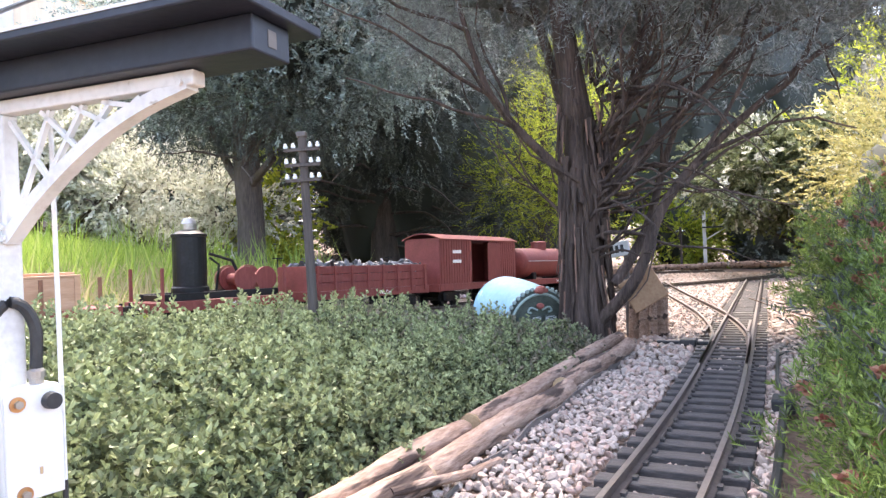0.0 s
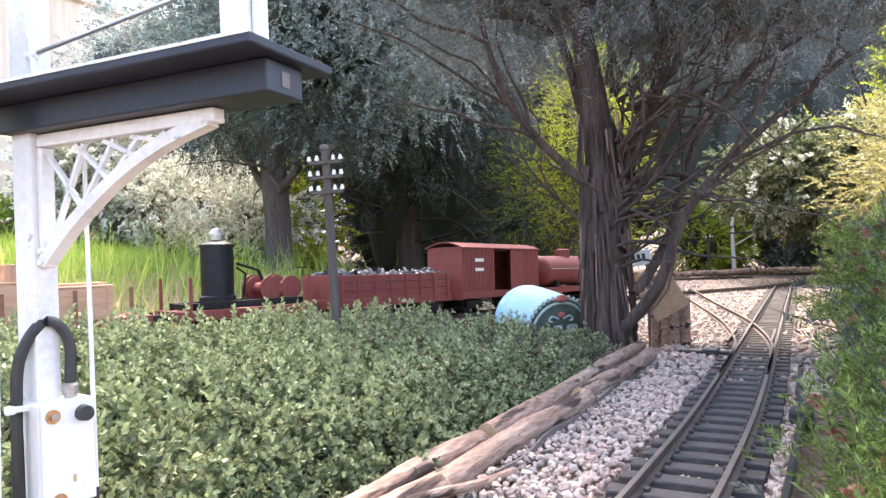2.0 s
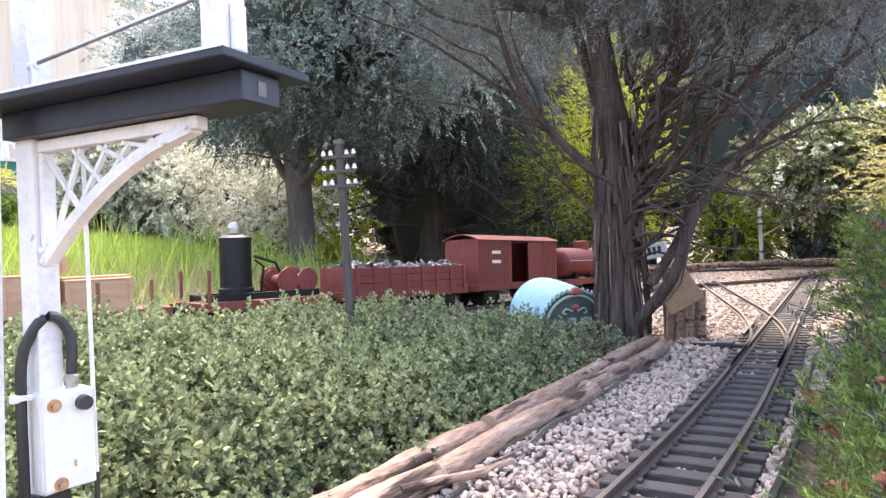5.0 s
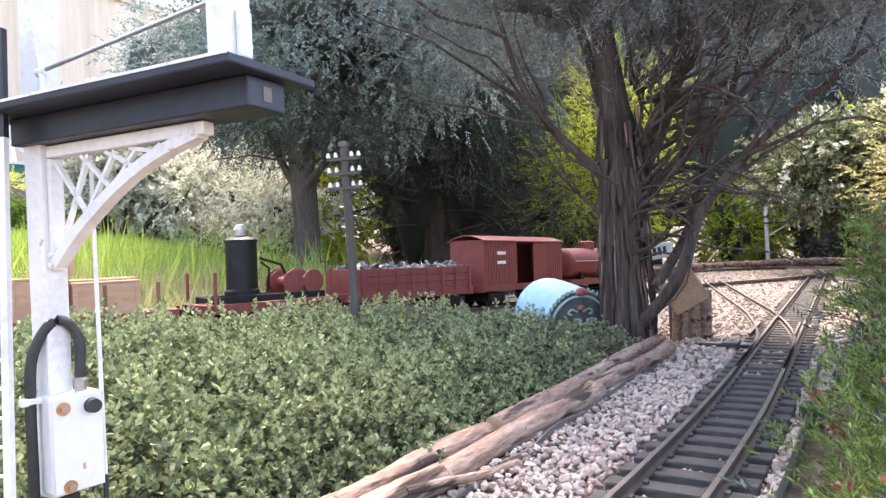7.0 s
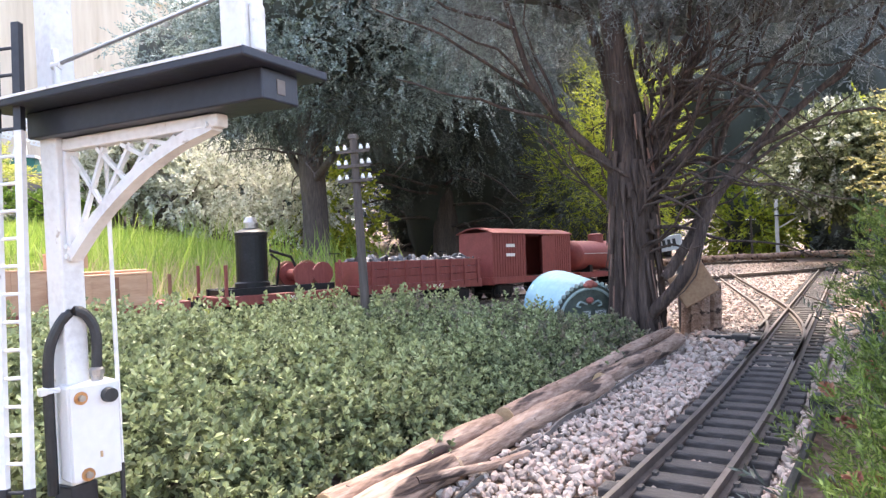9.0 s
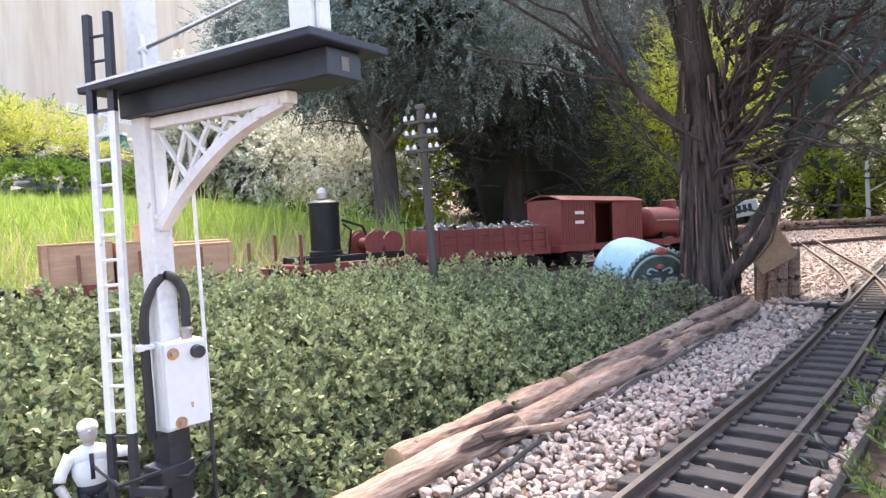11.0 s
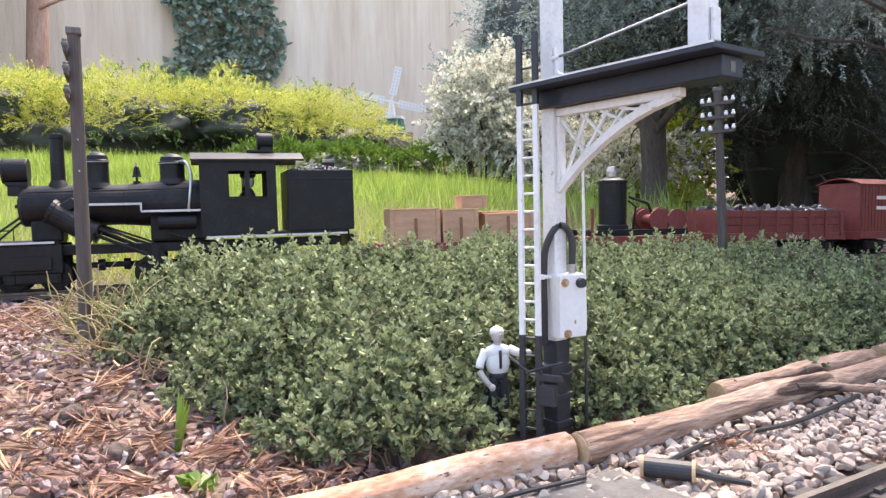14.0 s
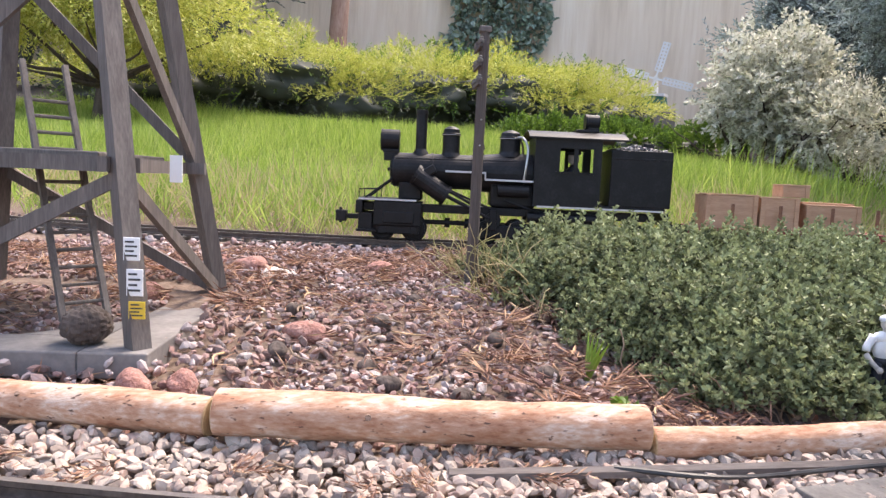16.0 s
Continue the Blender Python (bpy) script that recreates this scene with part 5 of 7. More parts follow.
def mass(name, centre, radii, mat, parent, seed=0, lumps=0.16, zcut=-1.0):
    """A lumpy, ragged core added inside a plant; where dark, it stands for shade."""
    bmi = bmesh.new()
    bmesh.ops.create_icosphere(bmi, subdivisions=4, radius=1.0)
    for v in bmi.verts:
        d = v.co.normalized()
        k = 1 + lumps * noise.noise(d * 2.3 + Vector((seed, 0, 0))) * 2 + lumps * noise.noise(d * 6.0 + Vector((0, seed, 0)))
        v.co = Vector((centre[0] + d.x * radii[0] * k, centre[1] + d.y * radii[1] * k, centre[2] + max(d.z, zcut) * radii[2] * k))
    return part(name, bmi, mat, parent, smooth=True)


def clumps(blobs, m, size, seed):
    """Many small rounded clumps on the skin of a few large forms."""
    rr_ = np.random.default_rng(seed)
    out = []
    tot = sum(r[0] * r[1] + r[0] * r[2] for _, r in blobs)
    for c, r in blobs:
        for d in unit(rr_.normal(size=(max(3, int(m * (r[0] * r[1] + r[0] * r[2]) / tot)), 3))):
            k = size * rr_.uniform(0.6, 1.3)
            q = np.array(c) + d * np.array(r) * rr_.uniform(0.75, 1.05)
            out.append((tuple(q), (k, k, k * 0.75)))
    return out


def crown(parent, blobs, mat, n, per, length, leaf, width, droop=0.15, spread=0.7, broad=False, up=0.0, zmin=-1.0, thick=0.4, lumps=0.2, name="crown", flat=True):
    C, D = [], []
    tot = sum(b[1][0] * b[1][1] + b[1][0] * b[1][2] for b in blobs)
    for i, (c, r) in enumerate(blobs):
        k = max(40, int(n * (r[0] * r[1] + r[0] * r[2]) / tot))
        p, d = shell(c, r, k, zmin, thick, lumps, i + c[0])
        d = unit(d + rng.normal(size=d.shape) * 0.45 + np.array([0, 0, up - droop]))
        C.append(p)
        D.append(d)
    P, DD = sprays(np.concatenate(C), np.concatenate(D), per, length, spread, flat)
    return leaf_mesh(name, P, DD, leaf, width, mat, parent, broad)


# the low clipped mound of thyme-like leaves in front of the loop


def mound_edge(x, y):
    """1 inside the mound, falling to 0 over its rim."""
    front = sstep(0.0, 0.075, (log_x(y) - 0.022) - x + 0.012 * np.sin(y * 37))
    left = sstep(-0.675, -0.60, x + 0.02 * np.sin(y * 21))
    low = sstep(0.0, 0.10, y - np.interp(x, [-0.66, -0.45, -0.33, -0.26, -0.2], [-0.125, -0.085, -0.045, -0.012, 0.08]) + 0.010 * np.sin(x * 60))
    high = 1 - sstep(0.84, 1.0, y + 0.4 * np.maximum(0, -0.34 - x))
    clear = sstep(0.014, 0.045, np.hypot(x + 0.252, y - 0.118))
    return front * left * low * high * clear


def mound_height(x, y):
    h = np.interp(y, [-0.1, 0.3, 0.6, 0.95], [0.054, 0.052, 0.035, 0.034])
    return h * mound_edge(x, y) ** 0.55 * (1 + 0.24 * np.sin(x * 47 + 3 * np.sin(y * 29)) * np.cos(y * 41) + 0.13 * np.sin(x * 113 + y * 97) * np.sin(y * 83 - x * 61))


thyme_bed = thing("thyme_bush", "low dense green thyme bush with small glossy leaves", "shrub")
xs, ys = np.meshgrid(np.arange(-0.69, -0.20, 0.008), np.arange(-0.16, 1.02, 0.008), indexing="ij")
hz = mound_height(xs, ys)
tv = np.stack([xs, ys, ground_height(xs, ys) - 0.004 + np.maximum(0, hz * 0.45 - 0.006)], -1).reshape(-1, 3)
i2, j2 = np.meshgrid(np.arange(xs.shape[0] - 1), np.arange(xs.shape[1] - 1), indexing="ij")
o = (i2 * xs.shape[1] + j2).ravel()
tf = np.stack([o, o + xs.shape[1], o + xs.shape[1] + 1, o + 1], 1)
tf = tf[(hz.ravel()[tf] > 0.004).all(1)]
# Added dark sheet; its colour stands for the shade between the leaves.
raw("shade_underlay", tv, tf, M["dark_bark"], thyme_bed, smooth=True)


def rosettes(C, D, n, length):
    """Leaf places and ways on upright shoots: whorls that close up into a rosette at the tip."""
    k = len(C)
    u = np.linspace(0.1, 1.0, n) ** 0.7
    ln = rng.uniform(0.7, 1.3, k)[:, None, None] * length
    a1 = unit(np.cross(D, rng.normal(size=(k, 3))))
    a2 = np.cross(D, a1)
    turn = rng.uniform(0, 6.28, k)[:, None] + np.arange(n)[None] * 1.63 + rng.normal(0, 0.2, (k, n))
    out = a1[:, None] * np.cos(turn)[..., None] + a2[:, None] * np.sin(turn)[..., None]
    rise = np.linspace(0.15, 1.15, n)[None, :, None]
    DD = unit(out + D[:, None] * rise + rng.normal(size=(k, n, 3)) * 0.16)
    P = C[:, None] + D[:, None] * u[None, :, None] * ln
    return P, DD


n = 34000
px, py = rng.uniform(-0.69, -0.20, n), rng.uniform(-0.16, 1.02, n)
e = mound_edge(px, py)
sel = rng.random(n) < np.clip(e * 3, 0, 1) * np.where(py > 0.62, 0.8, 1.0)
px, py = px[sel], py[sel]
hh = mound_height(px, py)
C = np.column_stack([px, py, ground_height(px, py) + hh * rng.uniform(0.05, 0.92, len(px)) ** 0.55])
dx = mound_height(px + 0.01, py) - mound_height(px - 0.01, py)
dy = mound_height(px, py + 0.01) - mound_height(px, py - 0.01)
D = unit(np.column_stack([-dx * 30, -dy * 30, np.full(len(px), 1.0)]) + rng.normal(size=(len(px), 3)) * 0.38)
dry = (py > 0.55) & (rng.random(len(py)) < 0.45 * sstep(0.55, 0.85, py))
P, DD = rosettes(C[~dry], D[~dry], 11, 0.0125)
leaf_mesh("leaves", P[:, :8].reshape(-1, 3), DD[:, :8].reshape(-1, 3), 0.0053, 0.0037, M["thyme"], thyme_bed, fold=0.25)
leaf_mesh("young_leaves", P[:, 8:].reshape(-1, 3), DD[:, 8:].reshape(-1, 3), 0.0042, 0.0031, M["thyme_young"], thyme_bed, fold=0.25, label="paler young leaves at the shoot tips")
P, DD = rosettes(C[dry], D[dry], 9, 0.016)
leaf_mesh("dry_leaves", P.reshape(-1, 3), DD.reshape(-1, 3), 0.0055, 0.0036, M["thyme_dry"], thyme_bed, label="greyish dried leaves")
# taller shoots standing out of the mound
k = 800
sx, sy = rng.uniform(-0.66, -0.26, k), rng.uniform(-0.06, 0.85, k)
ok = mound_edge(sx, sy) > 0.55
sx, sy = sx[ok], sy[ok]
C = np.column_stack([sx, sy, ground_height(sx, sy) + mound_height(sx, sy) * 0.85])
P, DD = rosettes(C, unit(rng.normal(size=(len(sx), 3)) * 0.2 + np.array([0, 0, 1.0])), 14, 0.030)
leaf_mesh("tall_growth", P.reshape(-1, 3), DD.reshape(-1, 3), 0.0050, 0.0035, M["thyme_young"], thyme_bed)
rr = random.Random(5)
tubes = []
for i in range(230):
    u = rr.random()
    x0 = -0.65 + 0.39 * u
    y0 = float(np.interp(x0, [-0.66, -0.45, -0.33, -0.26], [-0.11, -0.07, -0.03, 0.0])) + rr.uniform(0.0, 0.05)
    pts, rad, _ = limb(rr, (x0, y0, float(ground_height(x0, y0)) + 0.002), (rr.gauss(0, 0.5), -0.7 + rr.gauss(0, 0.4), 0.8), rr.uniform(0.02, 0.045), 0.0009, 0.0004, 0.8, 6)
    tubes.append((pts, rad))
joined_tubes("woody_growth", tubes, M["twig"], thyme_bed, 4)
# bare pale stems arching out at the corner by the loop
tubes = []
for i in range(110):
    x0, y0 = rr.uniform(-0.66, -0.48), rr.uniform(-0.115, -0.055)
    pts, rad, _ = limb(rr, (x0, y0, float(ground_height(x0, y0)) + 0.002), (rr.gauss(-0.1, 0.45), -0.45 + rr.gauss(0, 0.4), 1.0), rr.uniform(0.035, 0.085), 0.0008, 0.0004, 0.5, 8, -0.12)
    tubes.append((pts, rad))
joined_tubes("dry_growth", tubes, M["straw"], thyme_bed, 4, "bare pale dry stems")
# a yellowing sedge blade and a primrose at its foot
sedge = thing("sedge", "short yellow-green sedge shoot by the thyme", "plant", pose(-0.345, -0.068, float(ground_height(-0.345, -0.068))))
for k in range(5):
    bm = bmesh.new()
    tube(bm, [(0, 0, 0), (0.004 * k - 0.006, 0.002, 0.015), (0.009 * k - 0.012, 0.004, 0.032)], [0.0022, 0.0018, 0.0003], 5)
    part("blade", bm, M["grass"], sedge)
prim = thing("primrose", "small rosette of broad pale green leaves", "plant", pose(-0.282, -0.068, float(ground_height(-0.282, -0.068)) + 0.003))
for k in range(7):
    a = k * 0.9
    leaf_mesh("leaf", np.array([[0, 0, 0.001 * k]]), unit(np.array([[math.cos(a), math.sin(a), 0.45]])), 0.011, 0.008, M["green_shrub"], prim)

# lawn of long grass behind the loop


def off_loop(p):
    lx = np.interp(p[:, 1], [-0.95, -0.64, -0.40, -0.15, 0.13, 0.48, 0.9, 1.5, 2.1], [-1.22, -1.07, -0.975, -0.915, -0.865, -0.87, -0.90, -0.95, -0.92])
    return p[:, 0] < lx - 0.07 - 0.05 * np.sin(p[:, 1] * 9) ** 2


n = 130000
r = rng.random(n) ** 0.75
P = np.column_stack([-0.95 - 2.6 * r, rng.uniform(-1.9, 2.2, n)])
P = P[off_loop(P) & (P[:, 1] < 1.55 + 0.3 * np.maximum(0, -1.2 - P[:, 0]))]
P3 = np.column_stack([P, ground_height(P[:, 0], P[:, 1]) - 0.003])
D = unit(rng.normal(size=(len(P), 3)) * np.array([0.5, 0.5, 0.15]) + np.array([0.05, 0, 1.0]))
hgt = 0.075 + 0.035 * np.sin(P[:, 0] * 4) * np.cos(P[:, 1] * 3) 
leaf_mesh("lawn_grass", P3, D, hgt, 0.0023, M["grass"], broad=False)
tagged(bpy.data.objects["lawn_grass"], "long bright green unmown grass", "grass", kind="stuff")
n = 5000
P = np.column_stack([rng.uniform(-1.5, -0.92, n), rng.uniform(-1.2, 1.6, n)])
P = P[off_loop(P)]
D = unit(rng.normal(size=(len(P), 3)) * np.array([0.5, 0.5, 0.15]) + np.array([0, 0, 0.9]))
leaf_mesh("dry_grass", np.column_stack([P, ground_height(P[:, 0], P[:, 1])]), D, 0.10, 0.0024, M["straw"], broad=False)
tagged(bpy.data.objects["dry_grass"], "dry straw-coloured grass beside the track", "grass", kind="stuff")
n = 700
P = np.column_stack([rng.uniform(-1.75, -1.0, n), rng.uniform(0.65, 1.5, n)])
P = P[off_loop(P)]
D = unit(rng.normal(size=(len(P), 3)) * np.array([0.3, 0.3, 0.1]) + np.array([0, 0, 1.0]))
leaf_mesh("reeds", np.column_stack([P, ground_height(P[:, 0], P[:, 1])]), D, 0.17, 0.0024, M["grass"], broad=False)
tagged(bpy.data.objects["reeds"], "tall thin green reeds at the pond side", "reeds", kind="stuff")

# main tree with peeling bark beside the turnout
tree = thing("yew_tree", "multi-stemmed conifer with peeling reddish bark and drooping needles", "tree", pose(-0.292, 0.985, 0.0))
rr = random.Random(11)
tubes = [([(0.0, 0.0, -0.02), (0.0, 0, 0.02), (0.004, 0, 0.08), (0.006, 0.0, 0.16), (0.012, 0.0, 0.24), (0.0, 0.01, 0.34), (-0.02, 0.01, 0.5), (-0.03, 0.03, 0.75)], [0.042, 0.030, 0.027, 0.026, 0.028, 0.022, 0.016, 0.010])]
for k in range(9):
    a = k * 0.7
    tubes.append(([(0.030 * math.cos(a), 0.030 * math.sin(a), -0.01), (0.024 * math.cos(a), 0.024 * math.sin(a), 0.06), (0.020 * math.cos(a + 0.25), 0.020 * math.sin(a + 0.25), 0.15), (0.020 * math.cos(a + 0.5), 0.020 * math.sin(a + 0.5), 0.26)],
                  [0.014, 0.011, 0.012, 0.008]))
stems = [((0.02, -0.01, 0.03), (0.085, -0.03, 0.10), (0.125, -0.02, 0.20), (0.20, 0.02, 0.29), (0.33, 0.05, 0.40)),
         ((0.02, 0.0, 0.20), (-0.02, -0.03, 0.26), (-0.075, -0.07, 0.33), (-0.11, -0.09, 0.40), (-0.14, -0.12, 0.55)),
         ((0.01, 0.0, 0.22), (0.06, 0.02, 0.32), (0.10, 0.04, 0.45), (0.13, 0.05, 0.62)), ((0.02, 0, 0.2), (0.09, 0.0, 0.27), (0.17, 0.02, 0.35), (0.26, 0.06, 0.45)),
         ((0.0, 0.0, 0.26), (-0.03, 0.04, 0.36), (-0.07, 0.06, 0.5), (-0.12, 0.08, 0.66)), ((0.05, -0.01, 0.09), (0.09, 0.03, 0.17), (0.12, 0.05, 0.28), (0.17, 0.08, 0.42)),
         ((-0.01, 0, 0.18), (-0.06, 0.02, 0.225), (-0.11, 0.03, 0.275), (-0.15, 0.04, 0.335))]
for s, r0 in zip(stems, (0.0095, 0.0085, 0.014, 0.009, 0.012, 0.008, 0.0032)):
    pts = smooth_line(s, 0.02)
    m = len(pts)
    tubes.append((pts, [r0 * (1 - 0.7 * i / m) for i in range(m)]))
    for q in range(5):
        i = rr.randrange(m // 3, m)
        p2, r2, _ = limb(rr, pts[i], (pts[i] - pts[i - 1]).normalized() + Vector((rr.gauss(0, 0.6), rr.gauss(0, 0.6), rr.gauss(0.2, 0.4))), rr.uniform(0.12, 0.30), r0 * 0.35, 0.001, 0.35, 8)
        tubes.append((p2, r2))
for q in range(75):
    a = rr.uniform(-1.1, 1.9)
    z0 = rr.uniform(0.12, 0.40)
    p2, r2, _ = limb(rr, (0.02 + 0.25 * max(0.0, z0 - 0.2) * math.cos(a), rr.uniform(-0.02, 0.02), z0), (math.cos(a) * 1.1, math.sin(a) * 0.7 - 0.1, rr.uniform(0.1, 0.9)), rr.uniform(0.14, 0.36), rr.uniform(0.0022, 0.0038), 0.0006, 0.5, 10)
    tubes.append((p2, r2))
joined_tubes("trunk", tubes, M["tree_bark"], tree, 9)
# hanging strips of bark
for nm, mat_, count, wide in (("peeling_bark", "tree_bark", 170, 0.0040), ("loose_bark", "peel_bark", 38, 0.0030)):
    strips = []
    for q in range(count):
        a, z = rr.uniform(0, 6.28), rr.uniform(0.02, 0.36)
        rad = 0.036 - 0.02 * z
        p = Vector((rad * math.cos(a) + 0.005, rad * math.sin(a), z))
        w = wide * rr.uniform(0.35, 1.5)
        k = rr.uniform(0.003, 0.010)
        strips.append(([p, p + Vector((0.002 * math.cos(a), 0.002 * math.sin(a), -0.018)), p + Vector((k * math.cos(a + 0.3), k * math.sin(a + 0.3), -rr.uniform(0.022, 0.075)))], [w, w * 0.8, 0.0006]))
    joined_tubes(nm, strips, M[mat_], tree, 4, "peeling reddish bark strips")
blobs = [((0.0, 0.02, 0.64), (0.36, 0.34, 0.20)), ((0.30, 0.10, 0.58), (0.30, 0.34, 0.18)), ((0.08, 0.0, 0.85), (0.55, 0.5, 0.25)), ((0.26, -0.08, 0.48), (0.24, 0.2, 0.09)), ((-0.12, -0.02, 0.53), (0.15, 0.2, 0.08)), ((-0.24, -0.04, 0.60), (0.16, 0.2, 0.11))]
crown(tree, clumps(blobs, 150, 0.085, 21), M["yew"], 10500, 17, 0.038, 0.0090, 0.0012, droop=0.12, spread=0.8, thick=0.7, lumps=0.2, flat=False)
crown(tree, blobs, M["yew"], 4200, 16, 0.046, 0.0100, 0.0014, droop=0.3, spread=0.75, thick=0.9, lumps=0.22, name="shaded_sprays")
# Solid cores added so the sky doesn't show through the crown.
for i, (c, r) in enumerate((((-0.06, 0.10, 0.70), (0.30, 0.20, 0.12)), ((0.30, 0.16, 0.66), (0.24, 0.20, 0.10)), ((0.02, 0.08, 0.90), (0.45, 0.32, 0.14)), ((0.20, 0.24, 0.60), (0.22, 0.14, 0.10)))):
    mass("inner_growth", c, r, M["yew"], tree, 3 + i, 0.3)

# second tree on the lawn's edge with blue-green sprays
tree2 = thing("cypress_tree", "cypress with dark trunk and blue-green drooping sprays", "tree", pose(-1.53, 1.61, float(ground_height(-1.53, 1.61))))
tubes = [([(0, 0, -0.03), (0, 0, 0.06), (0.004, 0, 0.2), (-0.004, 0.0, 0.34), (-0.01, 0, 0.6), (0, 0, 1.0)], [0.062, 0.046, 0.041, 0.042, 0.034, 0.02])]
for a, b, c in (((-0.01, 0, 0.30), (-0.07, 0.0, 0.36), (-0.16, 0.0, 0.52)), ((0, 0, 0.3), (0.07, -0.03, 0.33), (0.17, -0.06, 0.38)), ((0, 0, 0.4), (0.02, 0.02, 0.6), (0.05, 0, 0.8))):
    tubes.append((smooth_line((a, b, c), 0.02), [0.016 * (1 - 0.04 * i) if i < 20 else 0.004 for i in range(len(smooth_line((a, b, c), 0.02)))]))
for q in range(26):
    a = rr.uniform(0, 6.28)
    p2, r2, _ = limb(rr, (0, 0, rr.uniform(0.32, 0.7)), (math.cos(a), math.sin(a), rr.uniform(-0.2, 0.6)), rr.uniform(0.15, 0.35), 0.005, 0.001, 0.35, 8, -0.05)
    tubes.append((p2, r2))
joined_tubes("trunk", tubes, M["dark_bark"], tree2, 9)
forms = [((0.02, 0.0, 0.86), (0.34, 0.34, 0.34)), ((0.22, 0.1, 0.70), (0.26, 0.3, 0.26)), ((-0.22, 0.05, 0.72), (0.2, 0.26, 0.20)), ((-0.5, 0.25, 1.05), (0.25, 0.25, 0.28)), ((0.05, 0.1, 1.2), (0.45, 0.4, 0.3)), ((0.45, 0.2, 0.95), (0.35, 0.3, 0.4))]
crown(tree2, clumps(forms, 240, 0.095, 31), M["blue_conifer"], 9500, 14, 0.038, 0.0110, 0.0066, droop=0.05, spread=0.9, thick=0.35, lumps=0.15)
crown(tree2, forms, M["blue_conifer"], 5000, 13, 0.045, 0.0115, 0.0068, droop=0.05, spread=0.9, thick=0.25, name="outer_sprays")
# Lower sprays and an added core are coloured dark to paint the crown's shade.
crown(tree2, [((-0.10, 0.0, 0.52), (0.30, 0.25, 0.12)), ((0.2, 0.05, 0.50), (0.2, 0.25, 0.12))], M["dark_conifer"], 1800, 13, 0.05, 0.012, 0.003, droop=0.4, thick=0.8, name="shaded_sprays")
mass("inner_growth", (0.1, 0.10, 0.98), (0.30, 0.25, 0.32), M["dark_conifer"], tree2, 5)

# great dark conifer behind the tracks, hollow and shaded below
big = thing("dark_conifer", "large dark conifer with a deeply shaded hollow underneath", "tree", pose(-1.80, 2.80, float(ground_height(-1.80, 2.80))))
tubes = [([(0, 0, -0.05), (0, 0, 0.3), (0, 0, 1.5)], [0.08, 0.06, 0.03])]
for q in range(60):
    a = rr.uniform(0, 6.28)
    p2, r2, _ = limb(rr, (0.05 * math.cos(a), 0.05 * math.sin(a), rr.uniform(0.1, 0.8)), (math.cos(a), math.sin(a), rr.uniform(-0.1, 0.3)), rr.uniform(0.4, 0.8), 0.008, 0.002, 0.25, 8, -0.04)
    tubes.append((p2, r2))
joined_tubes("trunk", tubes[:1], M["dark_bark"], big, 9)
for q, (p2, r2) in enumerate(tubes[1:]):
    joined_tubes("branch", [(p2, r2)], M["dark_bark"], big, 6)
crown(big, [((0, 0.0, 0.95), (0.58, 0.55, 0.66)), ((0.30, -0.30, 0.75), (0.36, 0.25, 0.36)), ((-0.2, -0.35, 0.75), (0.4, 0.25, 0.42)), ((0.0, 0, 1.6), (0.55, 0.5, 0.5))], M["dark_conifer"], 9500, 13, 0.07, 0.018, 0.0058, droop=0.3, thick=0.6)
crown(big, clumps([((0.35, -0.34, 0.95), (0.36, 0.24, 0.30)), ((0.2, -0.3, 1.15), (0.6, 0.35, 0.35))], 60, 0.10, 41), M["yew"], 2600, 13, 0.06, 0.016, 0.004, droop=0.25, thick=0.5, name="outer_sprays")
# Added core; its dark colour stands for the shade in the hollow.
mass("inner_growth", (0, 0.2, 0.85), (0.52, 0.45, 0.80), M["dark_conifer"], big, 8)

lime = thing("golden_cypress", "feathery yellow-green cypress lit from behind", "tree", pose(-0.98, 2.80, 0.03))
joined_tubes("trunk", [([(0, 0, -0.05), (0, 0, 0.4), (0.02, 0, 0.9)], [0.04, 0.03, 0.01])], M["dark_bark"], lime, 8)
for q in range(16):
    joined_tubes("branch", [limb(rr, (0, 0, rr.uniform(0.1, 0.7)), (rr.gauss(0, 1), rr.gauss(0, 1), 0.6), 0.3, 0.006, 0.001, 0.3, 6)[:2]], M["dark_bark"], lime, 6)
crown(lime, [((0.05, 0, 0.48), (0.26, 0.2, 0.36)), ((0.10, 0.05, 0.72), (0.2, 0.2, 0.3)), ((-0.14, -0.05, 0.38), (0.18, 0.15, 0.24)), ((0.16, -0.02, 0.32), (0.16, 0.14, 0.24))], M["lime_conifer"], 1900, 12, 0.075, 0.018, 0.0042, droop=0.1, spread=0.6, up=0.3, thick=0.7)
# Low sprays in a dark colour paint shade into the yellow-green tree.
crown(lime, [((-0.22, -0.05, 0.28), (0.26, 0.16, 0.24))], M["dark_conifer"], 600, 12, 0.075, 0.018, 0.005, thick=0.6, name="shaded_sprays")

# golden spreading junipers along the lawn's top
jun = thing("juniper_hedge", "flat-topped golden juniper with a dark shaded underside", "shrub", pose(-3.9, 0.3, float(ground_height(-3.9, 0.3))))
gz = float(ground_height(-3.9, 0.3))
jb = [((0.1, yv, 0.62 - gz + 0.07 * math.sin(yv * 5.5)), (0.45, 0.36, 0.20)) for yv in (-1.5, -1.15, -0.75, -0.35, 0.05, 0.45, 0.8, 1.02)]
for i in range(8):
    yv = -1.5 + i * 0.36
    joined_tubes("trunk", [([(0, yv, -0.05), (0.02, yv, 0.12), (0.1, yv + 0.06, 0.30)], [0.035, 0.03, 0.02])], M["dark_bark"], jun, 6)
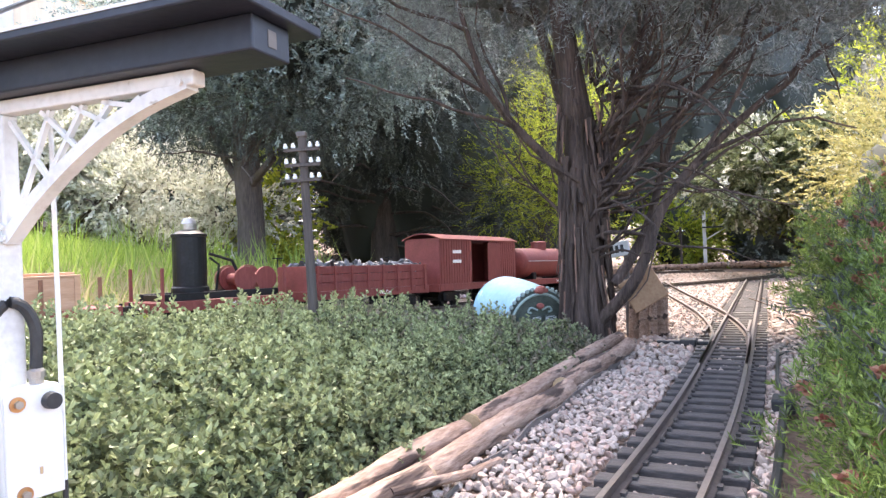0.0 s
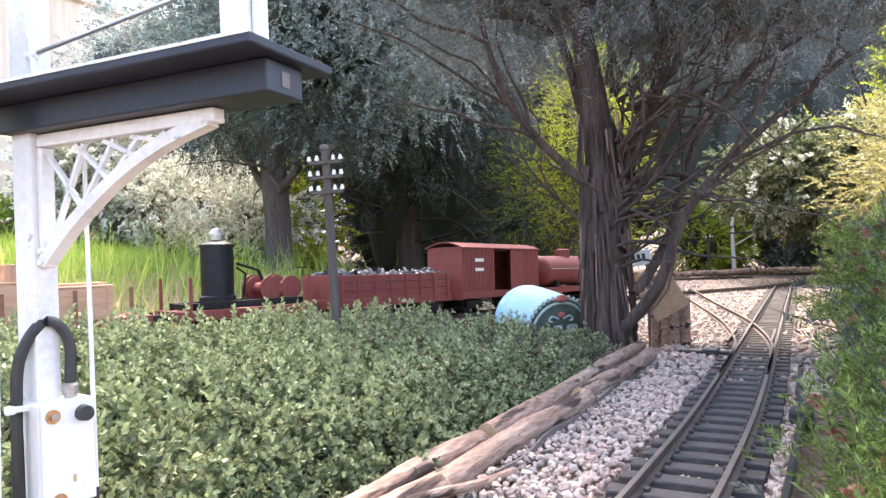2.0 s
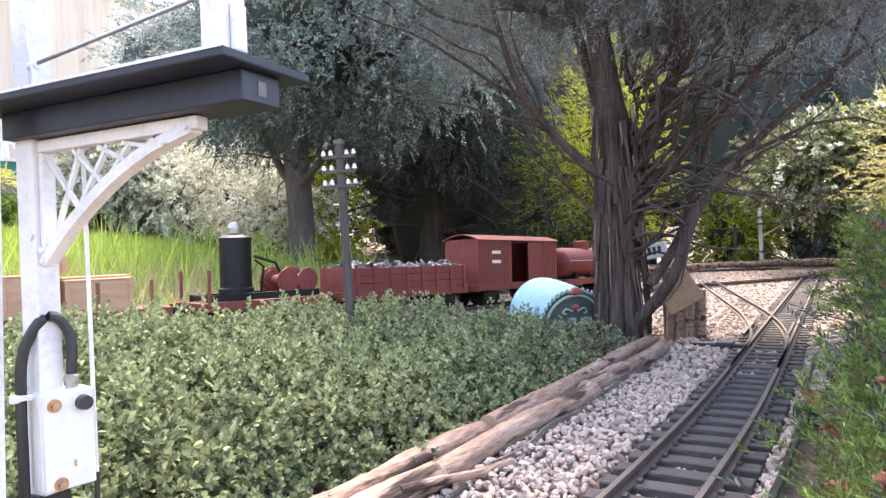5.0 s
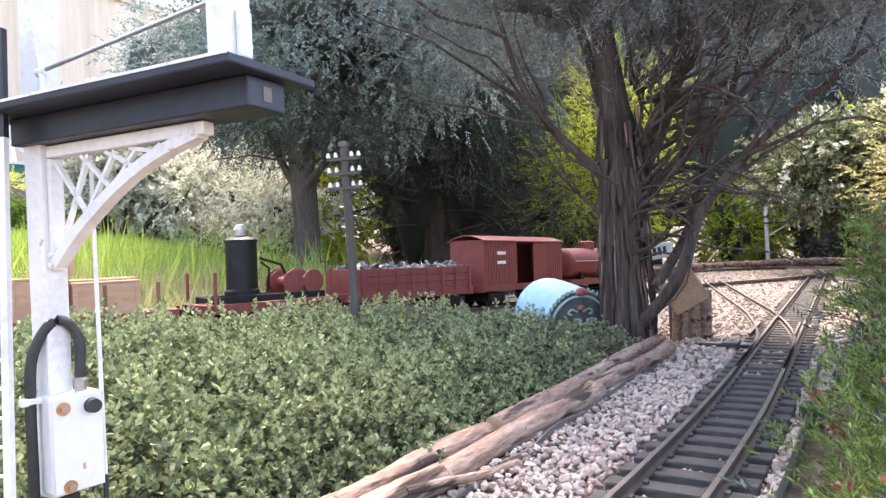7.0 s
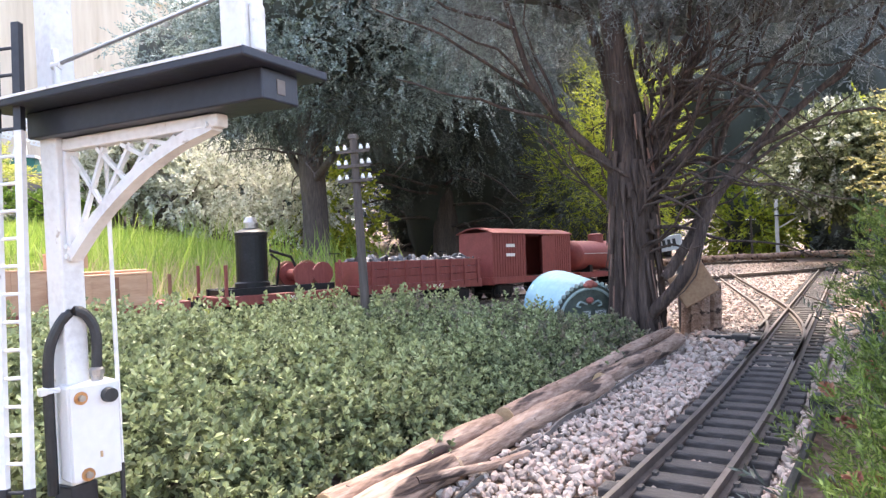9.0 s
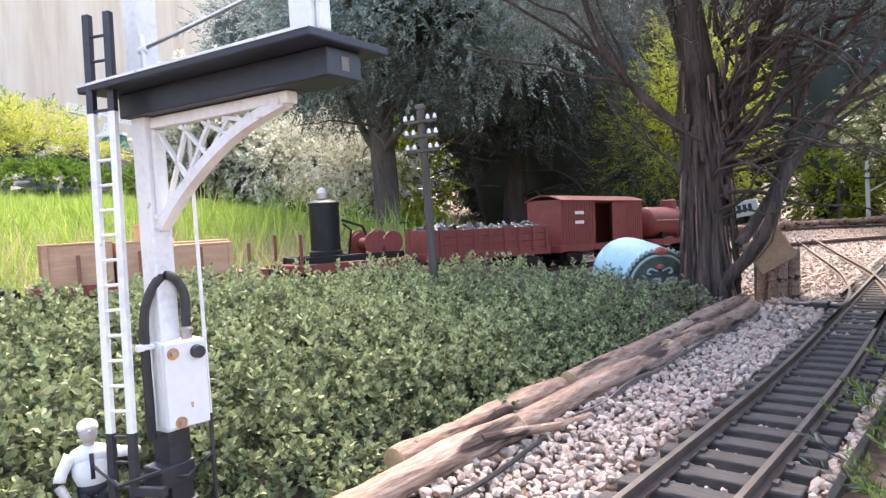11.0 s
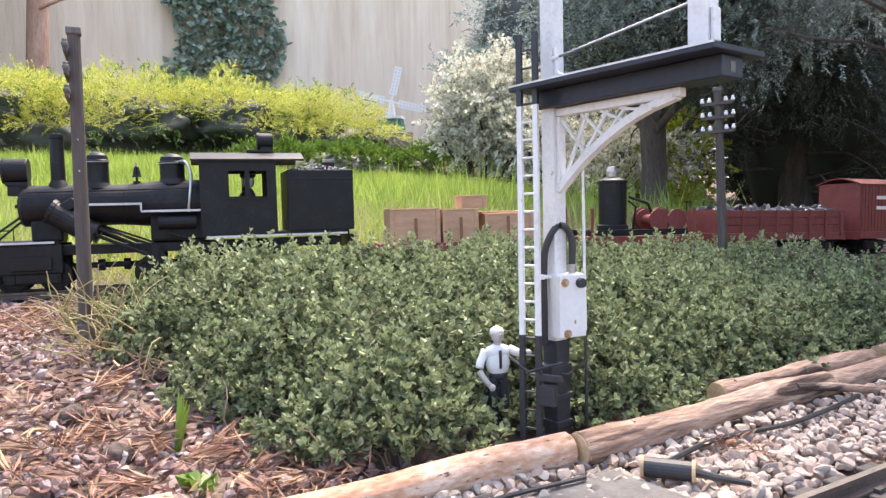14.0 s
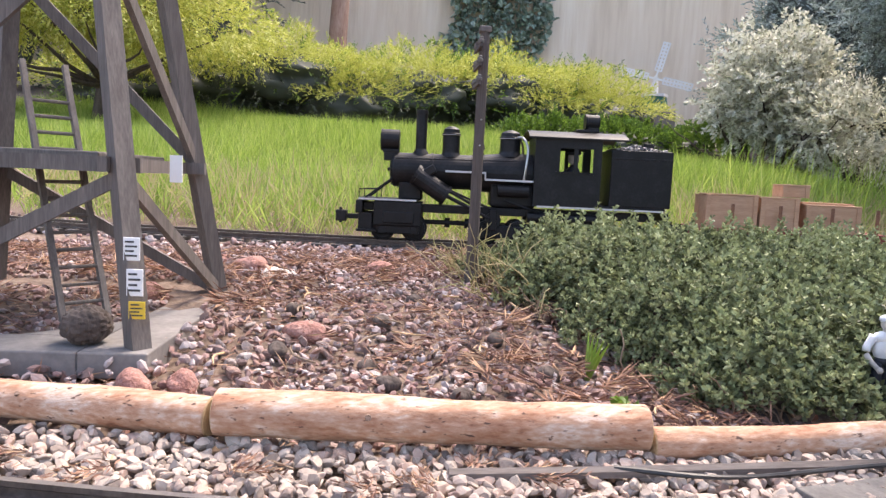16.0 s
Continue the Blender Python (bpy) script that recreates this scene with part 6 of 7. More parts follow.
crown(jun, jb, M["gold_conifer"], 14000, 13, 0.060, 0.0135, 0.0052, droop=-0.15, spread=0.7, zmin=-0.05, thick=0.3, lumps=0.3)
crown(jun, [(c, (r[0] * 0.95, r[1], r[2] * 1.3)) for c, r in jb], M["green_shrub"], 1200, 10, 0.07, 0.02, 0.0075, zmin=-0.5, thick=0.3, name="lower_sprays")
# Shade under the juniper is put into colour: dark sprays, then dark cores.
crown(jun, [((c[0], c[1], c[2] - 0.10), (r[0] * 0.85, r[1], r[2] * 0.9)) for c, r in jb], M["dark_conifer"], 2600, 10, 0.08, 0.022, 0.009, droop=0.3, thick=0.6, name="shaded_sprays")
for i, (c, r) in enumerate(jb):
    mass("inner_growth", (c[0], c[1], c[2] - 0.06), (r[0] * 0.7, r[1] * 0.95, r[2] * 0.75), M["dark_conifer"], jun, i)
jun2 = thing("golden_juniper", "tall arching golden juniper with drooping tips", "shrub", pose(-3.0, -1.15, float(ground_height(-3.0, -1.15))))
joined_tubes("trunk", [([(0, 0, -0.05), (0.05, 0.05, 0.25), (0.1, 0.1, 0.5)], [0.04, 0.03, 0.015])] + [limb(rr, (0.03, 0.03, 0.15), (rr.gauss(0.3, 1), rr.gauss(0, 1), 0.5), 0.5, 0.012, 0.002, 0.3, 6)[:2] for _ in range(10)], M["dark_bark"], jun2, 6)
crown(jun2, [((0.1, -0.1, 0.50), (0.45, 0.5, 0.20)), ((-0.15, 0.30, 0.46), (0.4, 0.35, 0.18)), ((0.2, -0.5, 0.55), (0.5, 0.4, 0.24)), ((0.0, 0.1, 0.68), (0.4, 0.4, 0.2)), ((0.25, 0.12, 0.42), (0.25, 0.3, 0.12))], M["gold_conifer"], 6000, 11, 0.085, 0.02, 0.007, droop=0.45, thick=0.4, zmin=-0.7)
# Added solid core, dark in place of the shade inside.
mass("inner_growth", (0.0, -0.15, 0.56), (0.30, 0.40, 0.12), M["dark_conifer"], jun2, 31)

low = thing("low_shrub", "low rounded bright green shrubs by the lawn", "shrub", pose(-3.2, 1.15, float(ground_height(-3.2, 1.15))))
crown(low, [((0, -0.3, 0.03), (0.2, 0.24, 0.10)), ((0, 0.1, 0.04), (0.22, 0.26, 0.11)), ((0.1, 0.45, 0.02), (0.2, 0.25, 0.10))], M["green_shrub"], 1900, 9, 0.04, 0.016, 0.010, up=0.3, zmin=-0.2, broad=True)
# Dark core added to stand for shade inside the low shrubs.
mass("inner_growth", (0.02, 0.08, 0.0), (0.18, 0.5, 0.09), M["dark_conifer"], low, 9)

wb = thing("variegated_shrub", "rounded shrub with cream-white leaves on bare dark branches", "shrub", pose(-2.72, 1.76, float(ground_height(-2.72, 1.76))))
tubes = []
for q in range(26):
    a = rr.uniform(0, 6.28)
    p2, r2, _ = limb(rr, (0.03 * math.cos(a), 0.03 * math.sin(a), -0.02), (math.cos(a) * 0.7, math.sin(a) * 0.7, rr.uniform(0.35, 1.2)), rr.uniform(0.35, 0.55), 0.012, 0.002, 0.35, 9, 0.02)
    tubes.append((p2, r2))
joined_tubes("branchwork", tubes, M["dark_bark"], wb, 6)
crown(wb, [((0, 0, 0.42), (0.28, 0.27, 0.24)), ((0.05, -0.10, 0.33), (0.18, 0.17, 0.16)), ((0.05, 0.2, 0.30), (0.18, 0.16, 0.16)), ((0, 0.05, 0.52), (0.2, 0.2, 0.16))], M["white_leaf"], 2100, 8, 0.05, 0.021, 0.013, up=0.3, spread=0.9, broad=True, thick=0.6, flat=False, lumps=0.25)
wb2 = thing("variegated_shrub", "sprawling shrub with pale leaves and tangled low branches", "shrub", pose(-2.30, 1.95, float(ground_height(-2.30, 1.95))))
tubes = []
for q in range(24):
    a = rr.uniform(0, 6.28)
    p2, r2, _ = limb(rr, (0, 0, 0.02), (math.cos(a), math.sin(a), rr.uniform(0.1, 0.7)), rr.uniform(0.3, 0.55), 0.013, 0.002, 0.4, 9)
    tubes.append((p2, r2))
joined_tubes("branchwork", tubes, M["dark_bark"], wb2, 6)
crown(wb2, [((0, 0, 0.30), (0.40, 0.34, 0.18)), ((0.25, 0.1, 0.22), (0.25, 0.2, 0.14)), ((-0.25, -0.1, 0.25), (0.2, 0.2, 0.14))], M["white_leaf"], 1500, 8, 0.05, 0.020, 0.011, up=0.1, broad=True, thick=0.7, flat=False)
fern = thing("yellow_shrub", "small bright yellow-leaved shrub behind the trunk", "shrub", pose(-1.95, 2.2, float(ground_height(-1.95, 2.2))))
crown(fern, [((0, 0, 0.24), (0.16, 0.16, 0.24)), ((-0.3, 0.1, 0.1), (0.3, 0.2, 0.1))], M["lime_conifer"], 650, 9, 0.05, 0.02, 0.012, up=0.4, broad=True)

# ivy on the wall, pine, conifers in front of the wall
ivy = thing("ivy", "broad strip of dark green ivy climbing the wall", "ivy", pose(WALL_X, 1.25, 0))
n = 2600
P = np.column_stack([rng.uniform(0.02, 0.09, n), rng.uniform(-0.46, 0.40, n), rng.uniform(1.12, 2.6, n)])
P[:, 1] += 0.06 * np.sin(P[:, 2] * 9)
D = unit(np.column_stack([rng.uniform(0.3, 1.0, n), rng.normal(0, 0.6, n), rng.normal(-0.5, 0.5, n)]))
leaf_mesh("leaves", P, D, 0.055, 0.055, M["ivy"], ivy, fold=0.2)
pine = thing("pine_tree", "tall pine with a bare reddish trunk", "tree", pose(-5.25, -0.12, float(ground_height(-5.25, -0.12))))
joined_tubes("trunk", [([(0, 0, -0.1), (0.01, 0.0, 0.4), (-0.02, 0.03, 1.0), (0.0, 0.02, 2.6)], [0.085, 0.07, 0.064, 0.05])] + [limb(rr, (0, 0, rr.uniform(0.7, 2.2)), (rr.gauss(0, 1), rr.gauss(0, 1), 0.3), 0.5, 0.012, 0.002, 0.3, 6)[:2] for _ in range(9)], M["pine_bark"], pine, 10)
crown(pine, [((0, 0, 2.7), (0.8, 0.8, 0.5))], M["yew"], 500, 12, 0.12, 0.05, 0.004, thick=0.8)


def tall_conifer(label, x, y, r, h, mat, n, seed):
    ob = thing("tall_conifer", label, "tree", pose(x, y, float(ground_height(x, y))))
    joined_tubes("trunk", [([(0, 0, -0.05), (0, 0, h * 0.5), (0, 0, h * 0.9)], [0.07, 0.05, 0.02])], M["dark_bark"], ob, 7)
    crown(ob, [((0, 0, h * 0.35), (r, r, h * 0.36)), ((0.05, 0.05, h * 0.7), (r * 0.75, r * 0.75, h * 0.3))], mat, n, 11, 0.11, 0.03, 0.012, droop=0.1, thick=0.3, lumps=0.25)
    # Core added to fill the crown; shade is put into its dark colour.
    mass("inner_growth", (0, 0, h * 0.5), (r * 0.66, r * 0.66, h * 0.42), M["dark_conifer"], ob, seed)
    return ob


tall_conifer("dark green conifer before the wall", -5.2, -1.2, 0.75, 2.6, M["dark_conifer"], 1500, 1)
tall_conifer("dark green conifer before the wall", -5.0, -2.4, 0.8, 2.6, M["dark_conifer"], 1200, 2)
tall_conifer("blue-green conifer beside the windmill", -4.2, 3.25, 0.7, 1.55, M["blue_conifer"], 3800, 3)
tall_conifer("blue-green conifer behind the lawn", -3.3, 3.35, 0.75, 1.9, M["blue_conifer"], 3800, 4)
tall_conifer("dark conifer behind the back track", -2.4, 3.6, 0.8, 2.4, M["dark_conifer"], 1500, 5)
tall_conifer("dark conifer behind the back track", -1.2, 4.3, 0.9, 2.4, M["dark_conifer"], 1300, 6)
tall_conifer("dark conifer at the end of the line", -0.1, 4.9, 0.8, 2.2, M["yew"], 1300, 7)
tall_conifer("dark conifer at the end of the line", -0.65, 4.75, 0.8, 2.9, M["yew"], 1200, 11)
tall_conifer("dark conifer at the end of the line", 1.1, 4.6, 0.9, 2.4, M["yew"], 1100, 8)
tall_conifer("small golden-green conifer by the far crossing", -0.62, 3.95, 0.20, 0.42, M["lime_conifer"], 700, 9)
tall_conifer("lime green conifer above the hedge", 0.42, 3.2, 0.42, 0.98, M["lime_conifer"], 1300, 10)

for x, y, s in ((-2.15, 4.05, 0.42), (-1.68, 3.95, 0.36), (-1.75, 4.50, 0.48), (-1.30, 3.75, 0.22), (-2.75, 4.05, 0.45), (-0.15, 4.05, 0.34), (0.35, 4.0, 0.36), (0.02, 4.35, 0.45)):
    hd = thing("yew_bush", "dense dark yew bush behind the back track", "shrub", pose(x, y, float(ground_height(x, y))), group="yew bushes")
    joined_tubes("trunk", [([(0, 0, -0.05), (0.01, 0, s * 0.6), (0, 0, s)], [0.04, 0.03, 0.015])], M["dark_bark"], hd, 7)
    crown(hd, [((0, 0, s * 0.8), (s * 0.75, s * 0.7, s * 0.9)), ((s * 0.2, -s * 0.3, s * 0.5), (s * 0.55, s * 0.5, s * 0.55))], M["dark_conifer"], 900, 12, 0.07, 0.022, 0.008, thick=0.4)
    # Filling core, coloured dark as the bush's inner shade.
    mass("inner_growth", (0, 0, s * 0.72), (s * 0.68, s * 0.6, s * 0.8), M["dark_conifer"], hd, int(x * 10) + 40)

ochre = thing("golden_conifer", "ochre and yellow-green conifer hedge", "shrub", pose(0.33, 2.0, 0))
crown(ochre, [((0, 0.1, 0.30), (0.28, 0.55, 0.26)), ((0.05, -0.35, 0.24), (0.24, 0.35, 0.22)), ((-0.02, 0.35, 0.36), (0.26, 0.3, 0.22))], M["ochre_conifer"], 3000, 10, 0.055, 0.015, 0.0058, up=0.2, spread=0.7)
# Added core paints the hedge's inside dark, as shade.
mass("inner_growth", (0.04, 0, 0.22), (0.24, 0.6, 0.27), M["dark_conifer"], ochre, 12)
joined_tubes("trunk", [([(0, 0, -0.05), (0, 0, 0.2)], [0.03, 0.02])], M["dark_bark"], ochre, 6)
holly = thing("holly_bush", "white-variegated holly arching over the line", "shrub", pose(-0.02, 2.95, 0))
tubes = [limb(rr, (0.22, 0.1, -0.02), (rr.gauss(-0.5, 0.5), rr.gauss(0, 0.4), 1.0), 0.5, 0.012, 0.002, 0.3, 8)[:2] for _ in range(12)]
joined_tubes("branchwork", tubes, M["dark_bark"], holly, 6)
crown(holly, [((-0.08, 0, 0.40), (0.26, 0.3, 0.18)), ((0.14, -0.15, 0.38), (0.10, 0.16, 0.20)), ((0.16, 0.1, 0.22), (0.12, 0.2, 0.2))], M["white_leaf"], 750, 8, 0.045, 0.018, 0.010, broad=True, flat=False, thick=0.5)
crown(holly, [((-0.10, 0.0, 0.40), (0.28, 0.30, 0.18)), ((0.05, -0.1, 0.46), (0.2, 0.2, 0.12))], M["thyme"], 2400, 8, 0.045, 0.020, 0.011, broad=True, flat=False, thick=0.7, name="green_leaves")
# Dark core added as the shade within the holly.
mass("inner_growth", (0.0, 0.3, 0.34), (0.24, 0.2, 0.12), M["dark_conifer"], holly, 14)

# heath-like shrub with pink tips close beside the track
heath = thing("heath_shrub", "needle-leaved green shrub with coral pink shoot tips", "shrub", pose(0.0, 0.0, 0.0))
hb = [((0.089, 0.47, 0.018), (0.092, 0.13, 0.062)), ((0.113, 0.58, 0.035), (0.11, 0.15, 0.066)), ((0.130, 0.76, 0.055), (0.12, 0.16, 0.085)), ((0.133, 0.98, 0.078), (0.135, 0.18, 0.115)), ((0.142, 1.22, 0.090), (0.14, 0.2, 0.130)), ((0.165, 1.5, 0.085), (0.15, 0.2, 0.135)), ((0.062, 0.36, 0.002), (0.062, 0.08, 0.040))]
crown(heath, hb, M["heather"], 13000, 13, 0.0135, 0.0062, 0.0013, up=1.1, spread=0.75, thick=0.35, lumps=0.2, flat=False, zmin=-0.5)
# Dark gaps between the shoots are painted as darker inner foliage.
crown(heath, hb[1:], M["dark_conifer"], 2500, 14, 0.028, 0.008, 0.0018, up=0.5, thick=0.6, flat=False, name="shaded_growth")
tubes = []
for q in range(70):
    c, r = hb[q % 7]
    p2, r2, _ = limb(rr, (c[0] + rr.uniform(-0.05, 0.03), c[1] + rr.uniform(-0.1, 0.1), 0.0), (rr.gauss(-0.4, 0.5), rr.gauss(-0.2, 0.5), 1.0), r[2] * 1.5, 0.002, 0.0006, 0.4, 7)
    tubes.append((p2, r2))
joined_tubes("woody_growth", tubes, M["twig"], heath, 5)
C, D = [], []
for c, r in hb:
    k = 140 if c[1] > 0.7 else 26
    p, d = shell(c, (r[0] * 0.84, r[1] * 0.9, r[2] * 0.95), k, 0.15, 0.06, 0.2, c[0] + hb.index((c, r)))
    C.append(p)
    D.append(d)
C, D = np.concatenate(C), np.concatenate(D)
P, DD = sprays(C + D * 0.006, unit(D + np.array([0, 0, 0.6])), 22, 0.009, 1.2, flat=False)
leaf_mesh("pink_growth", P, DD, 0.0050, 0.0034, M["pink_bud"], heath, label="coral pink young shoots")
# Cores added inside the heath, dark in place of its inner shade.
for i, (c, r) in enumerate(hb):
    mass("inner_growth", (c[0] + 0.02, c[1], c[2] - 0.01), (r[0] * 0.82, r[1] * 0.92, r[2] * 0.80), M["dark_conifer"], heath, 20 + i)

# ---------------------------------------------------------------- the train on the loop
TRACK = smooth_line(LOOP, 0.005)


def seat(s, length):
    """The pose of a vehicle whose front end lies s metres along the loop's points and that reaches back by length."""
    i, j = int((s - 0.15 * length) / 0.005), int((s - 0.85 * length) / 0.005)
    a, b = TRACK[i], TRACK[j]
    za, zb = track_level(a), track_level(b)
    mid = Vector(((a.x + b.x) / 2, (a.y + b.y) / 2, (za + zb) / 2 + 0.0005))
    fwd = Vector((a.x - b.x, a.y - b.y, za - zb)).normalized()
    return Matrix.Translation(mid) @ Euler((0, -math.asin(fwd.z), math.atan2(fwd.y, fwd.x))).to_matrix().to_4x4()


FRONT = next(i for i, p in enumerate(TRACK) if p.y < -0.197) * 0.005


def truck(parent, x, name="truck", wheel_r=0.0145, base=0.042, mat="loco_black"):
    bm = bmesh.new()
    for s in (-1, 1):
        box(bm, x - base / 2 - 0.008, x + base / 2 + 0.008, s * 0.0295 - 0.0030, s * 0.0295 + 0.0030, 0.009, 0.026, 0.0015)
        for d in (-1, 1):
            box(bm, x + d * base / 2 - 0.005, x + d * base / 2 + 0.005, s * 0.0305 - 0.003, s * 0.0305 + 0.003, 0.009, 0.021, 0.001)
        for k in (-1, 0, 1):
            cyl(bm, (x + k * 0.005, s * 0.0285, 0.010), (x + k * 0.005, s * 0.0285, 0.024), 0.0022, seg=8)
    box(bm, x - 0.006, x + 0.006, -0.028, 0.028, 0.015, 0.028, 0.001)
    tk = part(name, bm, M[mat], parent)
    for d in (-1, 1):
        for s in (-1, 1):
            bm = bmesh.new()
            lathe(bm, [(wheel_r + 0.002, s * 0.0205), (wheel_r + 0.002, s * 0.0217), (wheel_r, s * 0.022), (wheel_r - 0.0003, s * 0.0258), (wheel_r * 0.82, s * 0.0260), (wheel_r * 0.78, s * 0.0250), (wheel_r * 0.3, s * 0.0250), (wheel_r * 0.25, s * 0.0268)], seg=22, axis="Y", off=(x + d * base / 2, 0, wheel_r))
            part("wheel", bm, M["loco_black"], tk)
        bm = bmesh.new()
        cyl(bm, (x + d * base / 2, -0.024, wheel_r), (x + d * base / 2, 0.024, wheel_r), 0.003, seg=10)
        part("axle", bm, M["loco_black"], tk)
    return tk


def coupler(parent, x, d, mat="loco_black", reach=0.0185):
    bm = bmesh.new()
    n_, f_ = x + d * reach * 0.5, x + d * reach
    box(bm, min(x, x + d * reach * 0.65), max(x, x + d * reach * 0.65), -0.003, 0.003, 0.026, 0.033, 0.0008)
    box(bm, min(n_, f_), max(n_, f_), -0.0065, 0.0065, 0.022, 0.038, 0.002)
    cyl(bm, (x + d * reach * 0.78, 0.003, 0.020), (x + d * reach * 0.78, 0.003, 0.042), 0.0022, seg=8)
    return part("coupler", bm, M[mat], parent)


L = 0.455
loco = thing("steam_locomotive", "black geared steam locomotive model with tall stack and cab", "locomotive", seat(FRONT, L) @ Matrix.Diagonal((1, 1, 1.06, 1)))
X = lambda s: L / 2 - s
B = M["loco_black"]
bm = bmesh.new()
box(bm, X(0.44), X(0.005), -0.022, 0.022, 0.040, 0.051, 0.001)
box(bm, X(0.010), X(0.0), -0.038, 0.038, 0.036, 0.054, 0.0012)
box(bm, X(0.455), X(0.448), -0.036, 0.036, 0.036, 0.054, 0.0012)
part("frame", bm, B, loco)
bm = bmesh.new()
box(bm, X(0.090), X(0.004), -0.037, 0.037, 0.054, 0.0575, 0.0006)
part("front_deck", bm, B, loco)
for s in (-1, 1):
    bm = bmesh.new()
    box(bm, X(0.096), X(0.026), s * 0.0335 - 0.0025, s * 0.0335 + 0.0025, 0.020, 0.054, 0.002)
    box(bm, X(0.085), X(0.040), s * 0.0370 - 0.0020, s * 0.0370 + 0.0020, 0.024, 0.040, 0.0015)
    part("truck_guard", bm, B, loco)
    bm = bmesh.new()
    cyl(bm, (X(0.250), s * 0.030, 0.040), (X(0.355), s * 0.030, 0.040), 0.0075, seg=16)
    part("air_tank", bm, B, loco)
bm = bmesh.new()
box(bm, X(0.088), X(0.004), -0.0385, -0.0372, 0.0548, 0.0572)
part("deck_edge", bm, M["loco_edge"], loco, "pale worn deck edge")
bm = bmesh.new()
box(bm, X(0.088), X(0.004), 0.0372, 0.0385, 0.0548, 0.0572)
part("deck_edge", bm, M["loco_edge"], loco, "pale worn deck edge")
# pilot beam steps and poling details
for s in (-1, 1):
    bm = bmesh.new()
    box(bm, X(0.024), X(0.004), s * 0.034 - 0.002, s * 0.034 + 0.002, 0.014, 0.037, 0.0008)
    box(bm, X(0.030), X(0.002), s * 0.034 - 0.006, s * 0.034 + 0.006, 0.011, 0.0145, 0.0006)
    part("step", bm, B, loco)
    bm = bmesh.new()
    tube(bm, [(X(0.012), s * 0.030, 0.057), (X(0.056), s * 0.014, 0.090)], 0.0014, 8)
    part("brace_rod", bm, B, loco)
    bm = bmesh.new()
    tube(bm, [(X(0.004), s * 0.033, 0.054), (X(0.004), s * 0.033, 0.069), (X(0.030), s * 0.033, 0.070), (X(0.030), s * 0.033, 0.057)], 0.0010, 6)
    part("handrail", bm, B, loco)
# boiler
bm = bmesh.new()
lathe(bm, [(0.010, X(0.0490)), (0.0225, X(0.0495)), (0.0240, X(0.052)), (0.0240, X(0.105)), (0.0250, X(0.1055)), (0.0250, X(0.109)), (0.0243, X(0.1095)), (0.0243, X(0.165)), (0.0250, X(0.1655)), (0.0250, X(0.169)), (0.0247, X(0.1695)), (0.0290, X(0.215)), (0.0290, X(0.262))], seg=32, axis="X", off=(0, 0, 0.098))
part("boiler", bm, B, loco, smooth=False)
bm = bmesh.new()
lathe(bm, [(0.0175, X(0.0492)), (0.0175, X(0.0475)), (0.012, X(0.0455)), (0.003, X(0.0445)), (0.002, X(0.041))], seg=24, axis="X", off=(0, 0, 0.098))
part("smokebox_door", bm, B, loco)
for k in range(8):
    a = k * math.pi / 4
    bm = bmesh.new()
    box(bm, X(0.0488), X(0.0465), -0.0012, 0.0012, -0.002, 0.002, m=Matrix.Translation((0, 0.0195 * math.cos(a), 0.098 + 0.0195 * math.sin(a))))
    part("door_dog", bm, B, loco)
bm = bmesh.new()
box(bm, X(0.095), X(0.060), -0.017, 0.017, 0.056, 0.082, 0.003)
part("smokebox_saddle", bm, B, loco)
# stack, domes, bell, headlamp
bm = bmesh.new()
lathe(bm, [(0.0135, 0.118), (0.0105, 0.124), (0.0082, 0.128), (0.0082, 0.176), (0.0092, 0.1765), (0.0094, 0.1815), (0.0070, 0.182), (0.0066, 0.165)], seg=24, off=(X(0.090), 0, 0))
part("chimney", bm, B, loco, smooth=False)
for s_, r, z0, z1, nm in ((0.135, 0.0128, 0.118, 0.160, "steam_dome"), (0.223, 0.0152, 0.122, 0.158, "sand_dome")):
    bm = bmesh.new()
    lathe(bm, [(r * 1.25, z0), (r * 1.03, z0 + 0.006), (r, z0 + 0.008), (r, z1 - 0.012), (r * 1.08, z1 - 0.0115), (r * 1.08, z1 - 0.009), (r * 0.98, z1 - 0.008), (r * 0.92, z1 - 0.003), (r * 0.6, z1), (r * 0.25, z1 + 0.0015)], seg=28, off=(X(s_), 0, 0))
    part(nm, bm, B, loco, smooth=False)
    bm = bmesh.new()
    lathe(bm, [(r * 1.09, z1 - 0.0112), (r * 1.10, z1 - 0.0107), (r * 1.09, z1 - 0.0103)], seg=28, off=(X(s_), 0, 0))
    part("dome_band", bm, M["steel"], loco, "polished dome band")
bm = bmesh.new()
box(bm, X(0.184), X(0.176), -0.006, 0.006, 0.121, 0.126)
tube(bm, [(X(0.180), -0.007, 0.126), (X(0.180), -0.007, 0.144), (X(0.180), 0.0, 0.148), (X(0.180), 0.007, 0.144), (X(0.180), 0.007, 0.126)], 0.0010, 6)
lathe(bm, [(0.0062, 0.131), (0.0052, 0.133), (0.0040, 0.139), (0.0030, 0.143), (0.001, 0.144)], seg=14, off=(X(0.180), 0, 0))
part("bell", bm, B, loco)
hl = bmesh.new()
box(hl, X(0.058), X(0.034), -0.011, 0.011, 0.121, 0.126, 0.0008)
box(hl, X(0.056), X(0.036), -0.011, 0.011, 0.110, 0.121, 0.001)
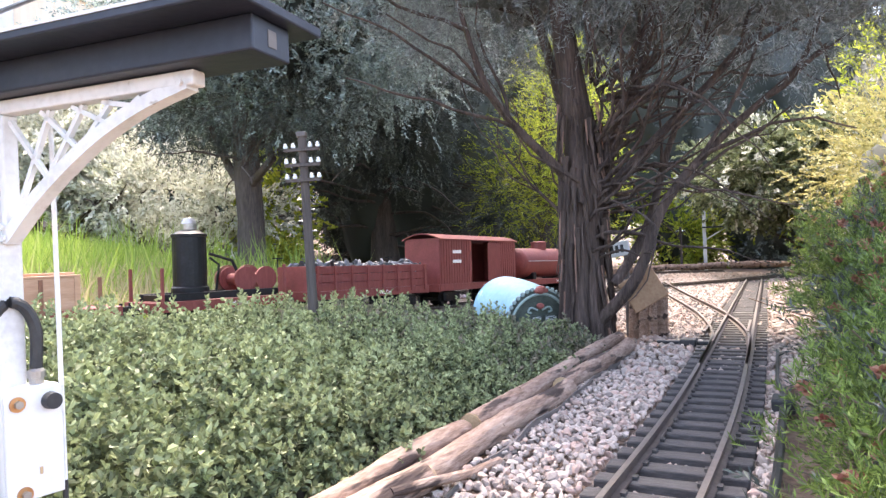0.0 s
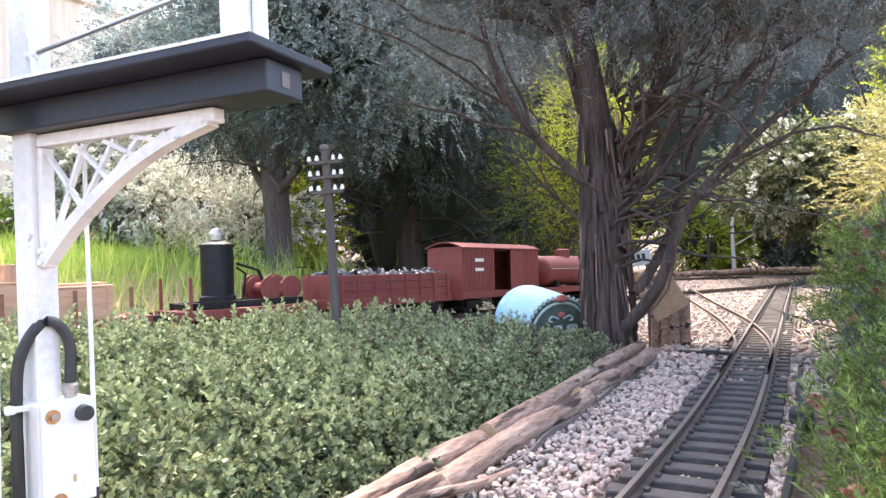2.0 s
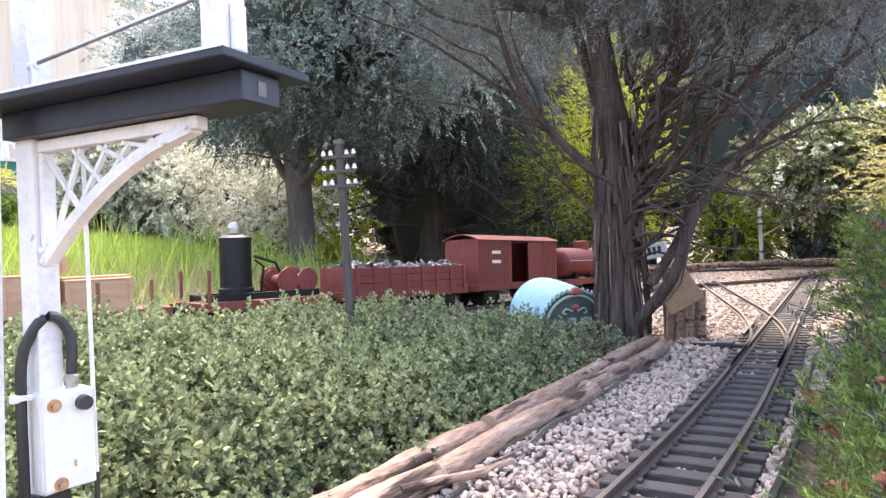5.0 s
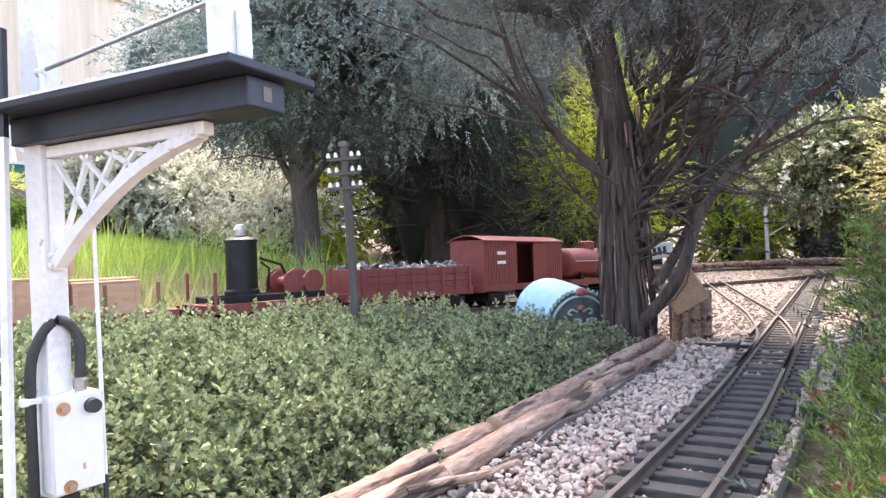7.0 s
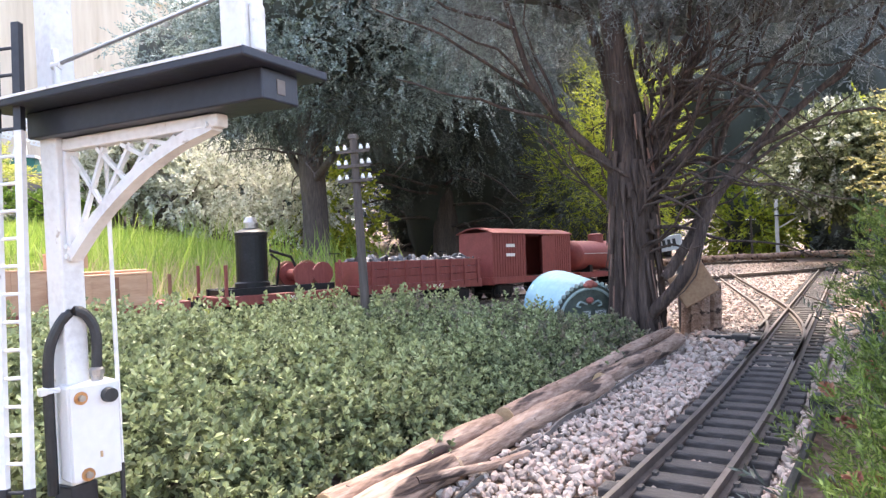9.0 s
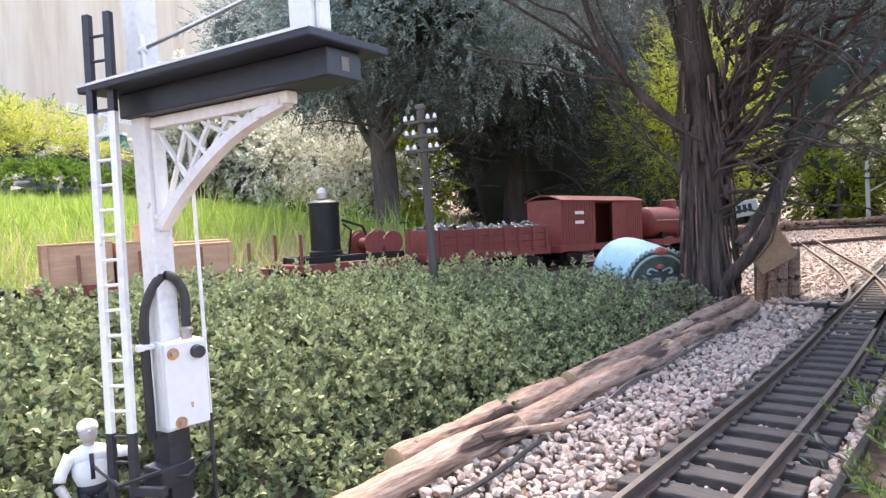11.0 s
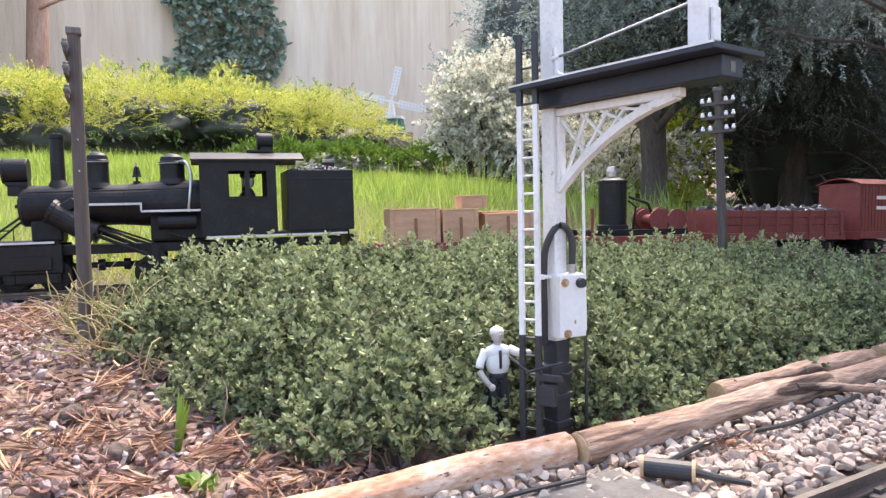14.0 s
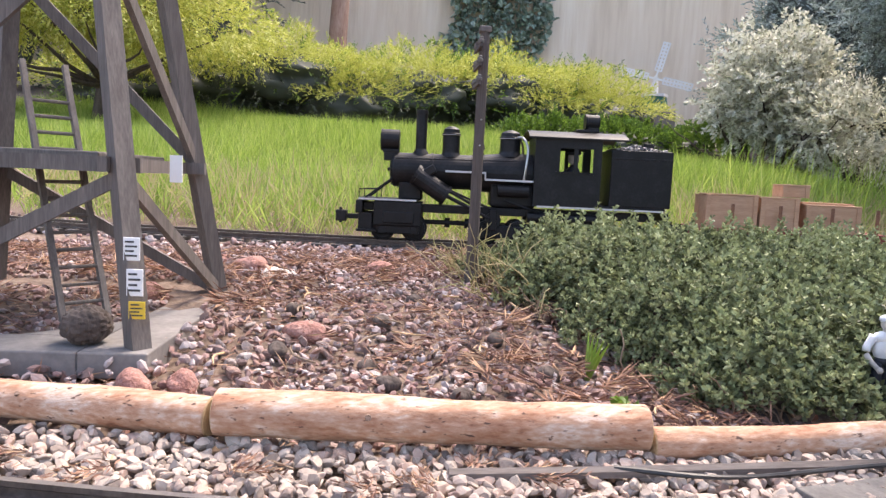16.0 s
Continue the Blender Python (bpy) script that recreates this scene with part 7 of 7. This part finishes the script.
lathe(hl, [(0.0138, X(0.058)), (0.0145, X(0.057)), (0.0145, X(0.034)), (0.0152, X(0.0335)), (0.0152, X(0.0305)), (0.0130, X(0.0305)), (0.0125, X(0.034))], seg=24, axis="X", off=(0, 0, 0.139))
hlo = part("headlamp", hl, B, loco)
bm = bmesh.new()
cyl(bm, (X(0.0335), 0, 0.139), (X(0.0325), 0, 0.139), 0.0122, seg=20)
part("lens", bm, M["lens_glass"], hlo, "clear round lens")
# running boards with pale edge, pipes
for s in (-1, 1):
    for a, b, z in ((0.128, 0.186, 0.099), (0.186, 0.262, 0.090)):
        bm = bmesh.new()
        box(bm, X(b), X(a), min(s * 0.024, s * 0.038), max(s * 0.024, s * 0.038), z - 0.002, z, 0.0004)
        part("running_board", bm, B, loco)
        bm = bmesh.new()
        box(bm, X(b), X(a), s * 0.0386 - 0.0004, s * 0.0386 + 0.0004, z - 0.0022, z + 0.0004)
        part("board_edge", bm, M["loco_edge"], loco, "pale lined edge")
    bm = bmesh.new()
    box(bm, X(0.187), X(0.185), min(s * 0.036, s * 0.039), max(s * 0.036, s * 0.039), 0.0895, 0.0992)
    part("board_edge", bm, M["loco_edge"], loco, "pale lined edge")
    bm = bmesh.new()
    tube(bm, [(X(0.055), s * 0.0265, 0.113), (X(0.250), s * 0.0320, 0.116)], 0.0009, 6)
    part("handrail", bm, B, loco)
    bm = bmesh.new()
    tube(bm, smooth_line([(X(0.232), s * 0.012, 0.149), (X(0.240), s * 0.022, 0.148), (X(0.246), s * 0.033, 0.134), (X(0.244), s * 0.038, 0.108), (X(0.241), s * 0.036, 0.084)], 0.004), 0.0017, 8)
    part("sand_pipe", bm, M["steel"], loco, "bare metal pipe")
    # inclined cylinder with crosshead, crank and rods
    bm = bmesh.new()
    cyl(bm, (X(0.088), s * 0.034, 0.090), (X(0.128), s * 0.034, 0.066), 0.0135, seg=18)
    cyl(bm, (X(0.084), s * 0.034, 0.0925), (X(0.088), s * 0.034, 0.090), 0.0150, seg=18)
    cyl(bm, (X(0.128), s * 0.034, 0.066), (X(0.132), s * 0.034, 0.0635), 0.0150, seg=18)
    box(bm, -0.018, 0.018, -0.008, 0.008, 0.010, 0.022, 0.002, m=Matrix.Translation((X(0.106), s * 0.034, 0.079)) @ Euler((0, radians(31) * -1 * -1, 0)).to_matrix().to_4x4())
    part("cylinder", bm, B, loco)
    bm = bmesh.new()
    tube(bm, [(X(0.132), s * 0.036, 0.0635), (X(0.195), s * 0.037, 0.036)], 0.0022, 8)
    tube(bm, [(X(0.136), s * 0.036, 0.070), (X(0.178), s * 0.037, 0.050)], 0.0018, 8)
    tube(bm, [(X(0.120), s * 0.033, 0.078), (X(0.205), s * 0.036, 0.046)], 0.0014, 8)
    part("piston_rod", bm, B, loco)
    bm = bmesh.new()
    cyl(bm, (X(0.200), s * 0.033, 0.034), (X(0.200), s * 0.038, 0.034), 0.0115, seg=18)
    box(bm, X(0.205), X(0.195), s * 0.038 - 0.002, s * 0.038 + 0.002, 0.020, 0.048, 0.001)
    part("crank_disc", bm, B, loco)
    bm = bmesh.new()
    tube(bm, smooth_line([(X(0.215), s * 0.030, 0.062), (X(0.25), s * 0.031, 0.052), (X(0.29), s * 0.031, 0.044), (X(0.36), s * 0.031, 0.046)], 0.008), 0.0012, 6)
    part("pipe", bm, B, loco)
bm = bmesh.new()
cyl(bm, (X(0.10), 0, 0.026), (X(0.40), 0, 0.026), 0.0034, seg=10)
for q in (0.13, 0.16, 0.245, 0.30, 0.345):
    cyl(bm, (X(q), 0, 0.026), (X(q + 0.008), 0, 0.026), 0.0070, seg=12)
part("drive_shaft", bm, B, loco)
bm = bmesh.new()
box(bm, X(0.262), X(0.195), -0.026, 0.026, 0.052, 0.084, 0.004)
cyl(bm, (X(0.250), -0.034, 0.075), (X(0.205), -0.034, 0.075), 0.008, seg=14)
cyl(bm, (X(0.250), 0.034, 0.075), (X(0.205), 0.034, 0.075), 0.008, seg=14)
part("firebox", bm, B, loco)
for q in range(7):
    bm = bmesh.new()
    tube(bm, smooth_line([(X(0.15 + 0.016 * q), -0.0245, 0.104), (X(0.156 + 0.016 * q), -0.029, 0.110), (X(0.163 + 0.016 * q), -0.027, 0.116)], 0.003), 0.0012, 6)
    part("valve_pipe", bm, B, loco)
# cab: two sides with window openings, front, roof, back posts
for s in (-1, 1):
    bm = bmesh.new()
    y0, y1 = sorted((s * 0.0375, s * 0.0400))
    box(bm, X(0.352), X(0.256), y0, y1, 0.056, 0.104)
    sd = part("cab_side", bm, B, loco)
    for nm, a, b, z0, z1 in (("upper_panel", 0.352, 0.256, 0.136, 0.150), ("front_panel", 0.292, 0.256, 0.104, 0.136), ("window_post", 0.318, 0.312, 0.104, 0.136), ("rear_post", 0.352, 0.340, 0.104, 0.136)):
        bm = bmesh.new()
        box(bm, X(a), X(b), y0, y1, z0, z1)
        part(nm, bm, B, sd)
    bm = bmesh.new()
    box(bm, X(0.344), X(0.288), s * 0.0410 - 0.0008, s * 0.0410 + 0.0008, 0.1022, 0.1046)
    part("window_sill", bm, B, sd)
    bm = bmesh.new()
    box(bm, X(0.445), X(0.262), s * 0.0406 - 0.0006, s * 0.0406 + 0.0006, 0.0545, 0.0570)
    part("sill_edge", bm, M["loco_edge"], loco, "pale lined footplate edge")
bm = bmesh.new()
box(bm, X(0.258), X(0.256), -0.0375, 0.0375, 0.056, 0.150)
part("cab_front", bm, B, loco)
bm = bmesh.new()
rows = []
for xs_ in (X(0.246), X(0.388)):
    ring = [(-0.045 + 0.090 * i / 12, 0.148 + 0.0105 * math.sin(math.pi * i / 12) ** 0.8) for i in range(13)]
    rows.append([bm.verts.new((xs_, y, z)) for y, z in ring] + [bm.verts.new((xs_, y, z + 0.0022)) for y, z in reversed(ring)])
k = len(rows[0])
for i in range(k):
    bm.faces.new((rows[0][i], rows[1][i], rows[1][(i + 1) % k], rows[0][(i + 1) % k]))
bm.faces.new(rows[0][::-1])
bm.faces.new(rows[1])
part("cab_roof", bm, B, loco)
bm = bmesh.new()
box(bm, X(0.350), X(0.318), -0.014, 0.014, 0.1605, 0.1640, 0.0008)
part("roof_hatch", bm, B, loco)
bm = bmesh.new()
lathe(bm, [(0.0095, X(0.353)), (0.0105, X(0.352)), (0.0105, X(0.335)), (0.0112, X(0.3345)), (0.0112, X(0.332)), (0.009, X(0.332))], seg=20, axis="X", off=(0, 0, 0.1755))
box(bm, X(0.352), X(0.336), -0.008, 0.008, 0.160, 0.168)
part("roof_lamp", bm, B, loco)
bm = bmesh.new()
box(bm, X(0.350), X(0.270), -0.036, 0.036, 0.055, 0.058)
box(bm, X(0.285), X(0.266), -0.024, 0.024, 0.058, 0.128, 0.003)
part("backhead", bm, B, loco)
# the driver doll inside the cab
drv = bmesh.new()
ball(drv, (X(0.318), 0.004, 0.092), 0.0150, 0.8, 1.0, 1.7)
ball(drv, (X(0.318), 0.004, 0.1245), 0.0085, 1.0, 1.0, 1.2, mi=1)
ball(drv, (X(0.318), 0.004, 0.1320), 0.0095, 1.15, 1.1, 0.5)
tube(drv, [(X(0.312), -0.010, 0.108), (X(0.300), -0.016, 0.094), (X(0.288), -0.010, 0.098)], 0.0035, 8)
driver = part("driver_doll", drv, [M["navy"], M["skin"]], smooth=True)
driver.matrix_basis = seat(FRONT, L) @ Matrix.Diagonal((1, 1, 1.06, 1))
tagged(driver, "dark-clad painted driver doll in the cab", "figurine")
# rear bunker with coal
bm = bmesh.new()
box(bm, X(0.455), X(0.366), -0.040, 0.040, 0.060, 0.137, 0.0012)
box(bm, X(0.4552), X(0.3658), -0.0406, 0.0406, 0.124, 0.1265, 0.0004)
box(bm, X(0.459), X(0.4548), -0.020, 0.020, 0.085, 0.115, 0.001)
part("bunker", bm, B, loco)
bm = bmesh.new()
box(bm, X(0.448), X(0.352), -0.0395, 0.0395, 0.0540, 0.0600, 0.0006)
part("footplate", bm, B, loco)
k = 260
C = np.column_stack([rng.uniform(X(0.448), X(0.374), k), rng.uniform(-0.033, 0.033, k), np.zeros(k)])
C[:, 2] = 0.1365 + 0.007 * np.exp(-((C[:, 0] - X(0.412)) / 0.022) ** 2 - (C[:, 1] / 0.022) ** 2) + rng.uniform(0, 0.002, k)
v0, f0 = ICO[0]
V = np.einsum("nij,kj->nki", random_turns(k, 1.0), v0) * rng.uniform(0.0016, 0.0032, k)[:, None, None] + C[:, None]
raw("coal", V.reshape(-1, 3), (np.arange(k)[:, None, None] * len(v0) + f0[None]).reshape(-1, 3), M["coal"], loco, label="glinting heaped coal")
bm = bmesh.new()
box(bm, X(0.436), X(0.420), -0.008, 0.008, 0.137, 0.149, 0.001)
part("rear_lamp", bm, B, loco)
for q in (0.062, 0.215, 0.400):
    truck(loco, X(q), wheel_r=0.0165, base=0.046)
coupler(loco, X(0.0), 1, reach=0.034)
coupler(loco, X(0.455), -1)


def lettering(parent, words, x, y, z, size, turn=0):
    cu = bpy.data.curves.new("lettering", "FONT")
    cu.body, cu.size, cu.align_x, cu.extrude = words, size, "CENTER", 0.0002
    tmp = bpy.data.objects.new("lettering", cu)
    me = bpy.data.meshes.new_from_object(tmp)
    bpy.data.objects.remove(tmp)
    me.materials.append(M["lettering"])
    ob = new("lettering", me)
    ob.parent = parent
    ob.matrix_basis = pose(x, y, z, 90, 0, turn)
    return ob


def wagon_base(name, label, s, length, height=0.040, deck="wagon_red"):
    w = thing(name, label, "wagon", seat(s, length), group="train wagons")
    bm = bmesh.new()
    h = length / 2
    box(bm, -h, h, -0.040, 0.040, height - 0.010, height, 0.0008)
    for sd in (-1, 1):
        box(bm, -h, h, sd * 0.0405 - 0.0012, sd * 0.0405 + 0.0012, height - 0.0115, height + 0.001, 0.0006)
    for e_ in (-1, 1):
        box(bm, e_ * h - 0.003, e_ * h + 0.003, -0.0405, 0.0405, height - 0.013, height + 0.0012, 0.0006)
    part("underframe", bm, M[deck], w)
    for sd in (-1, 1):
        bm = bmesh.new()
        tube(bm, [(-h * 0.7, sd * 0.03, height - 0.010), (-h * 0.3, sd * 0.03, height - 0.021), (h * 0.3, sd * 0.03, height - 0.021), (h * 0.7, sd * 0.03, height - 0.010)], 0.0009, 6)
        part("truss_rod", bm, M["loco_black"], w)
        lettering(w, "WL Co", 0.0 - sd * 0.02, sd * 0.0419, height - 0.0085, 0.0085, 0 if sd < 0 else 180)
    for e_ in (-1, 1):
        truck(w, e_ * (h - 0.05), wheel_r=0.0125, base=0.036)
        coupler(w, e_ * h, e_)
    return w


s = FRONT - L - 0.040
LEN1 = 0.265
flat = wagon_base("flat_wagon", "red flat wagon loaded with wooden crates", s, LEN1)
for x in (-0.11, -0.05, 0.02, 0.085):
    for sd in (-1, 1):
        bm = bmesh.new()
        box(bm, x - 0.002, x + 0.002, sd * 0.0435 - 0.0016, sd * 0.0435 + 0.0016, 0.030, 0.076, 0.0004)
        part("stake", bm, M["crate_band"], flat)
fm = seat(s, LEN1)
lower = Matrix.Translation((0, 0, 0.0405))


def crate(m, lx, ly, lz, label):
    c = thing("wooden_crate", label, "crate", m, group="crates on the flat wagon")
    bm = bmesh.new()
    box(bm, -lx / 2, lx / 2, -ly / 2, ly / 2, 0.0, lz, 0.0008)
    part("body", bm, M["crate"], c)
    bm = bmesh.new()
    box(bm, -lx / 2 - 0.001, lx / 2 + 0.001, -ly / 2 - 0.001, ly / 2 + 0.001, lz, lz + 0.0025, 0.0006)
    part("lid", bm, M["crate"], c, "paler crate lid")
    for x in (-lx / 2 + 0.003, lx / 2 - 0.003):
        for y in (-ly / 2 - 0.0012, ly / 2 + 0.0012):
            bm = bmesh.new()
            box(bm, x - 0.003, x + 0.003, y - 0.001, y + 0.001, 0.0, lz, 0.0003)
            part("batten", bm, M["crate"], c)
    return c


for x, y, lx, ly, lz, tz, a in ((0.085, -0.018, 0.066, 0.034, 0.045, 0, -3), (0.085, 0.019, 0.072, 0.032, 0.047, 0, 2), (0.020, -0.016, 0.058, 0.038, 0.042, 0, 0), (0.018, 0.020, 0.052, 0.030, 0.045, 0, -2),
                               (-0.060, -0.017, 0.072, 0.036, 0.040, 0, 1), (-0.055, 0.019, 0.074, 0.030, 0.037, 0, 0), (-0.004, 0.010, 0.038, 0.030, 0.016, 0.0480, 4)):
    crate(fm @ Matrix.Translation((x, y, 0.0405 + tz)) @ pose(0, 0, 0, 0, 0, a), lx, ly, lz, "pale brown wooden crate on a flat wagon" if not tz else "small brown crate stacked on larger crates")
bm = bmesh.new()
lathe(bm, [(0.0120, 0.0), (0.0140, 0.010), (0.0145, 0.018), (0.0140, 0.026), (0.0120, 0.035)], seg=18)
brl = part("barrel", bm, M["crate"])
brl.matrix_basis = fm @ Matrix.Translation((-0.017, -0.030, 0.0412)) @ Matrix.Diagonal((0.8, 0.8, 1, 1))
tagged(brl, "small brown wooden barrel between crates", "barrel")
# second flat wagon with an upright boiler and winch
s2 = s - LEN1 - 0.040
LEN2 = 0.190
flat2 = wagon_base("flat_wagon", "red flat wagon carrying a steam winch", s2, LEN2)
for x in (-0.088, 0.088):
    for sd in (-1, 1):
        bm = bmesh.new()
        box(bm, x - 0.002, x + 0.002, sd * 0.0435 - 0.0016, sd * 0.0435 + 0.0016, 0.030, 0.083, 0.0004)
        part("stake", bm, M["wagon_red"], flat2)
fm2 = seat(s2, LEN2)
win = thing("steam_winch", "black upright boiler with winch drums on a wagon", "steam winch", fm2 @ Matrix.Translation((-0.006, 0, 0.0405)))
bm = bmesh.new()
lathe(bm, [(0.0240, 0.010), (0.0240, 0.016), (0.0215, 0.018), (0.0215, 0.082), (0.0228, 0.0825), (0.0228, 0.086), (0.019, 0.088), (0.010, 0.092)], seg=24, off=(0.035, 0, 0))
part("boiler", bm, M["loco_black"], win)
bm = bmesh.new()
lathe(bm, [(0.010, 0.090), (0.0105, 0.100), (0.0065, 0.107), (0.002, 0.108)], seg=16, off=(0.035, 0, 0))
part("stack", bm, M["steel"], win, "pale metal cap")
bm = bmesh.new()
for sd in (-1, 1):
    box(bm, -0.082, 0.09, sd * 0.026 - 0.003, sd * 0.026 + 0.003, 0.0005, 0.010, 0.0008)
for x in (-0.078, -0.02, 0.084):
    box(bm, x - 0.004, x + 0.004, -0.029, 0.029, 0.001, 0.009, 0.0008)
part("skid", bm, M["loco_black"], win)
for x in (-0.035, -0.068):
    bm = bmesh.new()
    lathe(bm, [(0.017, -0.021), (0.017, -0.018), (0.008, -0.0175), (0.008, 0.0175), (0.017, 0.018), (0.017, 0.021)], seg=20, axis="Y", off=(x, 0, 0.024))
    part("drum", bm, M["wagon_red"], win, "rusty red winding drum")
    bm = bmesh.new()
    lathe(bm, [(0.020, 0.023), (0.020, 0.026), (0.015, 0.0262)], seg=24, axis="Y", off=(x, -0.050, 0.024))
    part("gear", bm, M["crate_band"], win)
bm = bmesh.new()
tube(bm, [(-0.015, -0.022, 0.010), (-0.02, -0.022, 0.045), (-0.006, -0.022, 0.055)], 0.0018, 8)
tube(bm, [(0.012, 0.01, 0.06), (-0.02, 0.012, 0.05), (-0.03, 0.012, 0.03)], 0.0022, 8)
part("lever", bm, M["loco_black"], win)
# open wagon
s3 = s2 - LEN2 - 0.040
LEN3 = 0.27
gon = wagon_base("open_wagon", "dark red open wagon loaded with scrap", s3, LEN3)
for sd in (-1, 1):
    for k in range(3):
        bm = bmesh.new()
        box(bm, -LEN3 / 2 + 0.002, LEN3 / 2 - 0.002, sd * 0.0395 - 0.0015, sd * 0.0395 + 0.0015, 0.0415 + 0.0125 * k, 0.0532 + 0.0125 * k, 0.0005)
        part("side_plank", bm, M["wagon_red"], gon)
    for x in np.linspace(-0.125, 0.125, 8):
        bm = bmesh.new()
        box(bm, x - 0.0025, x + 0.0025, sd * 0.0422 - 0.0012, sd * 0.0422 + 0.0012, 0.034, 0.0790, 0.0004)
        part("side_stake", bm, M["wagon_red"], gon)
for e_ in (-1, 1):
    bm = bmesh.new()
    box(bm, e_ * (LEN3 / 2 - 0.002) - 0.0015, e_ * (LEN3 / 2 - 0.002) + 0.0015, -0.037, 0.037, 0.0415, 0.079, 0.0005)
    part("end_board", bm, M["wagon_red"], gon)
    bm = bmesh.new()
    tube(bm, [(e_ * 0.128, -0.046, 0.070), (e_ * 0.128, -0.046, 0.092)], 0.0009, 6)
    cyl(bm, (e_ * 0.128, -0.046, 0.092), (e_ * 0.128, -0.046, 0.0935), 0.008, seg=14)
    part("brake_wheel", bm, M["loco_black"], gon)
gm = seat(s3, LEN3)
k = 220
C = np.column_stack([rng.uniform(-0.126, 0.126, k), rng.uniform(-0.034, 0.034, k), rng.uniform(0.070, 0.082, k)])
V = np.einsum("nij,kj->nki", random_turns(k, 1.2), v0 * np.array([1.8, 0.8, 0.5])) * rng.uniform(0.004, 0.008, k)[:, None, None] + C[:, None]
scrap = raw("scrap_load", V.reshape(-1, 3), (np.arange(k)[:, None, None] * len(v0) + f0[None]).reshape(-1, 3), M["coal"])
scrap.matrix_basis = gm
tagged(scrap, "grey and black scrap metal heaped in a wagon", "scrap load", kind="stuff")
# covered wagon and tank wagon
s4 = s3 - LEN3 - 0.040
LEN4 = 0.28
bx = wagon_base("covered_wagon", "red covered goods wagon with an open side door", s4, LEN4)
for sd in (-1, 1):
    for a, b in ((-LEN4 / 2, -0.032), (0.032, LEN4 / 2)):
        bm = bmesh.new()
        box(bm, a, b, sd * 0.0390 - 0.0015, sd * 0.0390 + 0.0015, 0.041, 0.123)
        side_ = part("side", bm, M["wagon_red"], bx)
        for x in np.arange(a + 0.003, b - 0.006, 0.0085):
            bm = bmesh.new()
            box(bm, x, x + 0.0072, sd * 0.0408 - 0.0006, sd * 0.0408 + 0.0006, 0.042, 0.122)
            part("plank", bm, M["wagon_red"], side_)
    bm = bmesh.new()
    box(bm, -0.075, -0.024, sd * 0.0425 - 0.001, sd * 0.0425 + 0.001, 0.042, 0.119, 0.0006)
    part("sliding_door", bm, M["wagon_red"], bx)
    for x, z in ((0.085, 0.098), (0.085, 0.080)):
        bm = bmesh.new()
        box(bm, x - 0.014, x + 0.014, sd * 0.0418 - 0.0003, sd * 0.0418 + 0.0003, z, z + 0.006)
        part("mark", bm, M["lettering"], bx)
for e_ in (-1, 1):
    bm = bmesh.new()
    box(bm, e_ * (LEN4 / 2 - 0.0015) - 0.0015, e_ * (LEN4 / 2 - 0.0015) + 0.0015, -0.0375, 0.0375, 0.041, 0.126)
    part("end", bm, M["wagon_red"], bx)
bm = bmesh.new()
rows = []
for xs_ in (-LEN4 / 2 - 0.004, LEN4 / 2 + 0.004):
    ring = [(-0.044 + 0.088 * i / 10, 0.123 + 0.011 * math.sin(math.pi * i / 10)) for i in range(11)]
    rows.append([bm.verts.new((xs_, y, z)) for y, z in ring] + [bm.verts.new((xs_, y, z + 0.002)) for y, z in reversed(ring)])
k = len(rows[0])
for i in range(k):
    bm.faces.new((rows[0][i], rows[1][i], rows[1][(i + 1) % k], rows[0][(i + 1) % k]))
bm.faces.new(rows[0][::-1])
bm.faces.new(rows[1])
part("roof", bm, M["wagon_red"], bx)
s5 = s4 - LEN4 - 0.040
LEN5 = 0.26
tk_ = wagon_base("tank_wagon", "red tank wagon with a central dome", s5, LEN5)
bm = bmesh.new()
lathe(bm, [(0.010, -0.118), (0.026, -0.116), (0.033, -0.108), (0.034, -0.104), (0.034, 0.104), (0.033, 0.108), (0.026, 0.116), (0.010, 0.118)], seg=28, axis="X", off=(0, 0, 0.078))
part("tank", bm, M["wagon_red"], tk_, smooth=True)
bm = bmesh.new()
lathe(bm, [(0.018, 0.106), (0.018, 0.124), (0.019, 0.1245), (0.019, 0.127), (0.010, 0.129)], seg=20)
part("dome", bm, M["wagon_red"], tk_)
for sd in (-1, 1):
    bm = bmesh.new()
    tube(bm, [(-0.11, sd * 0.039, 0.082), (0.11, sd * 0.039, 0.082)], 0.0010, 6)
    part("handrail", bm, M["steel"], tk_)
for x in (-0.07, 0.07):
    bm = bmesh.new()
    box(bm, x - 0.006, x + 0.006, -0.030, 0.030, 0.040, 0.056, 0.001)
    part("saddle", bm, M["loco_black"], tk_)

# ---------------------------------------------------------------- single stones of the ballast and the bed
shapes, f1 = stone_shapes(1, 10)
for parent_, places, size, mat in ((ballast, single_ballast, 0.0033, M["gravel_one"]), (bed, single_bed, 0.0040, M["bed_one"])):
    meshes = []
    for sh in shapes:
        me = bpy.data.meshes.new("stone")
        me.from_pydata([tuple(v) for v in sh], [], [tuple(int(i) for i in q) for q in f1])
        me.materials.append(mat)
        meshes.append(me)
    R = random_turns(len(places))
    for i, pl in enumerate(places):
        ob = new("stone", meshes[i % 10])
        ob.parent = parent_
        k = size * rng.uniform(0.8, 1.5)
        ob.matrix_basis = Matrix.Translation(pl) @ Matrix([list(q) for q in R[i]]).to_4x4() @ Matrix.Diagonal((k, k, k, 1))
